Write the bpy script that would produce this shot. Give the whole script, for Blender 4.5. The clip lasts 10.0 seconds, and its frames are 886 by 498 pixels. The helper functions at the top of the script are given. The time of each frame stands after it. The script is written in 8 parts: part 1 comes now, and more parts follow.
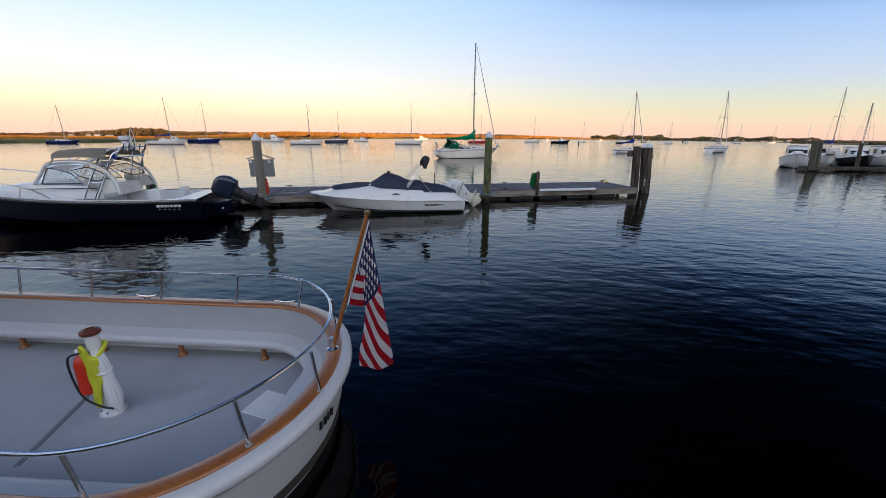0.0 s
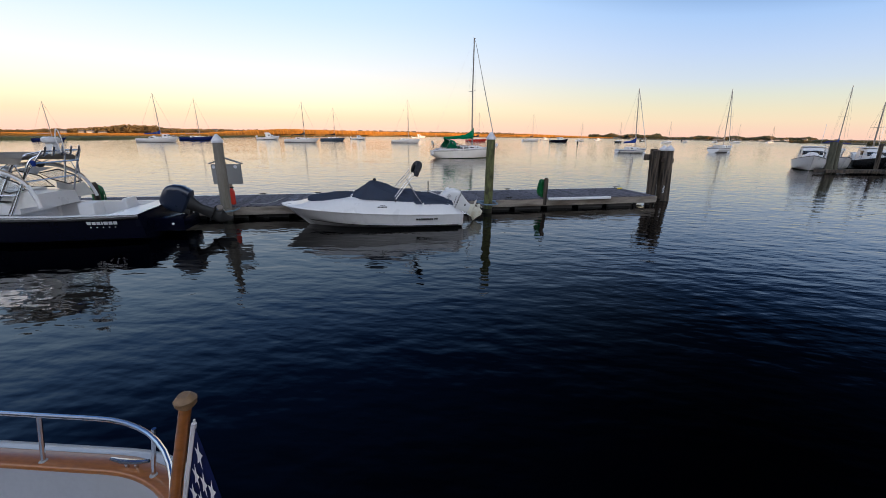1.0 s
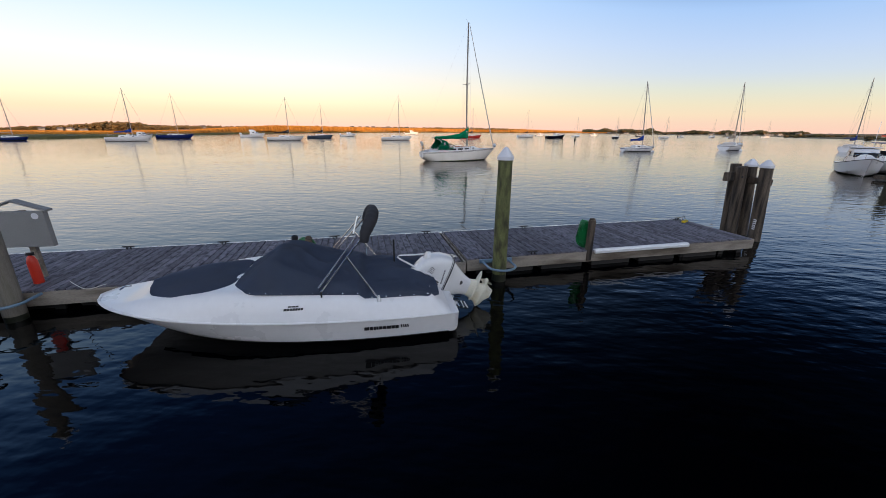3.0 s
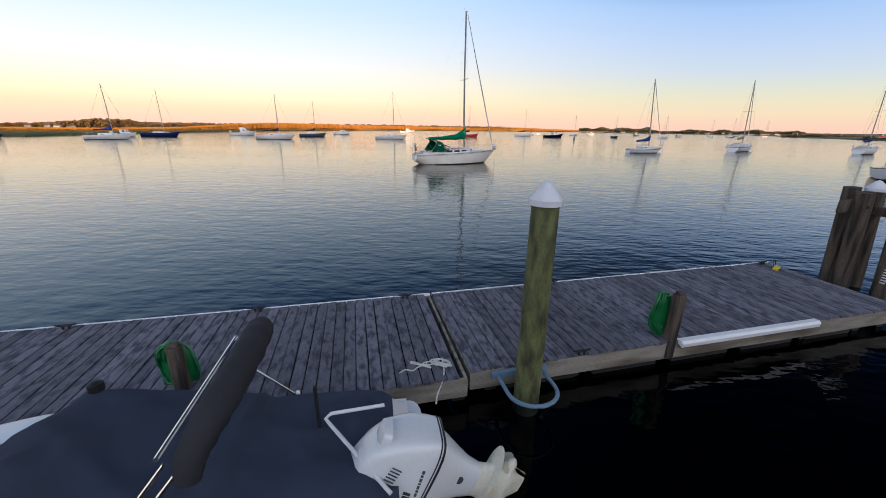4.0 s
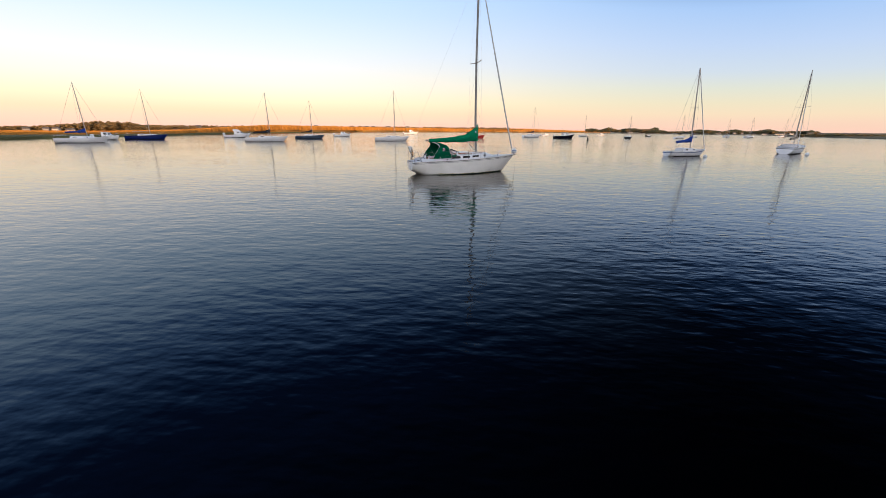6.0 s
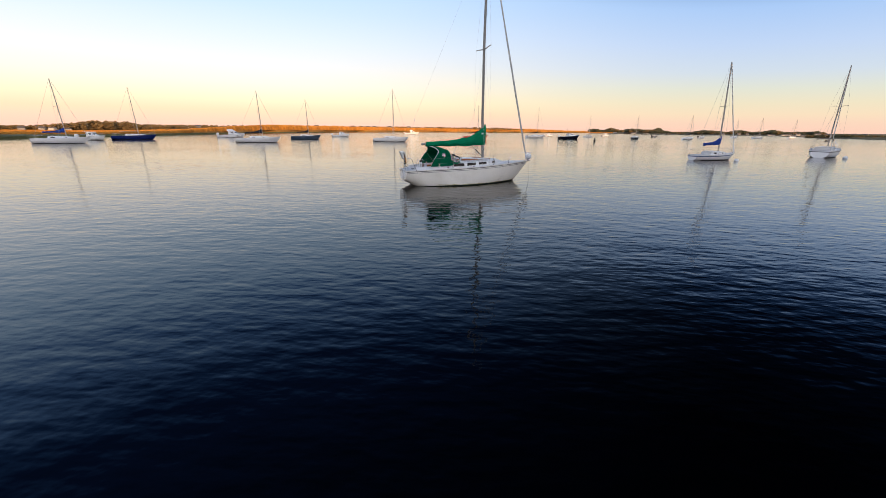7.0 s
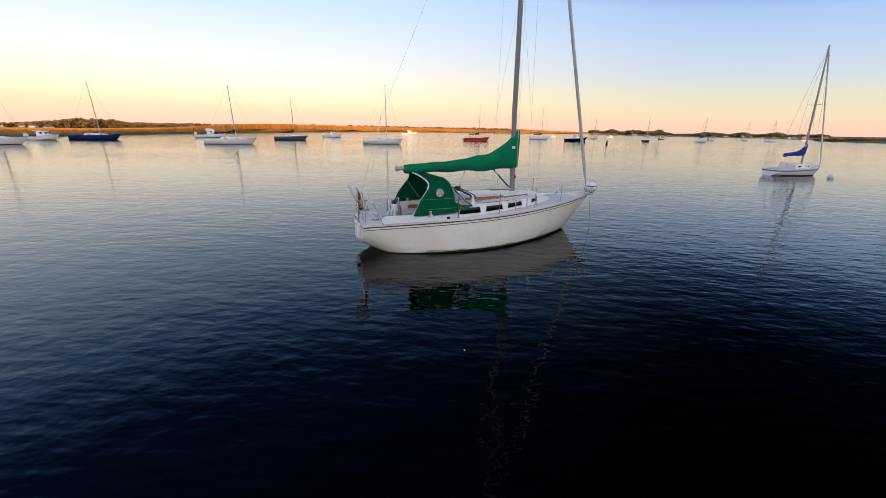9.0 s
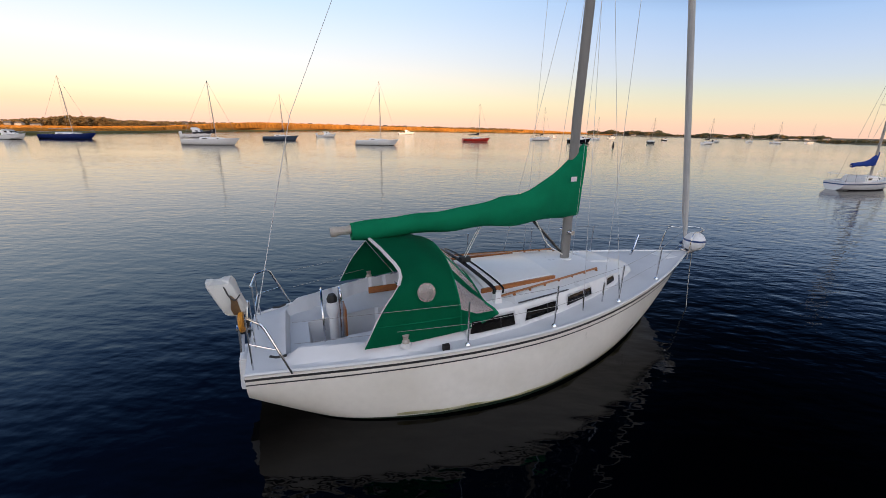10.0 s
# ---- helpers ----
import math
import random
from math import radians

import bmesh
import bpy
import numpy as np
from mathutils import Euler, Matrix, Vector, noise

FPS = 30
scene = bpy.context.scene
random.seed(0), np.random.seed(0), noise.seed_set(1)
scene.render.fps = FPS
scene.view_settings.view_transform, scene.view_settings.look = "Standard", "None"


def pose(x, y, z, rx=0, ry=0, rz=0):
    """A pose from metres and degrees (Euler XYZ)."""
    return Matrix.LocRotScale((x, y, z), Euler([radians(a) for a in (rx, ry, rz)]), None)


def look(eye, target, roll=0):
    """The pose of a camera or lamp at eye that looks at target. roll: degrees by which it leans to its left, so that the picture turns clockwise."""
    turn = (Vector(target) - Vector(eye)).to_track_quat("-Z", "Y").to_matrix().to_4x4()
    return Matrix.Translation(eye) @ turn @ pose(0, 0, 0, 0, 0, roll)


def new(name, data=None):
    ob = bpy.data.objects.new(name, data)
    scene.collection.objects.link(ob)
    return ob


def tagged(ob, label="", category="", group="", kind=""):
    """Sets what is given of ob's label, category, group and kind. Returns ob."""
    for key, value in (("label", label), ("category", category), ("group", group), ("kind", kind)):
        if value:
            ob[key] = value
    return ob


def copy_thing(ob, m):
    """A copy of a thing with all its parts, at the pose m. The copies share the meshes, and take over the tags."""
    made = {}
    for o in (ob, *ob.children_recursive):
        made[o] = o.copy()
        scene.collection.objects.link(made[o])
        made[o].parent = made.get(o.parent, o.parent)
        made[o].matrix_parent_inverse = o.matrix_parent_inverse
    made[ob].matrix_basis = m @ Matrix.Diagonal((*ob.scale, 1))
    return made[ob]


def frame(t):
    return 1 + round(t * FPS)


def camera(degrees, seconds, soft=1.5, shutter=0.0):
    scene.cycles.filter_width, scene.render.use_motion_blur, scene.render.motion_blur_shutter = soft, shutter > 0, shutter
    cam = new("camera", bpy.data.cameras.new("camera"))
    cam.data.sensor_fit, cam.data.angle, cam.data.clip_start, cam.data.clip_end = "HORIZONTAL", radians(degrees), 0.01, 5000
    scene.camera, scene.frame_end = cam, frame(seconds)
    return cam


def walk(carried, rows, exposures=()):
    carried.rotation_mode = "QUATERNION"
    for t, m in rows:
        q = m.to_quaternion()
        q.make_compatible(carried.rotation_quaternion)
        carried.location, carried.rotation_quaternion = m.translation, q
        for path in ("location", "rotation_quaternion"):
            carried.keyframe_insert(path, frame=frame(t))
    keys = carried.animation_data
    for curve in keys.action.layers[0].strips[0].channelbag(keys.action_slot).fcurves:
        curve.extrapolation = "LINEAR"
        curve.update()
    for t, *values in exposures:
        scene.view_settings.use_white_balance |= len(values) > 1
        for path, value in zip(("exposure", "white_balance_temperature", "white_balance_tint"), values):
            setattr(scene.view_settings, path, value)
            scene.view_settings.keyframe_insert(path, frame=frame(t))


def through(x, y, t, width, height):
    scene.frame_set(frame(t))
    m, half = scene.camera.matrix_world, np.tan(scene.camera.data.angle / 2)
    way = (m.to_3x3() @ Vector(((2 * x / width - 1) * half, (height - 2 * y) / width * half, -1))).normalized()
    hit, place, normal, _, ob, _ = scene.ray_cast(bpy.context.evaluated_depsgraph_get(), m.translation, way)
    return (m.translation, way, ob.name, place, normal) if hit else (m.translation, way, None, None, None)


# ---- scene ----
cam = camera(101.2, 10.0, soft=0.75)
PATH = [
    (0, (1.785, -2.467, 2.558), (1.624, -0.562, 1.971), 0.5),
    (0.5, (1.722, -1.447, 2.595), (1.574, 0.457, 2.003), 0.6),
    (1, (1.693, -0.443, 2.674), (1.546, 1.461, 2.078), 0.7),
    (1.5, (1.684, 0.725, 2.815), (1.53, 2.625, 2.21), 0.4),
    (2, (1.627, 2.094, 2.934), (1.481, 3.993, 2.323), 0.6),
    (3.5, (1.479, 7.097, 3.181), (1.376, 8.995, 2.56), 0.5),
    (4, (1.434, 9.001, 3.285), (1.338, 10.898, 2.659), 0.7),
    (4.5, (1.36, 10.908, 3.346), (1.253, 12.804, 2.717), 0.8),
    (5, (1.197, 13.118, 3.218), (1.088, 15.015, 2.595), 0.7),
    (5.5, (1.039, 15.469, 3.105), (0.922, 17.367, 2.485), 0.5),
    (7, (0.656, 23.115, 3.183), (0.528, 25.013, 2.564), 0.5),
    (7.5, (0.513, 25.829, 3.269), (0.387, 27.727, 2.65), 0.8),
    (8, (0.334, 28.716, 3.274), (0.211, 30.616, 2.661), 0.7),
    (8.5, (0.1, 31.648, 3.396), (-0.027, 33.547, 2.781), 1.0),
    (9, (-0.058, 34.671, 3.518), (-0.176, 36.569, 2.899), 0.9),
    (9.5, (-0.199, 37.797, 3.634), (-0.311, 39.694, 3.01), 0.9),
    (10, (-0.393, 40.985, 3.771), (-0.5, 42.883, 3.15), 1.2),
]
# the clip's white balance drifts a little warmer towards the end
walk(cam, [(t, look(eye, target, roll)) for t, eye, target, roll in PATH], [(0, 0.0, 6500, 10), (5.5, 0.0, 6500, 10), (8.0, 0.0, 6660, 11), (10, 0.0, 6780, 11)])

# ---- world, sun, large lights, exposure ----
SUN_AZ, SUN_EL, WEST_GAIN = radians(165), radians(5.5), 2.6
world = bpy.data.worlds.new("dusk_sky")
scene.world = world
world.use_nodes = True
wn, wl = world.node_tree.nodes, world.node_tree.links
wn.clear()
sky = wn.new("ShaderNodeTexSky")
sky.sky_type, sky.sun_disc = "NISHITA", False
sky.sun_elevation, sky.sun_rotation = SUN_EL, SUN_AZ
sky.air_density, sky.dust_density, sky.ozone_density = 1.0, 1.0, 2.0
coord = wn.new("ShaderNodeTexCoord")
sep = wn.new("ShaderNodeSeparateXYZ")
back, outw = wn.new("ShaderNodeBackground"), wn.new("ShaderNodeOutputWorld")
wl.new(coord.outputs["Generated"], sep.inputs[0])


def sky_ramp(stops, source):
    r = wn.new("ShaderNodeValToRGB")
    e = r.color_ramp.elements
    while len(e) < len(stops):
        e.new(0.5)
    for k, (p, c) in zip(e, stops):
        k.position, k.color = p, (*c, 1)
    wl.new(source, r.inputs[0])
    return r.outputs[0]


def sky_math(kind, *values):
    m = wn.new("ShaderNodeMath")
    m.operation = kind
    for s, v in zip(m.inputs, values):
        if isinstance(v, (int, float)):
            s.default_value = v
        else:
            wl.new(v, s)
    return m.outputs[0]


def sky_mix(factor, a, b):
    m = wn.new("ShaderNodeMix")
    m.data_type = "RGBA"
    for key, v in (("Factor", factor), ("A", a), ("B", b)):
        if isinstance(v, (int, float)):
            m.inputs[key].default_value = v
        else:
            wl.new(v, m.inputs[key])
    return m.outputs["Result"]


# away from the sun: pink at the horizon, cream above it, blue deepening overhead; brighter to the left of the way
left_sky = sky_ramp([(0.0, (0.93, 0.60, 0.49)), (0.02, (0.94, 0.67, 0.51)), (0.04, (0.98, 0.75, 0.51)), (0.065, (1.0, 0.89, 0.62)), (0.10, (0.96, 0.91, 0.80)), (0.14, (0.85, 0.89, 0.92)),
                     (0.19, (0.72, 0.85, 0.98)), (0.25, (0.57, 0.77, 1.0)), (0.34, (0.42, 0.68, 1.02)), (0.44, (0.15, 0.34, 0.74)), (0.52, (0.042, 0.125, 0.36)), (0.585, (0.016, 0.052, 0.19)), (0.66, (0.016, 0.048, 0.165)), (0.8, (0.009, 0.025, 0.08)), (1.0, (0.002, 0.005, 0.015))], sep.outputs["Z"])
tilt = sky_math("MULTIPLY", sep.outputs["Z"], sky_math("MULTIPLY_ADD", sep.outputs["X"], 0.483, 0.69))
right_sky = sky_ramp([(0.0, (0.82, 0.56, 0.46)), (0.02, (0.81, 0.61, 0.47)), (0.035, (0.79, 0.665, 0.48)), (0.055, (0.73, 0.69, 0.51)), (0.08, (0.64, 0.69, 0.60)), (0.11, (0.54, 0.65, 0.75)),
                      (0.155, (0.45, 0.60, 0.83)), (0.21, (0.34, 0.53, 0.84)), (0.235, (0.25, 0.42, 0.72)), (0.265, (0.10, 0.20, 0.42)), (0.31, (0.02, 0.06, 0.17)), (0.38, (0.002, 0.008, 0.03)), (0.55, (0.0006, 0.001, 0.004)), (1.0, (0.0005, 0.001, 0.003))], tilt)
side = wn.new("ShaderNodeMapRange")
side.inputs["From Min"].default_value, side.inputs["From Max"].default_value = -0.52, 0.58
side.interpolation_type = "SMOOTHSTEP"
wl.new(sep.outputs["X"], side.inputs[0])
east = sky_mix(side.outputs[0], left_sky, right_sky)
# towards the sunset: the bright half of the sky
west = sky_ramp([(0.0, (1.0, 0.64, 0.42)), (0.15, (0.96, 0.80, 0.66)), (0.4, (0.76, 0.82, 0.92)), (0.75, (0.36, 0.47, 0.66)), (1.0, (0.16, 0.23, 0.36))], sep.outputs["Z"])
bright = wn.new("ShaderNodeVectorMath")
bright.operation = "MULTIPLY"
wl.new(west, bright.inputs[0])
bright.inputs[1].default_value = (1.04 * WEST_GAIN, WEST_GAIN, 0.98 * WEST_GAIN)
sunward = wn.new("ShaderNodeMapRange")
sunward.interpolation_type = "SMOOTHSTEP"
sunward.inputs["From Min"].default_value, sunward.inputs["From Max"].default_value = -0.15, 0.75
wl.new(sky_math("ADD", sky_math("MULTIPLY", sep.outputs["X"], math.sin(SUN_AZ)), sky_math("MULTIPLY", sep.outputs["Y"], math.cos(SUN_AZ))), sunward.inputs[0])
lift = wn.new("ShaderNodeVectorMath")
lift.operation = "MULTIPLY"
lift.inputs[1].default_value = (1.275, 1.215, 1.19)
wl.new(east, lift.inputs[0])
glow = sky_mix(sunward.outputs[0], lift.outputs[0], bright.outputs[0])
gain = wn.new("ShaderNodeVectorMath")
gain.operation = "SCALE"
gain.inputs["Scale"].default_value = 0.05
wl.new(sky.outputs[0], gain.inputs[0])
wl.new(sky_mix(0.94, gain.outputs[0], glow), back.inputs[0])
back.inputs[1].default_value = 1.0
wl.new(back.outputs[0], outw.inputs[0])

sun = new("sun", bpy.data.lights.new("sun", "SUN"))
sun.data.energy, sun.data.color, sun.data.angle = 5.0, (1.0, 0.56, 0.26), radians(0.6)
toward = Vector((math.sin(SUN_AZ) * math.cos(SUN_EL), math.cos(SUN_AZ) * math.cos(SUN_EL), math.sin(SUN_EL)))
sun.matrix_world = look(toward * 100, (0, 0, 0))


# ---- materials ----
def surface(name, base, rough=0.5, metal=0.0, vary=0.12, scale=3.0, fine=40.0, bump=0.1, dist=0.003,
            stretch=(1, 1, 1), stain=None, stain_amount=0.4, stain_edge=(0.52, 0.72), per_object=0.0, per_island=0.0, coat=0.0, spec=0.5, uneven=0.08):
    """A procedural surface: base colour varied at two scales, optional stains, fine relief."""
    m = bpy.data.materials.new(name)
    m.use_nodes = True
    n, l = m.node_tree.nodes, m.node_tree.links
    b = n["Principled BSDF"]
    b.inputs["Roughness"].default_value, b.inputs["Metallic"].default_value = rough, metal
    b.inputs["Specular IOR Level"].default_value = spec
    b.inputs["Coat Weight"].default_value = coat
    tc, mp = n.new("ShaderNodeTexCoord"), n.new("ShaderNodeMapping")
    mp.inputs["Scale"].default_value = stretch
    where = tc.outputs["Object"]
    if per_object:                       # each piece takes its own stretch of the grain
        pick, span, shift = n.new("ShaderNodeObjectInfo"), n.new("ShaderNodeMath"), n.new("ShaderNodeVectorMath")
        span.operation, shift.operation = "MULTIPLY", "ADD"
        span.inputs[1].default_value = 61.0
        l.new(pick.outputs["Random"], span.inputs[0]), l.new(span.outputs[0], shift.inputs[1]), l.new(where, shift.inputs[0])
        where = shift.outputs[0]
    l.new(where, mp.inputs[0])
    big, small = n.new("ShaderNodeTexNoise"), n.new("ShaderNodeTexNoise")
    big.inputs["Scale"].default_value, small.inputs["Scale"].default_value = scale, fine
    big.inputs["Detail"].default_value = 4
    small.inputs["Detail"].default_value = 3
    l.new(mp.outputs[0], big.inputs[0]), l.new(mp.outputs[0], small.inputs[0])
    add = n.new("ShaderNodeMath")
    add.operation = "ADD"
    l.new(big.outputs["Fac"], add.inputs[0]), l.new(small.outputs["Fac"], add.inputs[1])
    half = n.new("ShaderNodeMapRange")
    half.inputs["From Min"].default_value, half.inputs["From Max"].default_value = 0.6, 1.4
    half.inputs["To Min"].default_value, half.inputs["To Max"].default_value = 1 - vary, 1 + vary
    l.new(add.outputs[0], half.inputs[0])
    value = half.outputs[0]
    for amount, node, socket in ((per_object, "ShaderNodeObjectInfo", "Random"), (per_island, "ShaderNodeNewGeometry", "Random Per Island")):
        if amount:
            oi, r, mu = n.new(node), n.new("ShaderNodeMapRange"), n.new("ShaderNodeMath")
            r.inputs["To Min"].default_value, r.inputs["To Max"].default_value = 1 - amount, 1 + amount
            mu.operation = "MULTIPLY"
            l.new(oi.outputs[socket], r.inputs[0]), l.new(r.outputs[0], mu.inputs[0]), l.new(value, mu.inputs[1])
            value = mu.outputs[0]
    tint = n.new("ShaderNodeVectorMath")
    tint.operation = "SCALE"
    l.new(value, tint.inputs["Scale"])
    tint.inputs[0].default_value = base
    colour = tint.outputs[0]
    if stain:
        st, sr, sm = n.new("ShaderNodeTexNoise"), n.new("ShaderNodeMapRange"), n.new("ShaderNodeMix")
        st.inputs["Scale"].default_value, st.inputs["Detail"].default_value = scale * 0.6, 6
        sr.inputs["From Min"].default_value, sr.inputs["From Max"].default_value = stain_edge
        sr.inputs["To Max"].default_value = stain_amount
        sm.data_type = "RGBA"
        sm.inputs["B"].default_value = (*stain, 1)
        l.new(mp.outputs[0], st.inputs[0]), l.new(st.outputs["Fac"], sr.inputs[0]), l.new(sr.outputs[0], sm.inputs["Factor"])
        l.new(colour, sm.inputs["A"])
        colour = sm.outputs["Result"]
    l.new(colour, b.inputs["Base Color"])
    rr = n.new("ShaderNodeMapRange")
    rr.inputs["To Min"].default_value, rr.inputs["To Max"].default_value = max(0.02, rough - uneven), min(1, rough + uneven)
    l.new(big.outputs["Fac"], rr.inputs[0]), l.new(rr.outputs[0], b.inputs["Roughness"])
    if bump:
        bp = n.new("ShaderNodeBump")
        bp.inputs["Strength"].default_value, bp.inputs["Distance"].default_value = bump, dist
        l.new(small.outputs["Fac"], bp.inputs["Height"]), l.new(bp.outputs[0], b.inputs["Normal"])
    return m


def glassy(name, base, rough=0.05, through=0.0, ior=1.45):
    m = bpy.data.materials.new(name)
    m.use_nodes = True
    b = m.node_tree.nodes["Principled BSDF"]
    b.inputs["Base Color"].default_value = (*base, 1)
    b.inputs["Roughness"].default_value, b.inputs["IOR"].default_value = rough, ior
    b.inputs["Transmission Weight"].default_value = through
    return m


def water_surface():
    m = bpy.data.materials.new("harbour_water")
    m.use_nodes = True
    n, l = m.node_tree.nodes, m.node_tree.links
    b = n["Principled BSDF"]
    b.inputs["Base Color"].default_value = (0.0001, 0.0002, 0.0005, 1)
    b.inputs["Roughness"].default_value, b.inputs["IOR"].default_value = 0.03, 1.33
    tc = n.new("ShaderNodeTexCoord")
    heights = []
    # long low swell, wind ripples and small chop, each in metres
    for size, amp, turn, squash in ((0.16, 0.018, 20, 1.6), (0.7, 0.019, 14, 1.8), (1.7, 0.0145, -8, 2.1), (4.2, 0.0038, 20, 1.9), (9.0, 0.0005, 8, 1.6)):
        mp, nz, mu = n.new("ShaderNodeMapping"), n.new("ShaderNodeTexNoise"), n.new("ShaderNodeMath")
        mp.inputs["Rotation"].default_value = (0, 0, radians(turn))
        mp.inputs["Scale"].default_value = (size, size * squash, size)
        nz.inputs["Scale"].default_value, nz.inputs["Detail"].default_value = 1.0, 1.5
        mu.operation = "MULTIPLY"
        mu.inputs[1].default_value = amp
        l.new(tc.outputs["Object"], mp.inputs[0]), l.new(mp.outputs[0], nz.inputs[0]), l.new(nz.outputs["Fac"], mu.inputs[0])
        heights.append(mu.outputs[0])
    total = heights[0]
    for h in heights[1:]:
        ad = n.new("ShaderNodeMath")
        l.new(total, ad.inputs[0]), l.new(h, ad.inputs[1])
        total = ad.outputs[0]
    # calm slicks and rougher cat's-paws
    patch, pr, pm = n.new("ShaderNodeTexNoise"), n.new("ShaderNodeMapRange"), n.new("ShaderNodeMath")
    mp = n.new("ShaderNodeMapping")
    mp.inputs["Scale"].default_value = (0.018, 0.05, 1)
    patch.inputs["Scale"].default_value, patch.inputs["Detail"].default_value = 1.0, 3
    pr.inputs["From Min"].default_value, pr.inputs["From Max"].default_value = 0.35, 0.65
    pr.inputs["To Min"].default_value, pr.inputs["To Max"].default_value = 0.7, 1.25
    pm.operation = "MULTIPLY"
    l.new(tc.outputs["Object"], mp.inputs[0]), l.new(mp.outputs[0], patch.inputs[0]), l.new(patch.outputs["Fac"], pr.inputs[0])
    l.new(total, pm.inputs[0]), l.new(pr.outputs[0], pm.inputs[1])
    # sheltered by the docks, livelier out on the open harbour
    far, fr, fm, rr = n.new("ShaderNodeVectorMath"), n.new("ShaderNodeMapRange"), n.new("ShaderNodeMath"), n.new("ShaderNodeMapRange")
    far.operation, fm.operation = "LENGTH", "MULTIPLY"
    fr.inputs["From Min"].default_value, fr.inputs["From Max"].default_value, fr.inputs["To Min"].default_value, fr.inputs["To Max"].default_value = 60, 220, 1.0, 1.3
    rr.inputs["From Min"].default_value, rr.inputs["From Max"].default_value, rr.inputs["To Min"].default_value, rr.inputs["To Max"].default_value = 60, 260, 0.03, 0.11
    l.new(tc.outputs["Object"], far.inputs[0]), l.new(far.outputs["Value"], fr.inputs[0]), l.new(far.outputs["Value"], rr.inputs[0])
    l.new(pm.outputs[0], fm.inputs[0]), l.new(fr.outputs[0], fm.inputs[1]), l.new(rr.outputs[0], b.inputs["Roughness"])
    bp = n.new("ShaderNodeBump")
    bp.inputs["Strength"].default_value, bp.inputs["Distance"].default_value = 1.0, 1.0
    l.new(fm.outputs[0], bp.inputs["Height"]), l.new(bp.outputs[0], b.inputs["Normal"])
    return m


WATER = water_surface()
GEL = surface("white_gelcoat", (0.72, 0.72, 0.73), 0.28, vary=0.03, scale=1.5, fine=12, bump=0.0, stain=(0.62, 0.61, 0.59), stain_amount=0.05, stain_edge=(0.3, 1.0), coat=0.15, uneven=0.02)
SCUM = surface("yellow_green_scum", (0.50, 0.46, 0.24), 0.5, vary=0.25, scale=6, fine=30, bump=0.05, stain=(0.72, 0.68, 0.55), stain_amount=0.8, stain_edge=(0.4, 0.6))
HULL_CREAM = surface("aged_white_hull", (0.84, 0.80, 0.74), 0.3, vary=0.05, scale=1.2, fine=10, bump=0.03, stain=(0.60, 0.55, 0.44), stain_amount=0.35, coat=0.2)
NONSKID = surface("nonskid_deck", (0.62, 0.63, 0.66), 0.6, vary=0.07, scale=2, fine=150, bump=0.3, dist=0.002, stain=(0.45, 0.45, 0.46), stain_amount=0.3)
# launch white split by light: topsides and bench as lit, bulwark as shaded
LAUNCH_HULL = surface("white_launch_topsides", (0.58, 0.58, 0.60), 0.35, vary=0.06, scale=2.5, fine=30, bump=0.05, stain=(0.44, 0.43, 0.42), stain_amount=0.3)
BENCH_WHITE_LIT = surface("bench_gelcoat_lit", (0.50, 0.50, 0.52), 0.32, vary=0.06, scale=2.5, fine=30, bump=0.04, stain=(0.40, 0.39, 0.37), stain_amount=0.3)
LAUNCH_WHITE_SHADED = surface("old_white_paint_shaded", (0.345, 0.348, 0.365), 0.4, vary=0.07, scale=2.5, fine=30, bump=0.05, stain=(0.36, 0.35, 0.34), stain_amount=0.35)
LAUNCH_SOLE = surface("worn_grey_deck_paint", (0.385, 0.397, 0.435), 0.55, vary=0.08, scale=2.5, fine=120, bump=0.2, dist=0.002, stain=(0.24, 0.24, 0.26), stain_amount=0.4)
NAVY = surface("navy_gelcoat", (0.002, 0.003, 0.011), 0.25, vary=0.15, scale=1.5, fine=15, bump=0.02, spec=0.14)
SLATE = surface("slate_blue_gelcoat", (0.06, 0.09, 0.14), 0.25, vary=0.1, bump=0.02)
BLUE_HULL = surface("royal_navy_gelcoat", (0.008, 0.02, 0.115), 0.25, vary=0.12, bump=0.02)
BLACK_HULL = surface("black_gelcoat", (0.012, 0.012, 0.014), 0.25, vary=0.15, bump=0.02)
RED_HULL = surface("red_gelcoat", (0.45, 0.03, 0.02), 0.3, vary=0.1, bump=0.02)
GREEN_PAINT = surface("green_bottom_paint", (0.012, 0.035, 0.02), 0.6, vary=0.3, scale=6, bump=0.2, stain=(0.08, 0.08, 0.03), stain_amount=0.6)
DARK_PAINT = surface("dark_bottom_paint", (0.015, 0.015, 0.02), 0.6, vary=0.3, scale=6, bump=0.2)
GREEN_CLOTH = surface("green_canvas", (0.002, 0.168, 0.078), 0.9, vary=0.18, scale=2.5, fine=220, bump=0.25, dist=0.002, spec=0.06)
BLUE_CLOTH = surface("blue_canvas", (0.012, 0.04, 0.22), 0.8, vary=0.15, scale=3, fine=200, bump=0.25, dist=0.002, spec=0.2)
BLACK_CLOTH = surface("black_canvas", (0.02, 0.02, 0.025), 0.8, vary=0.2, scale=3, fine=200, bump=0.25, dist=0.002, spec=0.2)
TAN_CLOTH = surface("tan_canvas", (0.36, 0.30, 0.24), 0.8, vary=0.15, scale=3, fine=200, bump=0.25, dist=0.002, spec=0.2)
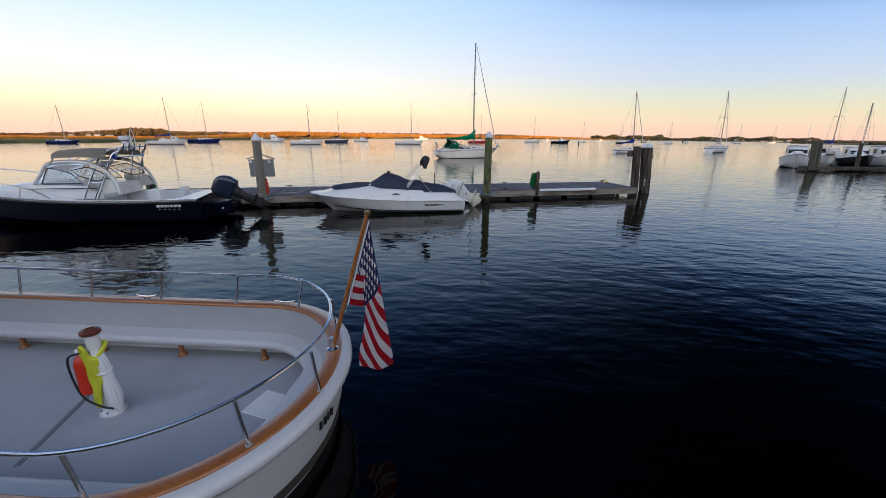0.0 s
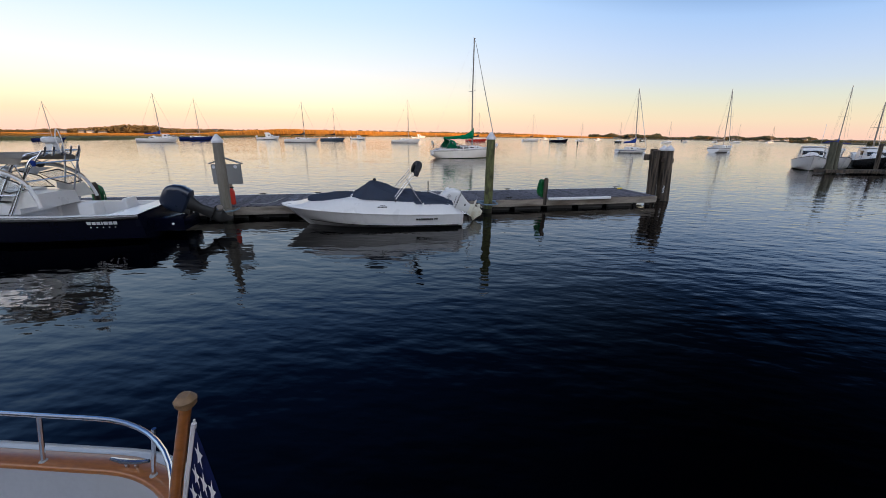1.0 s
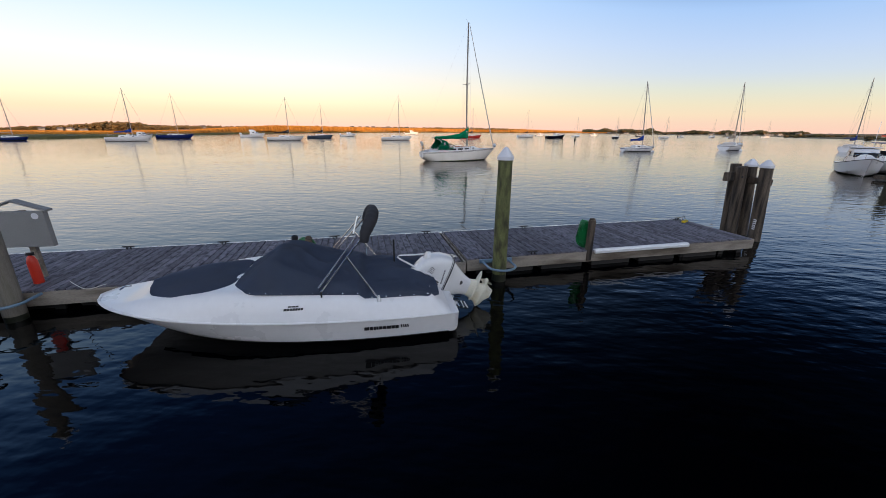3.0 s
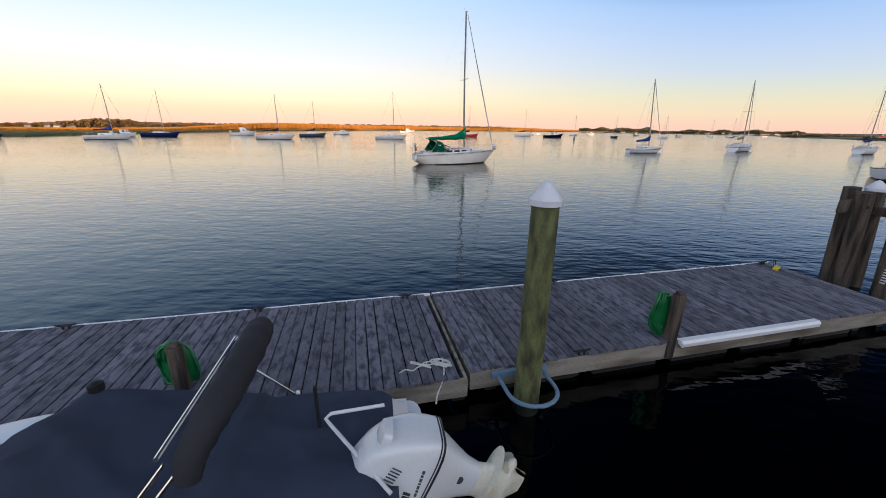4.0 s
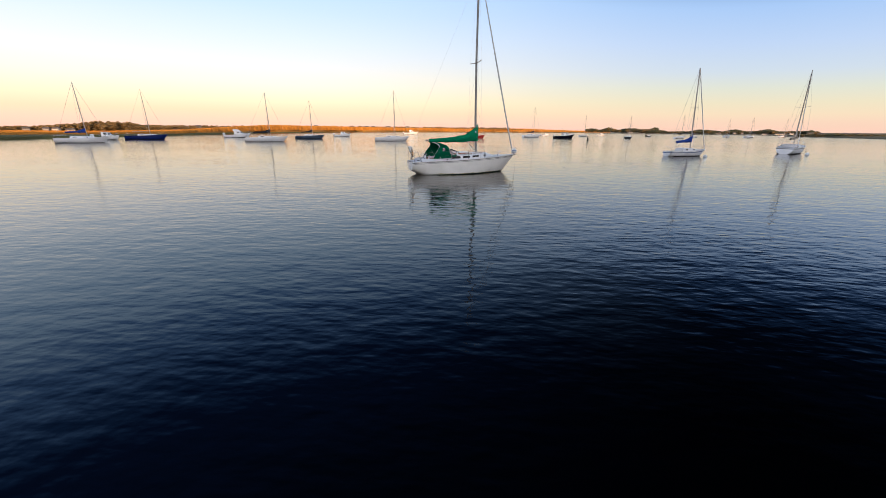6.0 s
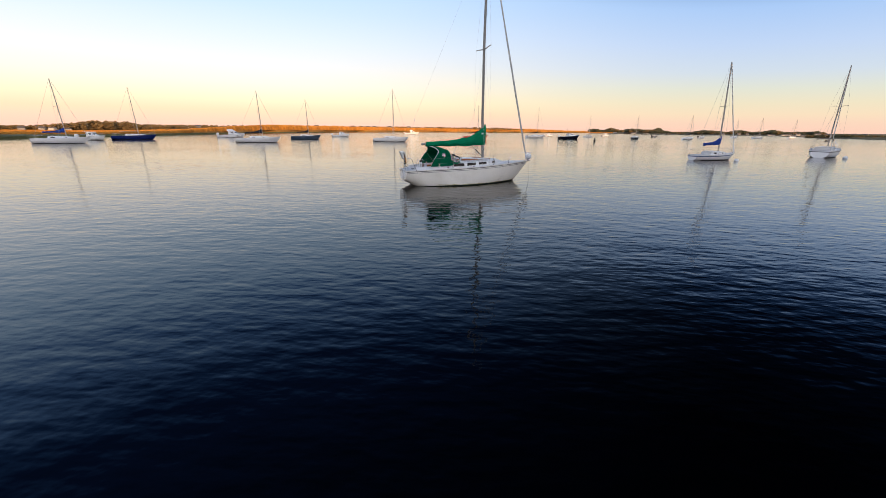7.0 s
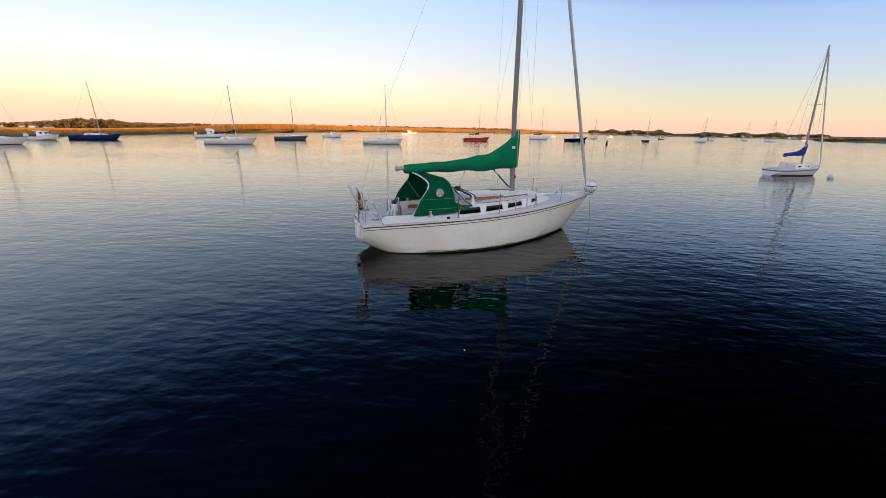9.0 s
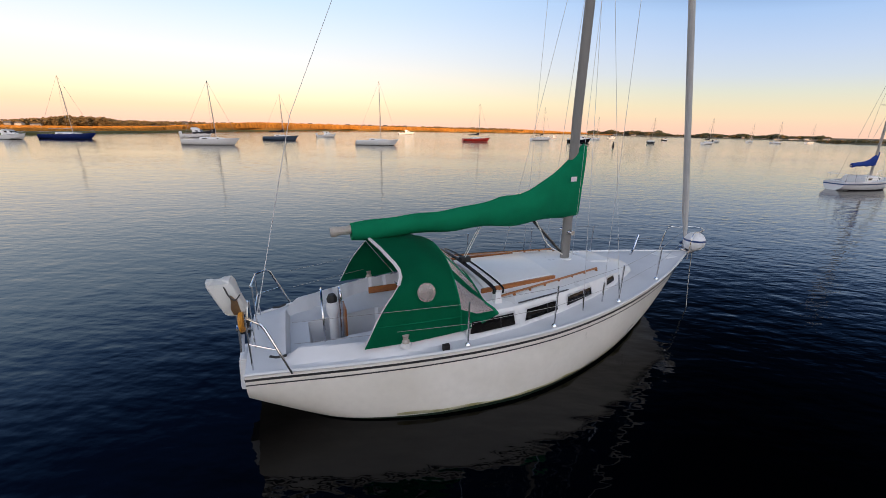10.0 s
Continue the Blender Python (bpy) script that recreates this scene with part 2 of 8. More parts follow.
GREY_CLOTH = surface("charcoal_canvas", (0.083, 0.106, 0.162), 0.85, vary=0.16, scale=2.2, fine=260, bump=0.3, dist=0.002, spec=0.2, stain=(0.11, 0.115, 0.135), stain_amount=0.5, stain_edge=(0.45, 0.8))
AWNING_CLOTH = surface("dark_awning_canvas", (0.038, 0.038, 0.043), 0.85, vary=0.2, scale=4, fine=220, bump=0.3, dist=0.002, spec=0.15)
FURLED_CLOTH = surface("weathered_furled_sail", (0.47, 0.46, 0.45), 0.85, vary=0.14, scale=5, fine=90, bump=0.3, dist=0.003)
WHITE_CLOTH = surface("white_sailcloth", (0.68, 0.67, 0.64), 0.8, vary=0.1, scale=5, fine=120, bump=0.3, dist=0.003)
TAN_GREY = surface("faded_tan_canvas", (0.40, 0.36, 0.31), 0.8, vary=0.14, scale=3, fine=200, bump=0.25, dist=0.002)
STEEL = surface("stainless_steel", (0.62, 0.63, 0.66), 0.18, 1.0, vary=0.06, bump=0.02)
WIRE = surface("dull_rigging_wire", (0.30, 0.29, 0.28), 0.6, vary=0.1, bump=0.0)
BRIGHT_WIRE = surface("bright_rigging_wire", (0.55, 0.54, 0.54), 0.5, vary=0.1, bump=0.0)
ALLOY = surface("grey_anodised_alloy", (0.20, 0.19, 0.18), 0.6, 0.0, vary=0.12, scale=4, bump=0.04, stretch=(1, 1, 0.2))
PALE_ALLOY = surface("pale_alloy", (0.40, 0.36, 0.32), 0.6, 0.0, vary=0.1, bump=0.03)
TEAK = surface("varnished_teak", (0.31, 0.105, 0.025), 0.3, vary=0.3, scale=5, fine=70, bump=0.08, stretch=(0.3, 1, 1), coat=0.4)
OLD_TEAK = surface("weathered_teak", (0.24, 0.14, 0.07), 0.6, vary=0.3, scale=6, fine=80, bump=0.15)
DARK_TOP = surface("dark_red_varnish", (0.13, 0.032, 0.014), 0.4, vary=0.3, scale=8, bump=0.1)
SMOKED = glassy("smoked_acrylic", (0.012, 0.012, 0.014), 0.08)
CLEAR = glassy("clear_pane", (0.9, 0.92, 0.92), 0.03, 0.95)
HAZY = glassy("hazy_vinyl", (0.72, 0.64, 0.62), 0.12, 0.72)
RUBBER = surface("black_rubber", (0.012, 0.012, 0.013), 0.6, vary=0.2, bump=0.1)
WHITE_PLASTIC = surface("white_plastic", (0.75, 0.75, 0.76), 0.4, vary=0.05, bump=0.03)
ROPE = surface("white_rope", (0.62, 0.60, 0.55), 0.9, vary=0.15, fine=200, bump=0.5, dist=0.003)
YELLOW = surface("yellow_plastic", (0.75, 0.55, 0.02), 0.4, vary=0.1, bump=0.05)
LIME = surface("yellow_hose", (0.55, 0.56, 0.03), 0.45, vary=0.1, bump=0.05)
RED_PLASTIC = surface("red_plastic", (0.55, 0.03, 0.012), 0.4, vary=0.1, bump=0.05)
ORANGE = surface("amber_plastic", (0.55, 0.22, 0.02), 0.45, vary=0.15, bump=0.05)
HOSE_GREEN = surface("green_hose", (0.003, 0.13, 0.035), 0.35, vary=0.15, bump=0.03)
COWL_WHITE = surface("white_engine_cowl", (0.70, 0.70, 0.70), 0.25, vary=0.05, bump=0.02, coat=0.4)
COWL_STAINED = surface("stained_engine_leg", (0.68, 0.65, 0.54), 0.4, vary=0.12, scale=7, bump=0.05, stain=(0.45, 0.33, 0.12), stain_amount=0.5)
COWL_BLUE = surface("blue_grey_engine_cowl", (0.014, 0.022, 0.045), 0.3, vary=0.1, bump=0.02, coat=0.35)
BLACK_MARK = surface("black_lettering", (0.01, 0.01, 0.012), 0.4, vary=0.1, bump=0.0)
SILVER_MARK = surface("silver_lettering", (0.55, 0.56, 0.58), 0.4, vary=0.08, bump=0.0)
GREY_MARK = surface("dark_grey_stripe", (0.05, 0.05, 0.055), 0.4, vary=0.1, bump=0.0)
BENCH_SHADE = surface("under_bench_shade", (0.035, 0.03, 0.026), 0.85, vary=0.3, scale=4, bump=0.2)
SEAM_GREY = surface("dark_floor_seam", (0.17, 0.175, 0.19), 0.7, vary=0.1, bump=0.0)
BLUE_STRIPE = surface("blue_stripe", (0.02, 0.06, 0.2), 0.35, vary=0.1, bump=0.0)
PLANK = surface("weathered_plank", (0.138, 0.132, 0.16), 0.85, vary=0.4, scale=7, fine=34, bump=0.6, dist=0.004, stretch=(3, 1.2, 1), stain=(0.028, 0.028, 0.04), stain_amount=0.85, stain_edge=(0.47, 0.64), per_object=0.3)
RIM_WOOD = surface("weathered_rim_board", (0.27, 0.235, 0.195), 0.85, vary=0.4, scale=3, fine=40, bump=0.5, dist=0.004, stretch=(0.5, 3, 3), stain=(0.08, 0.06, 0.042), stain_amount=0.85, stain_edge=(0.45, 0.68))
PILE_GREEN = surface("green_treated_pile", (0.135, 0.145, 0.055), 0.85, vary=0.45, scale=6, fine=45, bump=0.6, dist=0.006, stretch=(2.2, 2.2, 0.7), stain=(0.032, 0.03, 0.015), stain_amount=0.92, stain_edge=(0.44, 0.66))
PILE_GREY = surface("grey_weathered_pile", (0.20, 0.18, 0.15), 0.9, vary=0.3, scale=4, fine=45, bump=0.6, dist=0.006, stretch=(3, 3, 0.3), stain=(0.09, 0.09, 0.05), stain_amount=0.6)
PILE_OLIVE = surface("olive_weathered_pile", (0.095, 0.095, 0.068), 0.9, vary=0.4, scale=4, fine=45, bump=0.6, dist=0.008, stretch=(3, 3, 0.3), stain=(0.03, 0.032, 0.022), stain_amount=0.7)
PILE_DARK = surface("dark_weathered_pile", (0.115, 0.088, 0.066), 0.9, vary=0.55, scale=5, fine=45, bump=0.8, dist=0.01, stretch=(2.5, 2.5, 0.25), stain=(0.012, 0.01, 0.009), stain_amount=0.95, stain_edge=(0.4, 0.6))
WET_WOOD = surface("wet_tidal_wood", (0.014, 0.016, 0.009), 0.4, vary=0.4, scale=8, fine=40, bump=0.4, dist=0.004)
FLOAT_BLACK = surface("black_dock_float", (0.012, 0.012, 0.012), 0.6, vary=0.2, bump=0.1)
CAP_WHITE = surface("white_pile_cap", (0.70, 0.70, 0.74), 0.5, vary=0.06, scale=5, bump=0.05)
PIPE_BLUE = surface("blue_grey_pipe", (0.14, 0.22, 0.30), 0.45, vary=0.12, bump=0.05)
SIGN_GREY = surface("grey_panel", (0.24, 0.24, 0.24), 0.7, vary=0.1, bump=0.05)
FLAG_RED = surface("flag_red", (0.42, 0.012, 0.025), 0.8, vary=0.1, fine=250, bump=0.15, spec=0.2)
FLAG_WHITE = surface("flag_white", (0.66, 0.62, 0.64), 0.8, vary=0.06, fine=250, bump=0.15, spec=0.2)
FLAG_BLUE = surface("flag_blue", (0.012, 0.02, 0.10), 0.8, vary=0.1, fine=250, bump=0.15, spec=0.2)
MARSH = surface("marsh_grass", (0.32, 0.155, 0.026), 0.95, vary=0.35, scale=0.02, fine=0.4, bump=0.6, dist=0.3, stain=(0.10, 0.11, 0.03), stain_amount=0.6)
MARSH_TUFT = surface("marsh_tufts", (0.38, 0.165, 0.024), 0.95, vary=0.3, scale=0.02, fine=0.3, bump=0, per_island=0.3)
MARSH_EDGE = surface("low_marsh_grass", (0.10, 0.095, 0.025), 0.95, vary=0.4, scale=0.05, fine=1.2, bump=0.6, dist=0.2)
GROUND = surface("far_shore_ground", (0.10, 0.09, 0.05), 0.95, vary=0.3, scale=0.03, fine=0.5, bump=0.4, dist=0.2)
LEAVES = surface("far_foliage", (0.15, 0.098, 0.036), 0.9, vary=0.35, scale=0.05, fine=0.8, bump=0.4, dist=0.2, per_island=0.35)
LEAVES_DARK = surface("shaded_foliage", (0.055, 0.06, 0.03), 0.9, vary=0.3, scale=0.05, fine=0.8, bump=0.4, dist=0.2, per_island=0.35)
HOUSE_WHITE = surface("painted_clapboard", (0.48, 0.45, 0.41), 0.7, vary=0.08, scale=1, fine=6, bump=0.2, stretch=(0.2, 0.2, 4))
HOUSE_GREY = surface("grey_shingle_wall", (0.26, 0.24, 0.22), 0.85, vary=0.15, scale=1, fine=8, bump=0.2)
ROOF_GREY = surface("asphalt_shingle_roof", (0.09, 0.085, 0.085), 0.9, vary=0.2, scale=1, fine=8, bump=0.3)
ROOF_RED = surface("red_roof", (0.35, 0.05, 0.03), 0.8, vary=0.15, scale=1, fine=8, bump=0.2)
PANE = glassy("window_pane", (0.03, 0.035, 0.045), 0.06)


# ---- builders ----
def link_mesh(name, bm, material, smooth=True, angle=35):
    me = bpy.data.meshes.new(name)
    bmesh.ops.recalc_face_normals(bm, faces=bm.faces)
    bm.to_mesh(me)
    bm.free()
    me.materials.append(material)
    if smooth:
        me.polygons.foreach_set("use_smooth", [True] * len(me.polygons))
        me.set_sharp_from_angle(angle=radians(angle))
    return new(name, me)


def part(name, bm, material, parent=None, label="", smooth=True, angle=35):
    """Links a bmesh as one mesh object under a thing or a part."""
    ob = link_mesh(name, bm, material, smooth, angle)
    if parent:
        ob.parent = parent
    if label:
        ob["label"] = label
    return ob


def thing(name, m, label, category, group="", kind=""):
    ob = new(name)
    ob.empty_display_size = 0.2
    ob.matrix_world = m
    return tagged(ob, label, category, group, kind)


def box(bm, lo, hi, m=None, bevel=0.0):
    vs = [bm.verts.new((x, y, z)) for x in (lo[0], hi[0]) for y in (lo[1], hi[1]) for z in (lo[2], hi[2])]
    fs = [bm.faces.new([vs[i] for i in q]) for q in ((0, 1, 3, 2), (4, 6, 7, 5), (0, 4, 5, 1), (2, 3, 7, 6), (0, 2, 6, 4), (1, 5, 7, 3))]
    if bevel:
        es = list({e for f in fs for e in f.edges})
        r = bmesh.ops.bevel(bm, geom=es, offset=bevel, segments=2, affect="EDGES", profile=0.6)
        vs = list({v for f in r["faces"] for v in f.verts} | {v for v in vs if v.is_valid})
    if m is not None:
        bmesh.ops.transform(bm, matrix=m, verts=[v for v in vs if v.is_valid])
    return bm


def tube(bm, pts, r, n=8, closed=False, caps=True):
    """A round bar along points; r is one radius or one for each point."""
    pts = [Vector(p) for p in pts]
    k = len(pts)
    rs = r if isinstance(r, (list, tuple)) else [r] * k
    rings, ref = [], None
    for i, p in enumerate(pts):
        a = pts[(i - 1) % k] if closed or i else p
        b = pts[(i + 1) % k] if closed or i < k - 1 else p
        d = (b - a).normalized()
        if ref is None:
            ref = Vector((0, 0, 1)) if abs(d.z) < 0.9 else Vector((1, 0, 0))
        u = d.cross(ref).normalized()
        w = u.cross(d).normalized()
        ref = w
        rings.append([bm.verts.new(p + (u * math.cos(q) + w * math.sin(q)) * rs[i]) for q in (2 * math.pi * j / n for j in range(n))])
    for i in range(k if closed else k - 1):
        a, b = rings[i], rings[(i + 1) % k]
        for j in range(n):
            bm.faces.new((a[j], a[(j + 1) % n], b[(j + 1) % n], b[j]))
    if caps and not closed:
        bm.faces.new(rings[0][::-1]), bm.faces.new(rings[-1])
    return bm


def arc(points, steps=6):
    """A smooth line through points."""
    p = [Vector(q) for q in points]
    p = [2 * p[0] - p[1]] + p + [2 * p[-1] - p[-2]]
    out = []
    for i in range(1, len(p) - 2):
        for s in range(steps):
            t = s / steps
            out.append(0.5 * ((2 * p[i]) + (p[i + 1] - p[i - 1]) * t + (2 * p[i - 1] - 5 * p[i] + 4 * p[i + 1] - p[i + 2]) * t * t
                              + (3 * p[i] - p[i - 1] - 3 * p[i + 1] + p[i + 2]) * t ** 3))
    return out + [p[-2]]


def loft(bm, rows, closed=False, cap=False):
    """Faces between rows of points; closed joins each row's ends."""
    vs = [[bm.verts.new(p) for p in row] for row in rows]
    n = len(vs[0])
    for a, b in zip(vs, vs[1:]):
        for j in range(n if closed else n - 1):
            q = (a[j], a[(j + 1) % n], b[(j + 1) % n], b[j])
            try:
                bm.faces.new(q)
            except ValueError:
                pass
    if cap:
        bm.faces.new(vs[0][::-1]), bm.faces.new(vs[-1])
    return bm


def lathe(bm, profile, n=20, m=None):
    """Turned shape about z from (radius, height) pairs."""
    rows = [[(r * math.cos(q), r * math.sin(q), z) for q in (2 * math.pi * j / n for j in range(n))] for r, z in profile]
    before = set(bm.verts)
    loft(bm, rows, closed=True, cap=True)
    if m is not None:
        bmesh.ops.transform(bm, matrix=m, verts=[v for v in bm.verts if v not in before])
    return bm


def thick(bm, t):
    """Gives a sheet its thickness."""
    bmesh.ops.solidify(bm, geom=bm.faces[:], thickness=t)
    return bm


def B():
    return bmesh.new()


class Hull:
    """Lines of a boat: x forward from the stern, z up from the water."""

    def __init__(s, L, beam, fs, fb, draft=0.4, tr=0.75, um=0.42, rake=0.9, srake=0.15, dip=0.05, bowp=2.0, chine=False, flare=0.14, blunt=1.0, spread=0.0, full=None):
        s.full = full or (lambda u: 0.7)
        s.L, s.beam, s.fs, s.fb, s.draft, s.tr, s.um, s.rake, s.srake, s.dip, s.bowp, s.chine, s.flare, s.blunt, s.spread = L, beam, fs, fb, draft, tr, um, rake, srake, dip, bowp, chine, flare, blunt, spread

    def half(s, u):
        if u < s.um:
            h = s.tr + (1 - s.tr) * math.sin(math.pi / 2 * u / s.um)
        else:
            h = max(0.0, 1 - ((u - s.um) / (1 - s.um)) ** s.bowp) ** s.blunt
        return max(h * s.beam / 2, 0.012)

    def sheer(s, u):
        return s.fs + (s.fb - s.fs) * u ** 1.8 - s.dip * math.sin(math.pi * u)

    def keel(s, u):
        if u > 0.4:
            return -s.draft * (1 - ((u - 0.4) / 0.6) ** 2.4)
        return -s.draft * (1 - ((0.4 - u) / 0.4) ** 2 * (0.2 if s.chine else 0.9))

    def at(s, u, v, out=0.0):
        b, sh, k = s.half(u), s.sheer(u), s.keel(u)
        fl = min(0.8, s.flare + s.spread * u ** 3)
        if s.chine:
            zc = 0.06 + (sh * 0.5) * u ** 3
            if v < 0.4:
                t = v / 0.4
                y, z = (1 - fl) * b * t, k + (zc - k) * t
            else:
                t = (v - 0.4) / 0.6
                y, z = b * (1 - fl + fl * t ** 0.8), zc + (sh - zc) * t
        else:
            y, z = b * math.sin(v * math.pi / 2) ** s.full(u), k + (sh - k) * (1 - math.cos(v * math.pi / 2)) ** 0.9
        f = max(0.0, (u - 0.45) / 0.55) ** 2.2
        x = s.L * u - s.rake * f * (1 - (z - k) / (sh - k)) + s.srake * (1 - (z - k) / (sh - k)) * max(0, 1 - u * 4) ** 2
        return Vector((x, y + out, z))

    def at_z(s, u, z, out=0.0):
        a, b = 0.0, 1.0
        for _ in range(22):
            m = (a + b) / 2
            if s.at(u, m).z < z:
                a = m
            else:
                b = m
        return s.at(u, a, out)

    def shell(s, nu=28, nv=12):
        bm = B()
        us = [i / nu for i in range(nu + 1)]
        rows = []
        for u in us:
            side = [s.at(u, j / nv) for j in range(nv + 1)]
            rows.append([Vector((p.x, -p.y, p.z)) for p in side[::-1]] + side[1:] if side[0].y < 1e-6 else [Vector((p.x, -p.y, p.z)) for p in side[::-1]] + side)
        loft(bm, rows)
        first = [v for v in bm.verts][:len(rows[0])]
        bm.faces.new(first)
        return bm

    def strip(s, lo, hi, u0=0.0, u1=1.0, n=40, out=0.005, sides=(-1, 1)):
        """A band along the topsides between two heights (functions of u)."""
        bm = B()
        for side in sides:
            rows = []
            for i in range(n + 1):
                u = u0 + (u1 - u0) * i / n
                a, b = s.at_z(u, lo(u), out), s.at_z(u, hi(u), out)
                rows.append([(a.x, side * a.y, a.z), (b.x, side * b.y, b.z)])
            loft(bm, rows)
        return thick(bm, 0.004)

    def deck(s, height, nu=40, ny=16, inset=0.0, u0=0.0, u1=1.0):
        """A surface from side to side; height(x, y, half, sheer) gives z."""
        bm = B()
        rows = []
        for i in range(nu + 1):
            u = u0 + (u1 - u0) * i / nu
            h = max(s.half(u) - inset, 0.004)
            rows.append([(s.L * u, h * (2 * j / ny - 1), height(s.L * u, h * (2 * j / ny - 1), h, s.sheer(u))) for j in range(ny + 1)])
        return loft(bm, rows)

    def edge(s, r, u0=0.0, u1=1.0, n=40, dz=0.0, out=0.0):
        """A rounded rub rail along the sheer, both sides."""
        bm = B()
        for side in (-1, 1):
            tube(bm, [(s.L * u, side * (s.half(u) + out), s.sheer(u) + dz) for u in (u0 + (u1 - u0) * i / n for i in range(n + 1))], r, 8)
        return bm


def bars(bm, origin, along, up, widths, height, gap, depth=0.004):
    """Plain raised bars in place of lettering."""
    o, a, u = Vector(origin), Vector(along).normalized(), Vector(up).normalized()
    n = a.cross(u).normalized() * depth
    for w in widths:
        q = [o, o + a * w, o + a * w + u * height, o + u * height]
        vs = [bm.verts.new(p + s) for s in (Vector((0, 0, 0)), n) for p in q]
        for f in ((0, 1, 2, 3), (7, 6, 5, 4), (0, 4, 5, 1), (1, 5, 6, 2), (2, 6, 7, 3), (3, 7, 4, 0)):
            bm.faces.new([vs[i] for i in f])
        o = o + a * (w + gap)
    return bm


# ---- setting: water, marsh, far shores ----
def structure(ob, label, category):
    return tagged(ob, label, category, kind="structure")


def water_sheet():
    bm = B()
    rows = []
    for r in (0.0, 20, 60, 150, 400, 1000, 2200, 4300):
        rows.append([(max(r, 0.01) * math.cos(a), 40 + max(r, 0.01) * math.sin(a), 0) for a in (2 * math.pi * i / 48 for i in range(48))])
    loft(bm, rows, closed=True)
    return structure(link_mesh("water", bm, WATER), "calm dark harbour water reflecting the dusk sky", "water")


water_sheet()


def along(table, a):
    """Linear reading of (angle, value) pairs."""
    for (a0, v0), (a1, v1) in zip(table, table[1:]):
        if a <= a1:
            return v0 + (v1 - v0) * max(0.0, (a - a0) / (a1 - a0))
    return table[-1][1]


MARSH_FRONT = [(-100, 130), (-70, 140), (-48, 165), (-43, 185), (-36, 232), (-25, 380), (-15, 580), (-4, 780), (10, 1000), (20, 1150)]
SHORE_FRONT = [(14, 1150), (22, 950), (34, 700), (40, 420), (46, 290), (58, 240), (100, 220)]


def polar(a, r):
    return Vector((r * math.sin(radians(a)), r * math.cos(radians(a)), 0))


LOW_SIDE = [(-100, 0.4), (-43, 0.4), (-36, 0.9), (-27, 2.9), (8, 3.3), (14, 2.0), (20, 1.0)]


def land(name, table, profile, material, label, wobble, low=False):
    bm, rows = B(), []
    a0, a1 = table[0][0], table[-1][0]
    n = 150
    for i in range(n + 1):
        a = a0 + (a1 - a0) * i / n
        r0 = along(table, a) * (1 + wobble * (noise.noise((a * 0.35, 3.1, 0)) + 0.5 * noise.noise((a * 1.3, 7.7, 0))))
        row = []
        for d, z in profile:
            p = polar(a, r0 + d)
            lift = 0.25 * noise.noise((p.x * 0.02, p.y * 0.02, 1.0)) * min(1.0, d / 30) if d > 0 else 0
            row.append((p.x, p.y, (z + lift * z) * (along(LOW_SIDE, a) if low and d > 15 else 1.0)))
        rows.append(row)
    loft(bm, rows)
    return structure(link_mesh(name, bm, material), label, "ground")


land("marsh_edge", MARSH_FRONT, [(-1, -0.5), (0, 0.1), (1.5, 0.7), (25, 0.9), (26, -0.3)], MARSH_EDGE, "dark green low marsh grass at the water's edge", 0.05)
land("marsh", MARSH_FRONT, [(14, 0.2), (16, 0.9), (60, 1.1), (150, 1.5), (300, 2.0), (900, 3.0), (2400, 4.0)], MARSH, "wide golden salt marsh lit by low sun", 0.05, True)
land("far_shore", SHORE_FRONT, [(-1, -0.5), (0, 0.1), (4, 0.5), (60, 0.9), (300, 1.6), (900, 3.0), (2000, 4.0)], GROUND, "low wooded far shore", 0.03)


def marsh_grass():
    """Upright tufts over the marsh, which catch the low light."""
    rng = np.random.default_rng(77)
    verts, faces = [], []
    for _ in range(42000):
        a = rng.uniform(-64, 20)
        r = along(MARSH_FRONT, a) + 17 + 420 * rng.random() ** 2.2
        p = polar(a, r)
        z = (0.8 + 0.0035 * (r - along(MARSH_FRONT, a))) * along(LOW_SIDE, a)
        h, w, q = rng.uniform(0.7, 1.5) * along(LOW_SIDE, a), rng.uniform(0.7, 1.8), rng.uniform(-0.7, 0.7) - radians(a)
        dx, dy = w * math.cos(q), w * math.sin(q)
        b = len(verts)
        verts += [(p.x - dx, p.y - dy, z - 0.2), (p.x + dx, p.y + dy, z - 0.2), (p.x + 0.4 * dx, p.y + 0.4 * dy, z + h), (p.x - 0.5 * dx, p.y - 0.5 * dy, z + h * 0.9)]
        faces.append((b, b + 1, b + 2, b + 3))
    me = bpy.data.meshes.new("marsh_grass")
    me.from_pydata(verts, [], faces)
    me.materials.append(MARSH_TUFT)
    return tagged(new("marsh_grass", me), "tall golden marsh grass in low sun", "grass", kind="stuff")


marsh_grass()


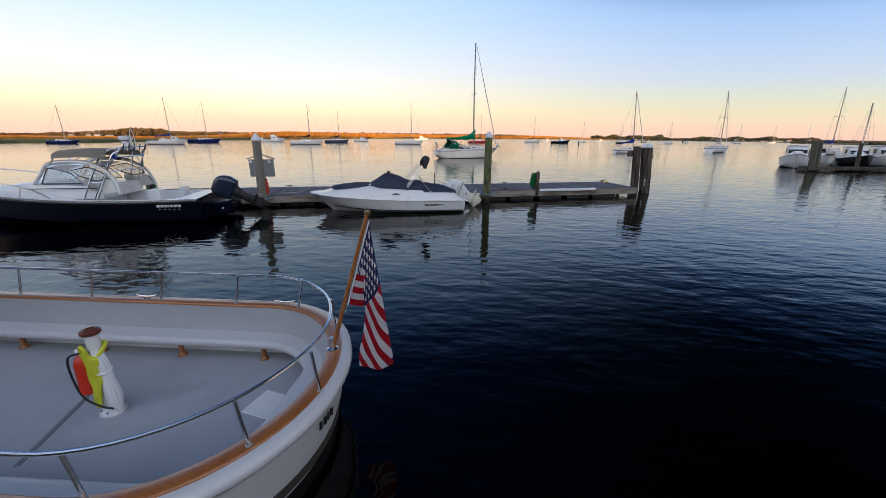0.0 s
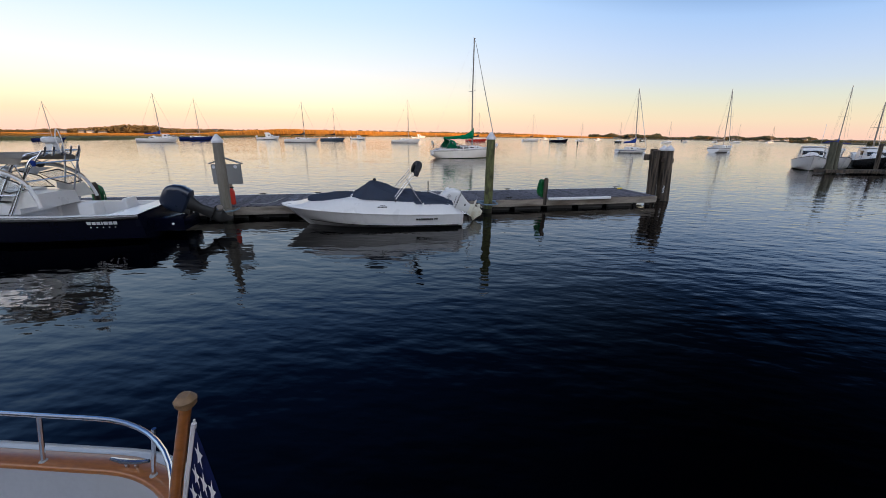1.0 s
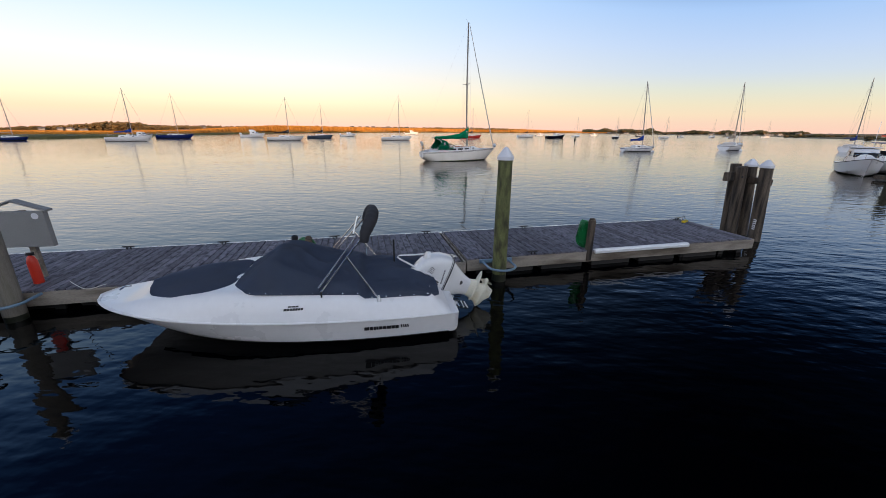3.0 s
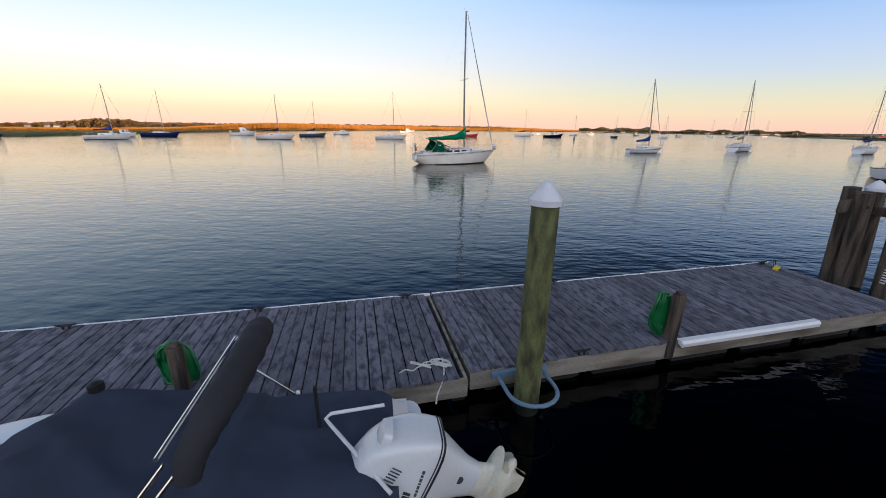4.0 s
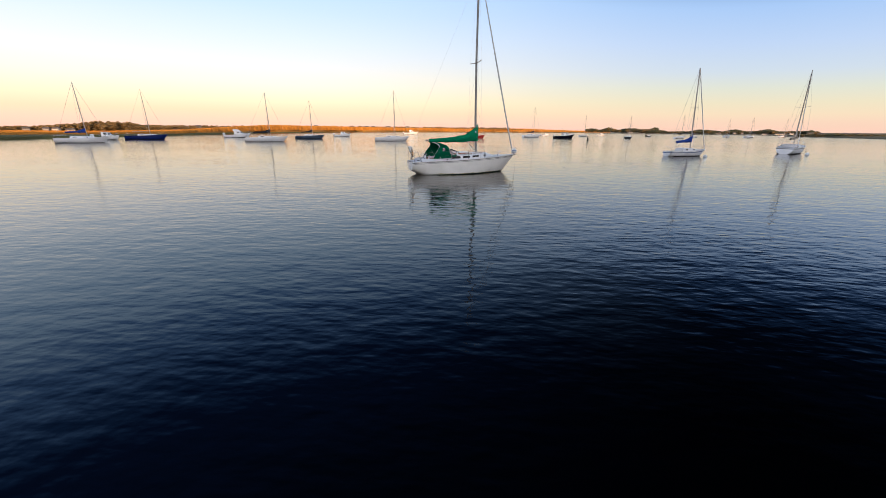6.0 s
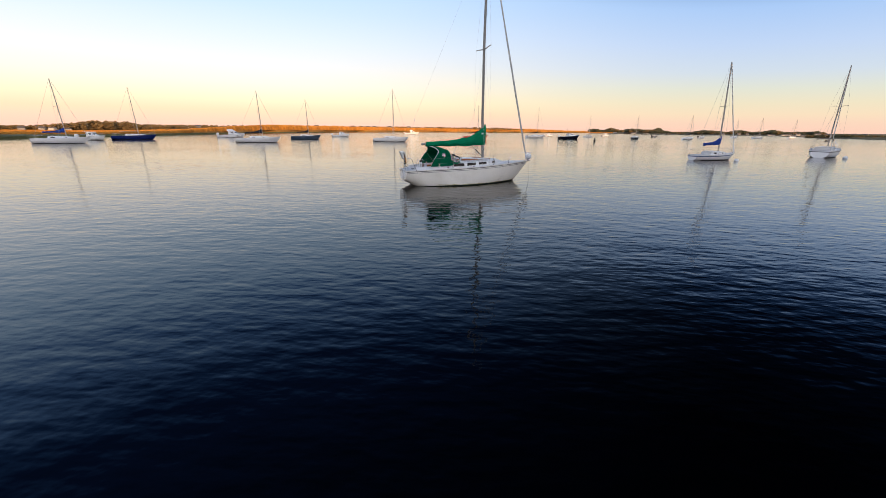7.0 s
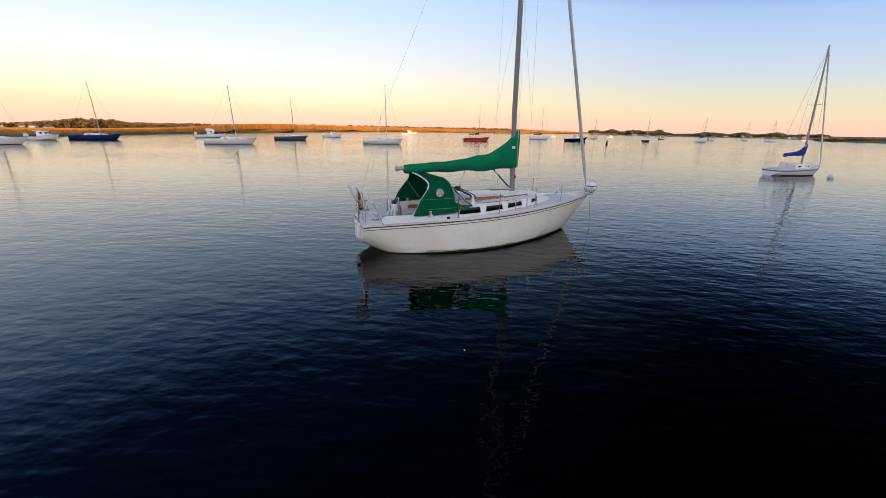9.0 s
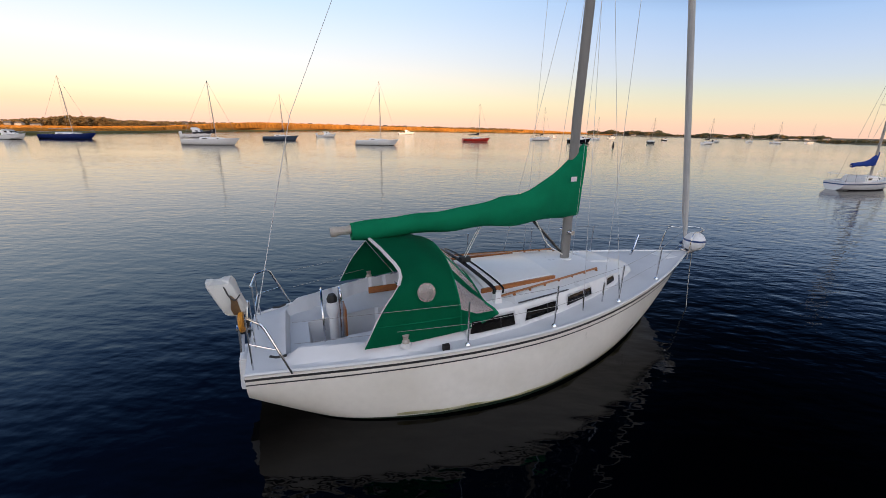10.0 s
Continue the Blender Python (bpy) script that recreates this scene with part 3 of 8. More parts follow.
def woods(name, trees, material, label, seed):
    """Many trees far off as one mesh: each a tapered trunk and a ragged crown of leafy clumps."""
    rng = np.random.default_rng(seed)
    verts, faces = [], []
    for x, y, z0, h, r in trees:
        b = len(verts)
        t = 0.03 * h
        for zz, k in ((0, 1.0), (0.55 * h, 0.5)):
            verts += [(x + t * k * c, y + t * k * s, z0 + zz) for c, s in ((1, 0), (0, 1), (-1, 0), (0, -1))]
        faces += [(b + j, b + (j + 1) % 4, b + 4 + (j + 1) % 4, b + 4 + j) for j in range(4)]
        for _ in range(26):
            a, q = rng.uniform(0, 6.283), rng.uniform(0, 1) ** 0.6
            zz = rng.uniform(0.22, 1.0)
            w = r * math.sqrt(max(0.05, 1 - ((zz - 0.55) / 0.5) ** 2)) * q
            c = np.array((x + w * math.cos(a), y + w * math.sin(a), z0 + zz * h))
            s = r * rng.uniform(0.22, 0.45)
            d = rng.normal(size=(6, 3)) * 0.25
            o = np.array(((1, 0, 0), (-1, 0, 0), (0, 1, 0), (0, -1, 0), (0, 0, 0.8), (0, 0, -0.7))) + d
            b = len(verts)
            verts += [tuple(c + s * k) for k in o]
            faces += [(b + i, b + j, b + k) for i, j, k in ((0, 2, 4), (2, 1, 4), (1, 3, 4), (3, 0, 4), (2, 0, 5), (1, 2, 5), (3, 1, 5), (0, 3, 5))]
    me = bpy.data.meshes.new(name)
    me.from_pydata(verts, [], faces)
    me.materials.append(material)
    return tagged(new(name, me), label, "trees", kind="stuff")


def stand(a0, a1, r0, r1, h0, h1, count, z0, seed, spread=0.0):
    rng = np.random.default_rng(seed)
    out = []
    for _ in range(count):
        a, r, h = rng.uniform(a0, a1), rng.uniform(r0, r1), rng.uniform(h0, h1)
        if spread:                       # a shaggy mixed belt: groups of taller trees among low broad ones
            h *= 0.55 + 0.6 * max(0.0, 0.45 + noise.noise((a * 0.9, seed * 1.7, 0.0)))
        p = polar(a, r)
        out.append((p.x, p.y, z0, h, h * rng.uniform(0.34, 0.5) * (1 + spread)))
    return out


HILL = [(-70, 3.0), (-51.5, 2.7), (-50.3, 4.2), (-48.6, 4.2), (-45.9, 6.2), (-44.9, 7.3), (-42.9, 8.3), (-41.4, 7.4), (-39.9, 5.2), (-38.5, 5.0), (-37.4, 5.4), (-36.0, 3.8)]


def hill(a0, a1, r0, r1, count, z0, seed):
    """A stand whose height swells and sinks along it."""
    rng = np.random.default_rng(seed)
    out = []
    for _ in range(count):
        a, r = rng.uniform(a0, a1), rng.uniform(r0, r1)
        h = along(HILL, a) * rng.uniform(0.72, 1.03)
        p = polar(a, r)
        out.append((p.x, p.y, z0, h, h * rng.uniform(0.36, 0.52)))
    return out


woods("woodland", hill(-64, -36, 450, 540, 1000, 0.4, 11), LEAVES, "dense autumn woodland on a low hill behind the marsh", 1)
woods("hedgerow", stand(-41, -28, 620, 760, 2.0, 5.0, 420, 2.9, 12) + stand(-28, 6, 860, 1040, 2.2, 5.2, 560, 6.2, 13) + stand(-30, 8, 840, 1000, 1.2, 2.6, 620, 6.0, 18, 0.6), LEAVES, "scattered trees along the back of the marsh", 2)
belts = stand(16.5, 25, 960, 1020, 5.0, 9.0, 420, 2.4, 14, 0.3) + stand(23, 40, 790, 880, 3.4, 5.6, 760, 1.2, 15, 0.5) + stand(38, 45, 440, 540, 1.5, 2.6, 520, 0.2, 16, 0.5) + stand(44, 66, 310, 390, 1.1, 1.9, 820, 0.1, 17, 0.5)
woods("shore_trees", belts[::2] + belts[1::4], LEAVES_DARK, "dark trees along the far shore", 3)
woods("autumn_trees", belts[3::4], LEAVES, "rust-brown autumn trees along the far shore", 4)
# unseen wooded bank behind the start of the walk, added to shade the harbour
bank_dir = Vector((math.sin(SUN_AZ), math.cos(SUN_AZ), 0))
bank_side = Vector((bank_dir.y, -bank_dir.x, 0))
rng0 = np.random.default_rng(5)
bank = []
for i in range(420):
    p = bank_dir * (70 + 14 * rng0.random()) + bank_side * (i - 210) * 1.3
    bank.append((p.x, p.y, 9.0, rng0.uniform(21, 24), rng0.uniform(5.5, 7.5)))
woods("shade_trees", bank, LEAVES_DARK, "unseen trees added behind the marina to shade the harbour", 6)
bmb = B()
rows = []
for d, z in ((52, -0.6), (56, 0.8), (68, 9.5), (84, 23), (110, 30), (400, 30)):
    rows.append([tuple(bank_dir * d + bank_side * s + Vector((0, 0, z))) for s in (-330, -200, -80, 0, 80, 200, 330)])
loft(bmb, rows)
structure(link_mesh("shade_bank", bmb, GROUND), "unseen high bank added behind the marina to shade the harbour", "ground")


def house_model(name, w, d, h, roof_h, wall, roof, label):
    """A house with walls, gabled roof, chimney, door and windows; x along its front."""
    t = thing(name, Matrix.Identity(4), label, "house", "houses on the shore")
    part("wall", box(B(), (-w / 2, -d / 2, -2.0), (w / 2, d / 2, h)), wall, t, smooth=False)
    bm, e = B(), 0.4
    rows = [[(x, -d / 2 - e, h - 0.1), (x, 0, h + roof_h), (x, d / 2 + e, h - 0.1), (x, d / 2 + e, h + 0.15), (x, 0, h + roof_h + 0.25), (x, -d / 2 - e, h + 0.15)] for x in (-w / 2 - e, w / 2 + e)]
    loft(bm, rows, closed=True, cap=True)
    r = part("roof", bm, roof, t, smooth=False)
    for x in (-w / 2, w / 2):
        bm = B()
        bm.faces.new([bm.verts.new(p) for p in ((x, -d / 2, h), (x, d / 2, h), (x, 0, h + roof_h))])
        part("gable", bm, wall, t, smooth=False)
    part("chimney", box(B(), (w * 0.2, -0.4, h), (w * 0.2 + 0.8, 0.4, h + roof_h + 1.0)), HOUSE_GREY, r, smooth=False)
    n = max(2, int(w / 3))
    for floor_z in ([1.0] if h < 4 else [1.0, 3.8]):
        for i in range(n):
            x = -w / 2 + w * (i + 0.5) / n
            o = part("window", box(B(), (x - 0.6, -d / 2 - 0.08, floor_z), (x + 0.6, -d / 2 + 0.02, floor_z + 1.4)), HOUSE_WHITE, t, smooth=False)
            part("pane", box(B(), (x - 0.48, -d / 2 - 0.1, floor_z + 0.12), (x + 0.48, -d / 2 - 0.07, floor_z + 1.28)), PANE, o, smooth=False)
    part("door", box(B(), (-0.5, -d / 2 - 0.1, 0), (0.5, -d / 2 + 0.02, 2.1)), HOUSE_GREY, t, smooth=False)
    return t


HOUSES = [house_model("house", 10, 7, 4.6, 2.4, HOUSE_WHITE, ROOF_GREY, "white clapboard house with a grey gabled roof"),
          house_model("house", 13, 8, 2.9, 2.2, HOUSE_WHITE, ROOF_GREY, "long low pale house with a grey roof"),
          house_model("house", 9, 7, 4.8, 2.6, HOUSE_GREY, ROOF_GREY, "grey shingled two-storey house")]
RED_HOUSE = house_model("house", 22, 12, 4.5, 3.0, HOUSE_GREY, ROOF_RED, "long shore building with a red roof")


def put_houses():
    rng = np.random.default_rng(21)
    used, first = set(), {}
    places = [(a, r, 0.5, 0.42) for a, r in ((-49.3, 440), (-47.9, 442), (-47.2, 440), (-46.2, 445), (-37.0, 440))]
    places += [(-37 + 1.5 * i + rng.uniform(-0.5, 0.5), rng.uniform(640, 780), 2.8, 0.7) for i in range(8)]
    places += [(-25 + 1.15 * i + rng.uniform(-0.4, 0.4), rng.uniform(830, 960), 5.4, 0.8) for i in range(15)]
    places += [(19.5 + 0.72 * i + rng.uniform(-0.4, 0.4), along(SHORE_FRONT, 19.5 + 0.72 * i) + rng.uniform(12, 60), 0.4, (0.7 - 0.017 * i) * rng.uniform(0.75, 1.15)) for i in range(26)]
    places += [(36.5 + 1.3 * i + rng.uniform(-0.5, 0.5), rng.uniform(560, 640), 0.6, rng.uniform(0.3, 0.46)) for i in range(18)]
    for i, (a, r, z, size) in enumerate(places):
        k = int(rng.integers(0, 3))
        p = polar(a, r)
        m = pose(p.x, p.y, z, 0, 0, -a + rng.uniform(-35, 35)) @ Matrix.Scale(size, 4)
        if k not in used:
            used.add(k)
            first[k] = m
        else:
            copy_thing(HOUSES[k], m)
    for k, m in first.items():
        HOUSES[k].matrix_world = m
    p = polar(45.5, 430)
    RED_HOUSE.matrix_world = pose(p.x, p.y, 0.2, 0, 0, -50) @ Matrix.Scale(0.3, 4)


put_houses()

# ---- the floating dock ----
DOCK_A = 16.3
DOCK = pose(1.60, 12.75, 0, 0, 0, DOCK_A)          # x along the dock from its joint, y across from the near edge
OUTER = DOCK @ pose(0, 0, 0, 0, 0, 0.6)             # the outer section is hinged at the joint and lies a little askew
DOCK_W, DOCK_H = 2.4, 0.42


def pile(name, x, y, z0, z1, r0, r1, material, label, lean=(0, 0), cap=None, group="dock piles", top_cut=0.0):
    """A round timber pile, slightly tapered and uneven, with or without a cone cap."""
    t = thing(name, pose(x, y, 0), label, "pile", group)
    bm, rows = B(), []
    n = 26
    for i in range(15):
        k = i / 14
        z = z0 + (z1 - z0) * k
        r = r0 + (r1 - r0) * k
        row = []
        for j in range(n):
            q = 2 * math.pi * j / n
            rr = r * (1 + 0.025 * noise.noise((math.cos(q) * 2 + x, math.sin(q) * 2 + y, z * 0.8)) + 0.012 * noise.noise((math.cos(q) * 9, math.sin(q) * 9, z * 0.5 + x)))
            row.append((rr * math.cos(q) + lean[0] * (z - 0.3), rr * math.sin(q) + lean[1] * (z - 0.3), z + (top_cut * math.cos(q) * r if i == 14 else 0)))
        rows.append(row)
    loft(bm, rows[5:], closed=True, cap=True)
    shaft = part("shaft", bm, material, t)
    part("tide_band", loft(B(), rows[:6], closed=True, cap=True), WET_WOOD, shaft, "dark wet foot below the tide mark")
    if cap:
        c = Matrix.Translation((lean[0] * (z1 - 0.3), lean[1] * (z1 - 0.3), z1))
        part("cap", lathe(B(), [(r1 + 0.012, -0.06), (r1 + 0.022, -0.06), (r1 + 0.022, 0.0), (r1 + 0.012, 0.015), (0.05, cap), (0.012, cap + 0.02)], 24, c), CAP_WHITE, t, "white cone cap", angle=25)
    return t


def build_dock(name, s0, s1, label, near=0.0):
    t = thing(name, OUTER if s0 > 0 else DOCK, label, "dock", kind="structure")
    for y in (near + 0.02, DOCK_W - 0.02):
        part("rim_board", box(B(), (s0, y - 0.02, DOCK_H - 0.29), (s1, y + 0.02, DOCK_H - 0.03), bevel=0.006), RIM_WOOD, t, smooth=False)
    for s in (s0 + 0.02, s1 - 0.02):
        part("end_board", box(B(), (s - 0.02, near + 0.04, DOCK_H - 0.29), (s + 0.02, DOCK_W - 0.04, DOCK_H - 0.03), bevel=0.006), RIM_WOOD, t, smooth=False)
    part("edge_strip", box(B(), (s0, DOCK_W, DOCK_H - 0.06), (s1, DOCK_W + 0.025, DOCK_H + 0.012), bevel=0.006), WHITE_PLASTIC, t, "white plastic edge strip", smooth=False)
    k = s0 + 0.5
    while k < s1 - 1.2:
        part("float", box(B(), (k, 0.18, -0.35), (k + 1.1, DOCK_W - 0.18, DOCK_H - 0.29), bevel=0.05), FLOAT_BLACK, t, "black plastic float")
        k += 1.35
    k = s0 + 0.25
    while k < s1 - 0.1:
        part("skirt_board", box(B(), (k, near + 0.1, -0.1), (k + 0.16, near + 0.14, DOCK_H - 0.27)), FLOAT_BLACK, t, smooth=False)
        k += 0.62
    return t


dock_right = build_dock("floating_dock", 0.03, 8.1, "weathered grey plank floating dock section at its outer end", 0.1)
dock_left = build_dock("floating_dock", -24.0, -0.03, "weathered grey plank floating dock section beside moored boats")


def on_dock(s, y, z=0.0, turn=0.0):
    return (OUTER if s > 0 else DOCK) @ pose(s, y, z, 0, 0, turn)


def dock_xy(s, y):
    v = (OUTER if s > 0 else DOCK) @ Vector((s, y, 0))
    return v.x, v.y


# ---- boats: common pieces ----
def cabin_loft(stations, crown=0.05):
    """A cabin trunk from (x, half width, base z, top z) stations."""
    bm, rows = B(), []
    for x, w, zb, zt in stations:
        h = zt - zb
        rows.append([(x, -w, zb), (x, -w * 0.955, zb + h * 0.72), (x, -w * 0.91, zt - 0.02), (x, -w * 0.82, zt), (x, -w * 0.4, zt + crown * 0.8), (x, 0, zt + crown),
                     (x, w * 0.4, zt + crown * 0.8), (x, w * 0.82, zt), (x, w * 0.91, zt - 0.02), (x, w * 0.955, zb + h * 0.72), (x, w, zb)])
    return loft(bm, rows, cap=True)


def boom_cover(x0, x1, z0, z1, top_end, top_mast, width=0.13, sag=0.1):
    """The furled sail under its cover: low at the boom end, rising up the mast."""
    bm, rows = B(), []
    n = 30
    for i in range(n + 1):
        k = i / n
        x = x0 + (x1 - x0) * k
        zb = z0 + (z1 - z0) * k - sag - 0.025 * math.sin(k * 21) - 0.02 * math.sin(k * 9 + 1)
        rise = top_end + (top_mast - top_end) * (0.2 * k + 0.8 * max(0, (k - 0.46) / 0.54) ** 2.0)
        zt = z0 + (z1 - z0) * k + rise + 0.012 * math.sin(k * 33)
        w = width * (0.75 + 0.35 * k) * (1 - 0.35 * max(0, (k - 0.8) / 0.2))
        c, h = (zb + zt) / 2, (zt - zb) / 2
        row = []
        for j in range(16):
            q = 2 * math.pi * j / 16
            s = math.sin(q)
            m = max(0.0, (k - 0.72) / 0.28)
            ww = w * (1 - (0.5 - 0.35 * m) * max(0.0, s) ** 1.5)
            row.append((x, ww * math.copysign(abs(math.cos(q)) ** (1 - 0.7 * m), math.cos(q)) * (1 + 0.12 * math.sin(k * 40 + j)), c + h * s))
        rows.append(row)
    return loft(bm, rows, closed=True, cap=True)


def line(bm, a, b, r=0.006, n=5):
    return tube(bm, [a, b], r, n)


def rail_loop(bm, pts, r=0.013):
    return tube(bm, pts, r, 6)


def sailboat(m, L, label, hull_mat=GEL, mast_h=12.0, cover=None, stripe=None, boot=DARK_PAINT, jib=None, cabin=True, bimini=None, group="boats on moorings", mast_mat=PALE_ALLOY, windows=3, thin=0.016, rake=0.012):
    """A moored sailing boat: hull, deck, cabin, rig and rails."""
    t = thing("sailboat", m, label, "sailboat", group)
    H = Hull(L, L * 0.33, L * 0.098, L * 0.135, L * 0.05, 0.66, 0.45, L * 0.11, -L * 0.02, 0.02, 2.1)
    hull = part("hull", H.shell(22, 10), hull_mat, t)
    part("boot_stripe", H.strip(lambda u: -0.03, lambda u: 0.075, 0.0, 0.985), boot, hull, smooth=False)
    if stripe:
        part("sheer_stripe", H.strip(lambda u: H.sheer(u) - 0.2, lambda u: H.sheer(u) - 0.11, 0.0, 0.99), stripe, hull, smooth=False)
        p = H.at_z(0, H.sheer(0) - 0.155)
        part("transom_stripe", box(B(), (p.x - 0.012, -p.y, p.z - 0.045), (p.x + 0.02, p.y, p.z + 0.045)), stripe, hull, smooth=False)
    w0, w1 = 0.08 * L, 0.31 * L

    def height(x, y, h, sh):
        well = 0.42 if w0 < x < w1 and abs(y) < 0.45 * h else (0.12 if w0 < x < w1 and abs(y) < 0.72 * h else 0)
        return sh + 0.03 * (1 - (y / max(h, 0.01)) ** 2) - well
    part("deck", H.deck(height, 60, 20), NONSKID, t, angle=30)
    part("toe_rail", H.edge(0.02, 0.0, 1.0, 30, 0.015), hull_mat if hull_mat not in (NAVY, BLACK_HULL, SLATE, RED_HULL) else OLD_TEAK, t)
    zc = H.sheer(0.5)
    ct = part("cabin", cabin_loft([(0.31 * L, 0.115 * L, zc - 0.05, zc + 0.34), (0.34 * L, 0.118 * L, zc - 0.05, zc + 0.38), (0.55 * L, 0.1 * L, zc - 0.05, zc + 0.34),
                                    (0.7 * L, 0.065 * L, zc, zc + 0.26), (0.78 * L, 0.04 * L, zc + 0.02, zc + 0.06)]), GEL, t)
    for side in (-1, 1):
        for i in range(windows):
            x = L * (0.36 + 0.11 * i)
            w = L * (0.1165 - 0.0145 * i)
            bm = box(B(), (0, -0.012, 0), (L * 0.075 - 0.1 * i, 0.012, 0.15 - 0.015 * i), pose(x, side * (w * 0.975), zc + 0.1, 0, 0, -side * 4.5), 0.004)
            part("window", bm, SMOKED, ct, smooth=False)
    mx, mz = 0.585 * L, zc + 0.33
    mast = part("mast", tube(B(), [(mx, 0, mz), (mx - rake * 0.55 * L, 0, mast_h * 0.6), (mx - rake * L, 0, mast_h)], [0.085, 0.08, 0.055], 10), mast_mat, t)
    sz = mz + (mast_h - mz) * 0.52
    for side in (-1, 1):
        part("spreader", tube(B(), [(mx - rake * 0.5 * L, 0, sz), (mx - (rake * 0.5 + 0.02) * L, side * 0.095 * L, sz + 0.05)], 0.025, 6), mast_mat, mast)
        bm = B()
        line(bm, (mx - rake * L, 0, mast_h - 0.1), (mx - (rake * 0.5 + 0.02) * L, side * 0.095 * L, sz + 0.05), thin * 0.6)
        line(bm, (mx - (rake * 0.5 + 0.02) * L, side * 0.095 * L, sz + 0.05), (mx - 0.02 * L, side * H.half(0.57) * 0.95, H.sheer(0.57)), thin * 0.6)
        line(bm, (mx - rake * 0.5 * L, 0, sz), (mx - 0.06 * L, side * H.half(0.53) * 0.95, H.sheer(0.53)), thin * 0.6)
        part("shroud", bm, WIRE, t)
    fx, fz = 0.975 * L, H.sheer(0.98)
    part("forestay", tube(B(), [(fx, 0, fz), (mx - rake * L + 0.05, 0, mast_h - 0.15)], 0.055 if jib else thin, 8), jib or WIRE, t, "furled headsail" if jib else "")
    part("backstay", line(B(), (0.03, 0, H.sheer(0)), (mx - rake * L, 0, mast_h - 0.05), thin * 0.8), WIRE, t)
    bz = mz + 0.85
    part("boom", tube(B(), [(mx - 0.05, 0, bz + 0.05), (0.17 * L, 0, bz - 0.05)], 0.055, 8), mast_mat, t)
    if cover:
        part("sail_cover", boom_cover(0.19 * L, mx, bz - 0.05, bz + 0.05, 0.2, 0.95, 0.13), cover, t)
    if bimini:
        bm, rows = B(), []
        for x, z in ((0.06 * L, 1.55), (0.14 * L, 1.68), (0.25 * L, 1.6)):
            rows.append([(x, -0.1 * L, H.sheer(0) + z - 0.25), (x, -0.07 * L, H.sheer(0) + z), (x, 0.07 * L, H.sheer(0) + z), (x, 0.1 * L, H.sheer(0) + z - 0.25)])
        b = part("bimini", thick(loft(bm, rows), 0.02), bimini, t, "canvas sun awning")
        for side in (-1, 1):
            bm = B()
            line(bm, (0.06 * L, side * 0.1 * L, H.sheer(0) + 1.3), (0.15 * L, side * H.half(0.15) * 0.9, H.sheer(0)), 0.014)
            line(bm, (0.25 * L, side * 0.1 * L, H.sheer(0) + 1.35), (0.15 * L, side * H.half(0.15) * 0.9, H.sheer(0)), 0.014)
            part("awning_frame", bm, STEEL, b)
    bm = B()
    for side in (-1, 1):
        rail_loop(bm, [(0.985 * L, 0, H.sheer(1) + 0.6), (0.95 * L, side * H.half(0.95), H.sheer(0.95) + 0.6), (0.86 * L, side * H.half(0.86), H.sheer(0.86) + 0.58), (0.84 * L, side * H.half(0.84) * 0.97, H.sheer(0.84))])
        rail_loop(bm, [(0.95 * L, side * H.half(0.95), H.sheer(0.95) + 0.6), (0.95 * L, side * H.half(0.95), H.sheer(0.95))])
    part("bow_rail", bm, STEEL, t)
    bm = B()
    rail_loop(bm, [(0.12 * L, -H.half(0.12) * 0.97, H.sheer(0.1)), (0.11 * L, -H.half(0.11) * 0.97, H.sheer(0.1) + 0.58), (0.015 * L, -H.half(0) * 0.9, H.sheer(0) + 0.6),
                   (0.015 * L, H.half(0) * 0.9, H.sheer(0) + 0.6), (0.11 * L, H.half(0.11) * 0.97, H.sheer(0.1) + 0.58), (0.12 * L, H.half(0.12) * 0.97, H.sheer(0.1))])
    for y in (-0.9, 0.9):
        rail_loop(bm, [(0.015 * L, H.half(0) * y, H.sheer(0)), (0.015 * L, H.half(0) * y, H.sheer(0) + 0.6)])
    part("stern_rail", bm, STEEL, t)
    for side in (-1, 1):
        for i in range(4):
            u = 0.26 + 0.17 * i
            part("stanchion", line(B(), (u * L, side * H.half(u) * 0.97, H.sheer(u)), (u * L, side * H.half(u) * 0.97, H.sheer(u) + 0.58), 0.012, 6), STEEL, t)
        bm = B()
        for dz in (0.57, 0.3):
            tube(bm, [(u * L, side * H.half(u) * 0.97, H.sheer(u) + dz) for u in (0.11, 0.26, 0.43, 0.6, 0.77, 0.86)], 0.004, 4)
        part("lifeline", bm, WIRE, t)
    return t


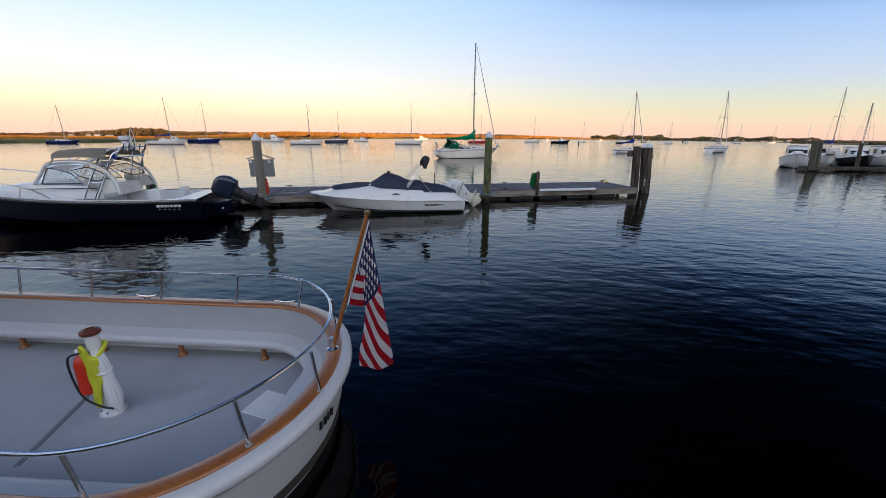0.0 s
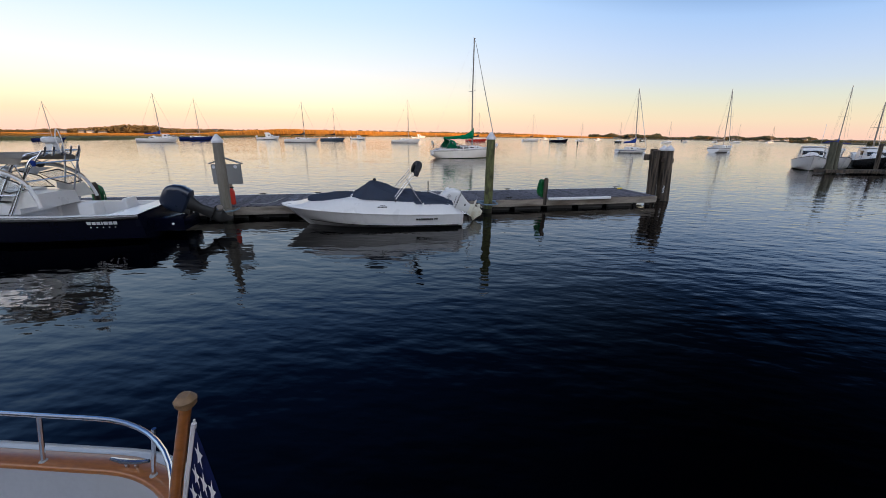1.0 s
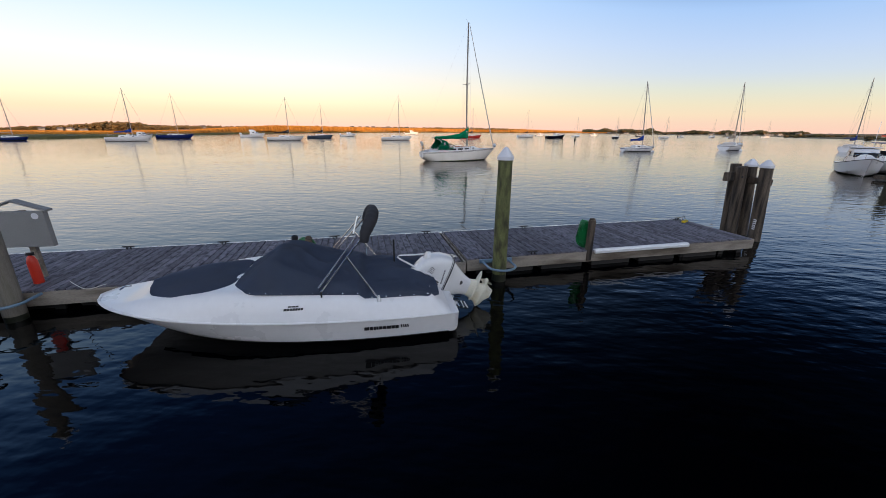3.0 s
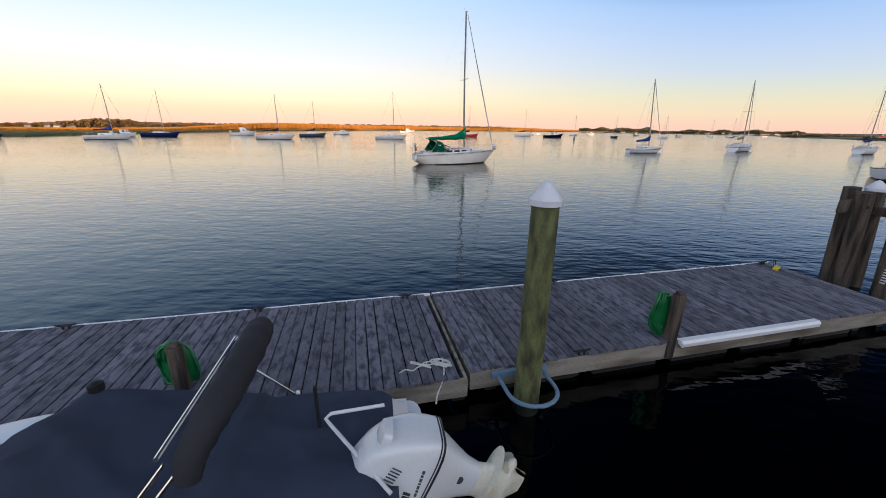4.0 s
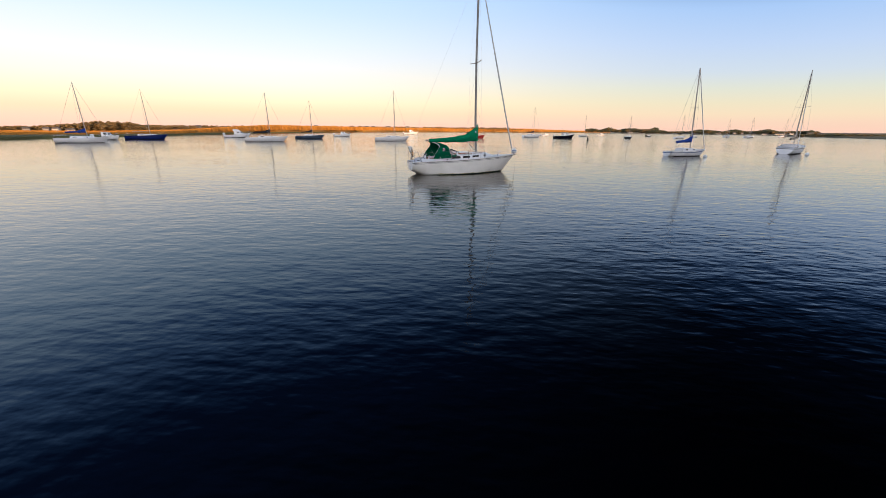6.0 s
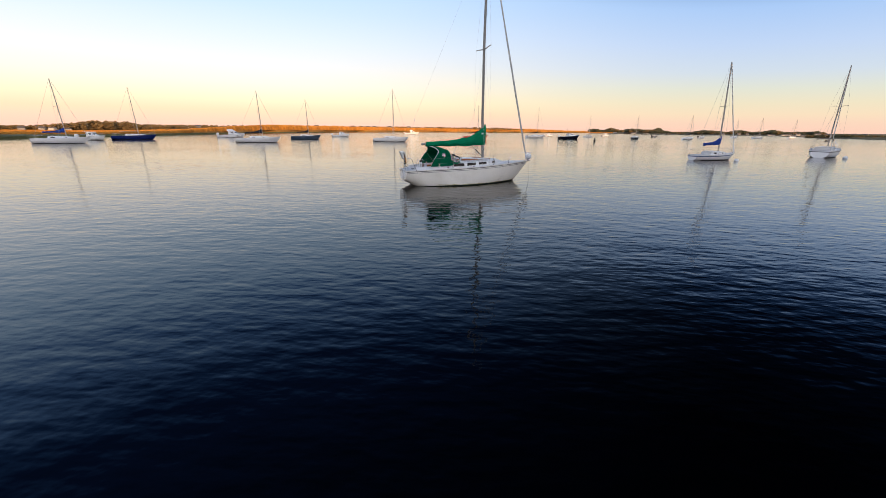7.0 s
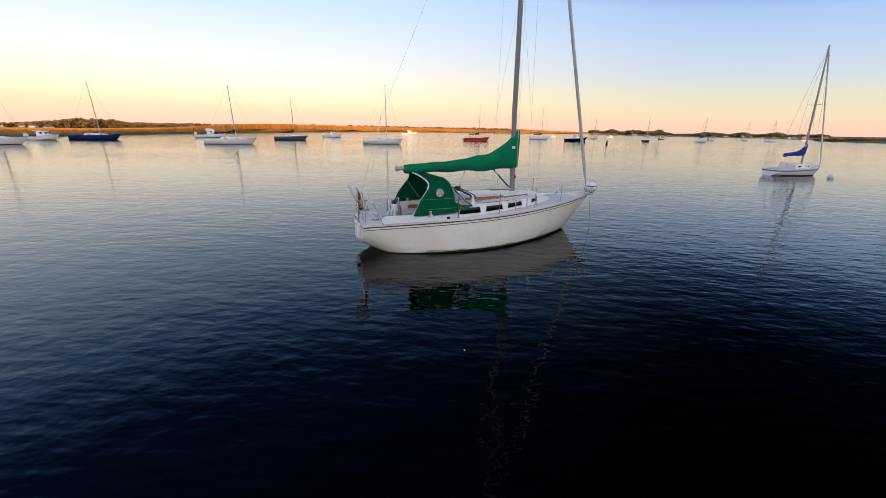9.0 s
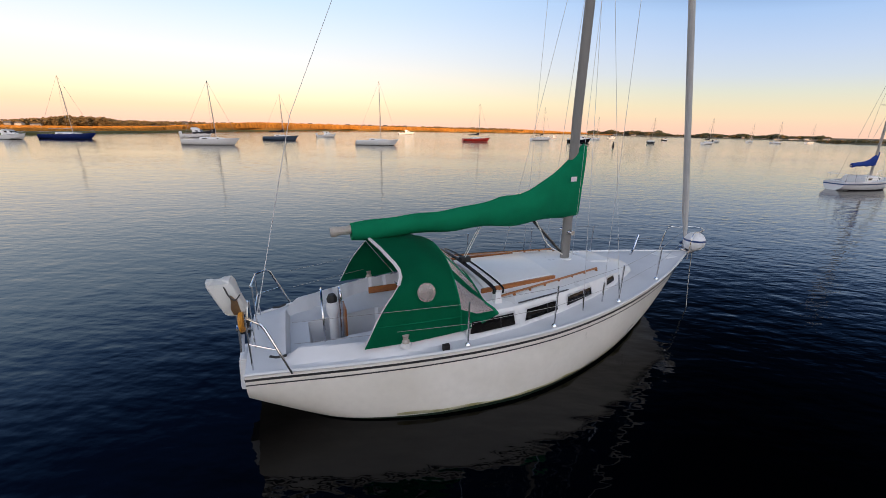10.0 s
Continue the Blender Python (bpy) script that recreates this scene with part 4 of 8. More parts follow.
def outboard(parent, m, cowl, leg, label, scale=1.0, mid=None, short=1.0):
    """An outboard engine; x aft, tilted by the pose m. Pivot at the clamp."""
    e = part("outboard", box(B(), (-0.06, -0.13, -0.12), (0.08, 0.13, 0.1), m @ Matrix.Scale(scale, 4), 0.03), leg, parent, label)
    bm, rows = B(), []
    for z, x0, x1, w in ((0.0, 0.0, 0.46, 0.14), (0.05, -0.1, 0.58, 0.19), (0.28, -0.13, 0.62, 0.21), (0.48, -0.11, 0.57, 0.2), (0.59, -0.06, 0.48, 0.18), (0.64, 0.0, 0.38, 0.145), (0.655, 0.06, 0.3, 0.1)):
        c, a = (x0 + x1) / 2, (x1 - x0) / 2
        rows.append([(c + a * (abs(math.cos(q)) ** 0.45) * math.copysign(1, math.cos(q)), w * (abs(math.sin(q)) ** 0.45) * math.copysign(1, math.sin(q)), z) for q in (2 * math.pi * j / 24 for j in range(24))])
    loft(bm, rows, closed=True, cap=True)
    bmesh.ops.transform(bm, matrix=m @ Matrix.Scale(scale, 4), verts=bm.verts)
    part("cowl", bm, cowl, e)
    bm, rows = B(), []
    for z, x0, x1, w in ((0.05, 0.0, 0.46, 0.15), (-0.12, 0.03, 0.38, 0.12), (-0.3, 0.06, 0.32, 0.08), (-0.62, 0.02, 0.34, 0.06)):
        c, a = (x0 + x1) / 2, (x1 - x0) / 2
        rows.append([(c + a * math.cos(q), w * math.sin(q), z) for q in (2 * math.pi * j / 16 for j in range(16))])
    loft(bm, rows, closed=True, cap=True)
    box(bm, (-0.02, -0.11, -0.64), (0.44, 0.11, -0.615), None, 0.008)
    bmesh.ops.transform(bm, matrix=m @ Matrix.Scale(scale, 4) @ Matrix.Diagonal((1, 1, short, 1)), verts=bm.verts)
    part("midsection", bm, mid or leg, e)
    bm, rows = B(), []
    for z, x0, x1, w in ((-0.64, 0.02, 0.3, 0.035), (-0.74, 0.0, 0.32, 0.05), (-0.82, 0.0, 0.38, 0.075), (-0.9, 0.02, 0.34, 0.05), (-0.96, 0.08, 0.3, 0.012), (-1.12, 0.2, 0.32, 0.006)):
        c, a = (x0 + x1) / 2, (x1 - x0) / 2
        rows.append([(c + a * math.cos(q), w * math.sin(q), z) for q in (2 * math.pi * j / 14 for j in range(14))])
    loft(bm, rows, closed=True, cap=True)
    bmesh.ops.transform(bm, matrix=m @ Matrix.Scale(scale, 4) @ Matrix.Diagonal((1, 1, short, 1)), verts=bm.verts)
    part("lower_unit", bm, leg, e)
    bm = B()
    for k in range(3):
        q = 2 * math.pi * k / 3
        rows = []
        for r, tw, c in ((0.04, 50, 0.05), (0.1, 35, 0.09), (0.16, 25, 0.08), (0.185, 20, 0.03)):
            d = Vector((math.sin(radians(tw)) * c, math.cos(radians(tw)) * c, 0))
            rot = Matrix.Rotation(q, 4, "X")
            rows.append([rot @ Vector((-d.x, -d.y, r)), rot @ Vector((d.x, d.y, r))])
        loft(bm, rows)
    thick(bm, 0.008)
    bmesh.ops.translate(bm, vec=(0.43, 0, -0.82), verts=bm.verts)
    bmesh.ops.transform(bm, matrix=m @ Matrix.Scale(scale, 4) @ Matrix.Diagonal((1, 1, short, 1)), verts=bm.verts)
    part("propeller", bm, PALE_ALLOY if leg is RUBBER else leg, e)
    return e


def white_outboard(parent, m):
    """The white engine, tilted up: a broad cowl with vents and a belt line, a deep midsection, plates, leg, skeg and clamp."""
    def place(bm):
        bmesh.ops.transform(bm, matrix=m, verts=bm.verts)
        return bm

    def ovals(bm, stations, power=0.5, n=28, lean=0.0):
        rows = []
        for z, x0, x1, w in stations:
            c, a = (x0 + x1) / 2, (x1 - x0) / 2
            row = []
            for j in range(n):
                q = 2 * math.pi * j / n
                x = c + a * math.copysign(abs(math.cos(q)) ** power, math.cos(q))
                row.append((x, w * math.copysign(abs(math.sin(q)) ** power, math.sin(q)), z - lean * max(0.0, x) * max(0.0, z - 0.1)))
            rows.append(row)
        return loft(bm, rows, closed=True, cap=True)
    e = part("outboard", place(ovals(B(), [(-0.02, -0.12, 0.62, 0.2), (0.0, -0.14, 0.65, 0.215), (0.12, -0.15, 0.65, 0.222), (0.3, -0.15, 0.635, 0.222), (0.44, -0.15, 0.59, 0.21), (0.55, -0.13, 0.54, 0.185), (0.62, -0.08, 0.46, 0.15), (0.65, 0.0, 0.36, 0.1)], 0.45, 32, 0.55)), COWL_WHITE, parent, "white tilted outboard engine with a stained leg", angle=45)
    part("midsection", place(ovals(B(), [(-0.02, -0.1, 0.6, 0.19), (-0.1, -0.08, 0.56, 0.165), (-0.2, 0.0, 0.5, 0.13), (-0.34, 0.06, 0.42, 0.095), (-0.46, 0.08, 0.38, 0.075)], 0.6)), COWL_WHITE, e, angle=45)
    part("front_cover", place(ovals(B(), [(0.02, -0.24, -0.05, 0.13), (0.1, -0.26, -0.05, 0.15), (0.3, -0.25, -0.05, 0.15), (0.4, -0.2, -0.05, 0.12)], 0.55, 20)), COWL_WHITE, e)
    part("leg", place(ovals(B(), [(-0.44, 0.075, 0.385, 0.075), (-0.52, 0.06, 0.4, 0.06), (-0.59, 0.04, 0.42, 0.055)], 0.8)), COWL_STAINED, e)
    part("cavitation_plate", place(ovals(B(), [(-0.6, 0.02, 0.56, 0.09), (-0.59, 0.0, 0.59, 0.11), (-0.578, 0.02, 0.56, 0.09)], 0.9)), COWL_STAINED, e)
    part("gearcase", place(ovals(B(), [(-0.59, 0.05, 0.38, 0.05), (-0.68, 0.0, 0.38, 0.055), (-0.74, -0.07, 0.42, 0.075), (-0.8, -0.02, 0.4, 0.055), (-0.84, 0.08, 0.36, 0.025), (-0.93, 0.17, 0.33, 0.01)], 0.85)), COWL_STAINED, e, "yellowed gearcase with a skeg")
    bm = B()
    for k in range(3):
        rot, rows = Matrix.Rotation(2 * math.pi * k / 3 + 0.5, 4, "X"), []
        for r, tw, c in ((0.03, 50, 0.03), (0.08, 36, 0.05), (0.115, 26, 0.045), (0.13, 20, 0.02)):
            d = Vector((math.sin(radians(tw)) * c, math.cos(radians(tw)) * c, 0))
            rows.append([rot @ (Vector((0, 0, r)) - d), rot @ (Vector((0, 0, r)) + d)])
        loft(bm, rows)
    thick(bm, 0.008)
    bmesh.ops.translate(bm, vec=(0.44, 0, -0.74), verts=bm.verts)
    part("propeller", place(bm), COWL_STAINED, e)
    part("hub", place(lathe(B(), [(0.045, 0.0), (0.04, 0.09), (0.02, 0.12)], 12, pose(0.38, 0, -0.74, 0, 90, 0))), COWL_STAINED, e)
    part("badge", place(lathe(B(), [(0.04, 0), (0.036, 0.006)], 16, pose(0.3, -0.108, -0.27, 90, 0, 0))), GREY_MARK, e)
    part("belt_line", place(ovals(B(), [(-0.005, -0.143, 0.653, 0.2185), (0.012, -0.146, 0.656, 0.2205)], 0.45, 32)), BLACK_MARK, e)
    part("belt_line", place(ovals(B(), [(0.026, -0.148, 0.657, 0.2215), (0.034, -0.149, 0.658, 0.2222)], 0.45, 32)), BLACK_MARK, e)
    for side in (-1, 1):
        part("marking", place(bars(B(), (-0.07, side * 0.2235, 0.1), (1, 0, 0.1), (-0.15, 0, side), (0.034, 0.03, 0.012, 0.032, 0.03, 0.03, 0.03, 0.028), 0.06 * side, 0.01)), BLACK_MARK, e)
        part("small_marking", place(bars(B(), (0.2, side * 0.2235, 0.075), (1, 0, 0.1), (-0.15, 0, side), (0.03, 0.02, 0.03, 0.015, 0.03, 0.02, 0.03), 0.022 * side, 0.012)), GREY_MARK, e)
        for i in range(6):
            part("vent", place(bars(B(), (0.26 + 0.028 * i, side * 0.2245, 0.30 - 0.006 * i), (0.3, 0, 1), (1, 0, 0), (0.085,), 0.009, 0.01)), GREY_MARK, e)
        part("clamp_plate", place(box(B(), (-0.17, side * 0.13 - 0.018, -0.36), (-0.05, side * 0.13 + 0.018, 0.0), None, 0.012)), COWL_WHITE, e)
        part("tilt_link", place(tube(B(), [(-0.1, side * 0.1, -0.1), (-0.26, side * 0.1, -0.02), (-0.34, side * 0.1, 0.12)], 0.03, 8)), RUBBER, e)
    part("ram", place(tube(B(), [(-0.06, 0, -0.3), (-0.3, 0, -0.06)], 0.035, 10)), RUBBER, e, "dark tilt ram")
    part("intake_hood", place(ovals(B(), [(0.4, 0.38, 0.6, 0.12), (0.46, 0.4, 0.58, 0.1), (0.48, 0.44, 0.54, 0.05)], 0.5, 20)), COWL_WHITE, e)
    return e


def powerboat(m, L, label, hull_mat=GEL, style="cruiser", boot=DARK_PAINT, group="boats on moorings"):
    """A motor boat seen from afar: hull, deck, house or windscreen, rails and engine."""
    t = thing("motorboat", m, label, "motorboat", group)
    H = Hull(L, L * 0.34, L * 0.105, L * 0.19, L * 0.05, 0.9, 0.4, L * 0.12, 0.02, 0.06, 2.4, True)
    hull = part("hull", H.shell(20, 10), hull_mat, t)
    part("boot_stripe", H.strip(lambda u: -0.03, lambda u: 0.08, 0.0, 0.97), boot, hull, smooth=False)

    def height(x, y, h, sh):
        return sh - (0.5 if 0.05 * L < x < 0.4 * L and abs(y) < 0.8 * h else 0) + 0.02 * (1 - (y / max(h, 0.01)) ** 2)
    part("deck", H.deck(height, 40, 16), GEL, t, angle=30)
    part("rub_rail", H.edge(0.025, 0, 1, 24), RUBBER, t)
    zs = H.sheer(0.55)
    if style == "console":
        part("console", box(B(), (0.38 * L, -0.45, zs - 0.4), (0.5 * L, 0.45, zs + 0.55), None, 0.06), GEL, t)
        part("windscreen", box(B(), (0.46 * L, -0.42, zs + 0.55), (0.475 * L, 0.42, zs + 0.95), None, 0.004), SMOKED, t)
        top = part("t_top", box(B(), (0.3 * L, -0.8, zs + 1.55), (0.54 * L, 0.8, zs + 1.62), None, 0.03), BLUE_CLOTH, t)
        for x in (0.34, 0.5):
            for y in (-0.6, 0.6):
                part("top_post", line(B(), (x * L, y * 0.8, zs - 0.3), (x * L, y, zs + 1.56), 0.022, 6), STEEL, top)
    else:
        c = part("cabin", cabin_loft([(0.4 * L, 0.12 * L, zs - 0.1, zs + 1.05), (0.44 * L, 0.125 * L, zs - 0.1, zs + 1.1), (0.6 * L, 0.11 * L, zs - 0.05, zs + 1.05), (0.68 * L, 0.09 * L, zs, zs + 0.45), (0.86 * L, 0.03 * L, zs + 0.1, zs + 0.22)]), GEL, t)
        part("windscreen", box(B(), (0, -0.095 * L, 0), (0.03, 0.095 * L, 0.06 * L), pose(0.675 * L, 0, zs + 0.45, 0, -38, 0), 0.004), SMOKED, c)
        for side in (-1, 1):
            part("side_window", box(B(), (0.45 * L, side * 0.112 * L - 0.015, zs + 0.5), (0.58 * L, side * 0.112 * L + 0.015, zs + 0.88), None, 0.005), SMOKED, c)
        if style == "flybridge":
            part("flybridge", cabin_loft([(0.36 * L, 0.1 * L, zs + 1.1, zs + 1.7), (0.5 * L, 0.1 * L, zs + 1.1, zs + 1.75), (0.58 * L, 0.07 * L, zs + 1.1, zs + 1.4)]), GEL, t)
            part("aerial", line(B(), (0.38 * L, 0.3, zs + 1.7), (0.36 * L, 0.3, zs + 4.0), 0.02), STEEL, t)
        else:
            part("hardtop", box(B(), (0.3 * L, -0.115 * L, zs + 1.15), (0.6 * L, 0.115 * L, zs + 1.22), None, 0.03), GEL, t)
            part("aerial", line(B(), (0.42 * L, 0.5, zs + 1.2), (0.38 * L, 0.5, zs + 3.2), 0.016), STEEL, t)
    bm = B()
    for side in (-1, 1):
        tube(bm, [(0.99 * L, 0, H.sheer(1) + 0.45)] + [(u * L, side * H.half(u) * 0.93, H.sheer(u) + 0.45 - (0.45 if u < 0.5 else 0)) for u in (0.93, 0.8, 0.65, 0.48)], 0.014, 6)
        for u in (0.65, 0.8, 0.93):
            line(bm, (u * L, side * H.half(u) * 0.93, H.sheer(u)), (u * L, side * H.half(u) * 0.93, H.sheer(u) + 0.45), 0.012)
    part("bow_rail", bm, STEEL, t)
    outboard(t, pose(-0.05, 0, H.fs * 0.9, 0, -8, 180), BLACK_CLOTH if style == "console" else COWL_WHITE, RUBBER, "outboard engine", 1.25)
    return t


# ---- things on the dock ----
def ring_holder(parent, x, y, turn, label):
    """A bent pipe that holds the dock to its pile."""
    bm = B()
    pts = [(-0.3, 0.26, 0.0), (-0.3, 0.0, 0.0)] + [(0.3 * math.cos(q), -0.12 + 0.27 * math.sin(q), 0) for q in (math.pi + math.pi * i / 12 for i in range(13))] + [(0.3, 0.0, 0), (0.3, 0.26, 0)]
    tube(bm, pts, 0.025, 8)
    box(bm, (-0.38, 0.2, -0.03), (0.38, 0.26, 0.05), None, 0.01)
    bmesh.ops.transform(bm, matrix=pose(x, y, 0.36, 0, 0, turn), verts=bm.verts)
    return tagged(part("pile_hoop", bm, PIPE_BLUE, None), label, "pile hoop")


x, y = dock_xy(0.66, -0.21)
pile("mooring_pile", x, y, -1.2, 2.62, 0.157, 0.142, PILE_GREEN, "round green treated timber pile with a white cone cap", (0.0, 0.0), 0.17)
ring_holder(None, x, y, DOCK_A, "bent blue-grey pipe hoop round the green pile")
x, y = dock_xy(-7.98, -0.19)
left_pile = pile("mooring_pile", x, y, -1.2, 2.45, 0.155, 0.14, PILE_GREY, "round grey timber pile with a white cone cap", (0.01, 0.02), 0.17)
ring_holder(None, x, y, DOCK_A, "bent grey pipe hoop round the grey pile")
# grey panel box on its far side, with two round holes
bm = B()
bx = box(bm, (-0.44, -0.05, 1.02), (0.44, 0.05, 1.66), None, 0.01)
roof_rows = [[(-0.5, yy, 1.66), (0.0, yy, 1.84), (0.5, yy, 1.66), (0.5, yy, 1.69), (0.0, yy, 1.87), (-0.5, yy, 1.69)] for yy in (-0.08, 0.08)]
loft(bm, roof_rows, closed=True, cap=True)
sb = thing("notice_box", pose(x - 0.3, y + 0.72, 0.04, 0, 0, DOCK_A - 4), "grey panel box with a pitched top on the pile", "box")
part("panel", bm, SIGN_GREY, sb, smooth=False)
for xx in (-0.36, 0.3):
    part("round_hole", lathe(B(), [(0.055, -0.056), (0.055, 0.056)], 16, pose(xx, 0, 1.58, 90, 0, 0)), CAP_WHITE, sb, "pale round opening")
part("support_post", box(B(), (-0.05, 0.055, 0.4), (0.05, 0.13, 1.66), None, 0.005), RIM_WOOD, sb, smooth=False)
rb = thing("extinguisher_box", pose(x - 0.12, y + 0.56, 0.42, 0, 0, DOCK_A), "red fire extinguisher standing on the dock by the pile", "fire extinguisher")
part("cylinder", lathe(B(), [(0.05, 0), (0.075, 0.01), (0.075, 0.42), (0.05, 0.5), (0.02, 0.53)], 16), RED_PLASTIC, rb)
part("valve", box(B(), (-0.05, -0.02, 0.53), (0.06, 0.02, 0.58), None, 0.008), RUBBER, rb)

for s, yy, h, label, lean in ((9.34, 1.02, 2.36, "dark pile with a white cone cap at the dock's end", -0.07), (9.68, 1.68, 2.34, "dark pile with a white cone cap behind the others", -0.09)):
    x, y = dock_xy(s, yy)
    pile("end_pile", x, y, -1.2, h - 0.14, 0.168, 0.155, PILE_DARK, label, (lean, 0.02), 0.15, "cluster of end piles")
x, y = dock_xy(9.36, 1.95)
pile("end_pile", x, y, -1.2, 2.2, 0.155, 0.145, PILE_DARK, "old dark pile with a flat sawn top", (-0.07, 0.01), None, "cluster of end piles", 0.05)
x, y = dock_xy(9.2, 1.62)
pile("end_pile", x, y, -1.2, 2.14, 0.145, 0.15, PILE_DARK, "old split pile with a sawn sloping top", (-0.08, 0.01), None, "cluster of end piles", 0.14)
cb = thing("pile_brace", on_dock(9.08, 1.62), "dark timber braces bolted across the end piles", "timber brace")
part("timber", box(B(), (-0.46, 0.12, 1.72), (0.36, 0.24, 1.98), pose(0, 0, 0, 0, 0, 6), 0.02), PILE_DARK, cb, smooth=False)
part("timber", box(B(), (-0.1, -0.62, 1.66), (0.06, 0.2, 1.84), pose(0.42, -0.05, 0, 0, 0, -14), 0.02), PILE_DARK, cb, smooth=False)
part("bolt", lathe(B(), [(0.03, 0), (0.03, 0.02), (0.014, 0.03)], 8, pose(-0.12, -0.1, 1.86, 90, 0, 0)), RUBBER, cb)
gauge = thing("depth_gauge", on_dock(9.05, 0.98, 0.38), "white depth gauge strip with dark marks on the end pile", "gauge")
part("strip", box(B(), (0.1, -0.045, 0.0), (0.115, 0.035, 0.3), None, 0.003), WHITE_PLASTIC, gauge, smooth=False)
for i in range(5):
    part("mark", box(B(), (0.094, -0.04, 0.03 + 0.055 * i), (0.1, 0.03, 0.055 + 0.055 * i)), BLACK_MARK, gauge, smooth=False)


def hose_post(s, y0, label, seed, h=1.15):
    """A square post with a bunch of green hose hung on it."""
    t = thing("hose_post", on_dock(s, y0), label, "post", "hose posts on the dock")
    p = part("post", box(B(), (-0.062, -0.075, 0.16), (0.062, 0.05, h), None, 0.012), PILE_DARK, t, smooth=False)
    part("post_top", box(B(), (-0.05, -0.055, h), (0.05, 0.035, h + 0.04), None, 0.02), PILE_DARK, p, smooth=False)
    rng = np.random.default_rng(seed)
    hose = None
    for i in range(11):
        w, d = rng.uniform(0.10, 0.19), rng.uniform(0.48, 0.64)
        c, top = rng.uniform(-0.13, 0.02), h - 0.04 - rng.uniform(0, 0.06)
        yy = 0.1 + 0.025 * (i % 4) + rng.uniform(0, 0.02)
        pts = [(c + w * math.sin(2 * math.pi * k / 20) * (0.55 + 0.45 * math.sin(math.pi * ((k / 20 + 0.25) % 1.0))) - 0.03, yy + 0.03 * math.sin(k), top - d / 2 + d / 2 * math.cos(2 * math.pi * k / 20)) for k in range(20)]
        bm = tube(B(), pts, 0.016, 6, closed=True)
        if hose is None:
            hose = part("hose", bm, HOSE_GREEN, t, "green hanging garden hose")
        else:
            part("loop", bm, HOSE_GREEN, hose)
    bm, rows = B(), []
    for k in range(9):
        z = h - 0.1 - 0.6 * k / 8
        w = 0.05 + 0.13 * math.sin(math.pi * min(1, 0.12 + k / 9))
        rows.append([(-0.06 + w * math.cos(q) * (1 + 0.1 * math.sin(3 * q + k)), 0.15 + 0.07 * math.sin(q), z) for q in (2 * math.pi * j / 14 for j in range(14))])
    loft(bm, rows, closed=True, cap=True)
    part("hank", bm, HOSE_GREEN, hose)
    return t


hose_post(3.06, 0.14, "dark square post with a bunch of green hose", 31)
hose_post(-12.3, 1.3, "dark square post with green hose behind the navy boat", 33, 1.05)
hose_post(-3.28, 0.5, "dark square post with green hose behind the covered boat", 32, 0.98)
fender = thing("dock_bumper", on_dock(3.18, 0.07, DOCK_H - 0.035), "long white plastic bumper strip along the dock's edge", "bumper")
bm, rows = B(), []
for xx in (0.0, 0.01, 2.7, 2.71):
    k = 0.8 if xx in (0.0, 2.71) else 1.0
    rows.append([(xx, -0.05 * k, -0.04 * k), (xx, -0.06 * k, 0.02), (xx, -0.03, 0.055 * k), (xx, 0.05, 0.055 * k), (xx, 0.07, 0.035), (xx, 0.03, -0.0)])
loft(bm, rows, closed=True, cap=True)
part("strip", bm, WHITE_PLASTIC, fender)


def dock_cleat(s, yy, turn=0.0):
    t = thing("cleat", on_dock(s, yy, DOCK_H, turn), "dark iron mooring cleat on the dock's edge", "cleat", "dock cleats")
    part("horn", tube(B(), [(-0.13, 0, 0.075), (-0.07, 0, 0.065), (0.07, 0, 0.065), (0.13, 0, 0.075)], [0.01, 0.018, 0.018, 0.01], 8), RUBBER, t)
    for xx in (-0.04, 0.04):
        part("leg", line(B(), (xx, 0, 0), (xx, 0, 0.065), 0.015, 8), RUBBER, t)
    return t


c0 = dock_cleat(-7.5, 2.3)
for s in (-5.5, -2.9, -0.5, 2.4, 7.75):
    copy_thing(c0, on_dock(s, 2.3, DOCK_H))
for s in (-4.6, 1.6):
    copy_thing(c0, on_dock(s, 0.1, DOCK_H))


def rope_coil():
    t = thing("rope", on_dock(-0.52, 0.26, DOCK_H + 0.014), "loose coil of thin white rope on the planks", "rope")
    rng = np.random.default_rng(8)
    pts = []
    for k in range(70):
        q = k * 0.62
        w = 0.5 + 0.5 * math.sin(k * 0.37 + 1.0)
        pts.append((0.12 + (0.05 + 0.08 * w) * math.cos(q) + 0.16 * math.sin(k * 0.13) + rng.uniform(-0.02, 0.02), 0.05 + (0.04 + 0.06 * w) * math.sin(q * 0.93) + rng.uniform(-0.015, 0.015), 0.004 + 0.018 * (k % 5) / 5))
    tail = [(-0.32, -0.03, 0), (-0.24, 0.02, 0), (-0.15, -0.02, 0.0), (-0.05, 0.05, 0.0)]
    part("coil", tube(B(), arc(tail + pts[::2], 3), 0.0085, 6), ROPE, t)
    part("line", tube(B(), arc([pts[-1], (0.22, -0.12, 0.004), (0.16, -0.27, -0.04), (0.02, -0.66, 0.14), (-0.06, -0.95, 0.28)], 6), 0.0085, 6), ROPE, t)
    return t


rope_coil()
yb = thing("water_jug", on_dock(7.75, 2.0, DOCK_H, 25), "small yellow plastic tool with a wire handle lying on the dock", "tool")
part("body", box(B(), (-0.14, -0.05, 0), (0.14, 0.05, 0.06), None, 0.02), YELLOW, yb)
part("handle", tube(B(), arc([(-0.02, 0.05, 0.04), (0.02, 0.09, 0.17), (0.1, 0.07, 0.16), (0.13, 0.03, 0.03)], 4), 0.008, 6), RUBBER, yb)


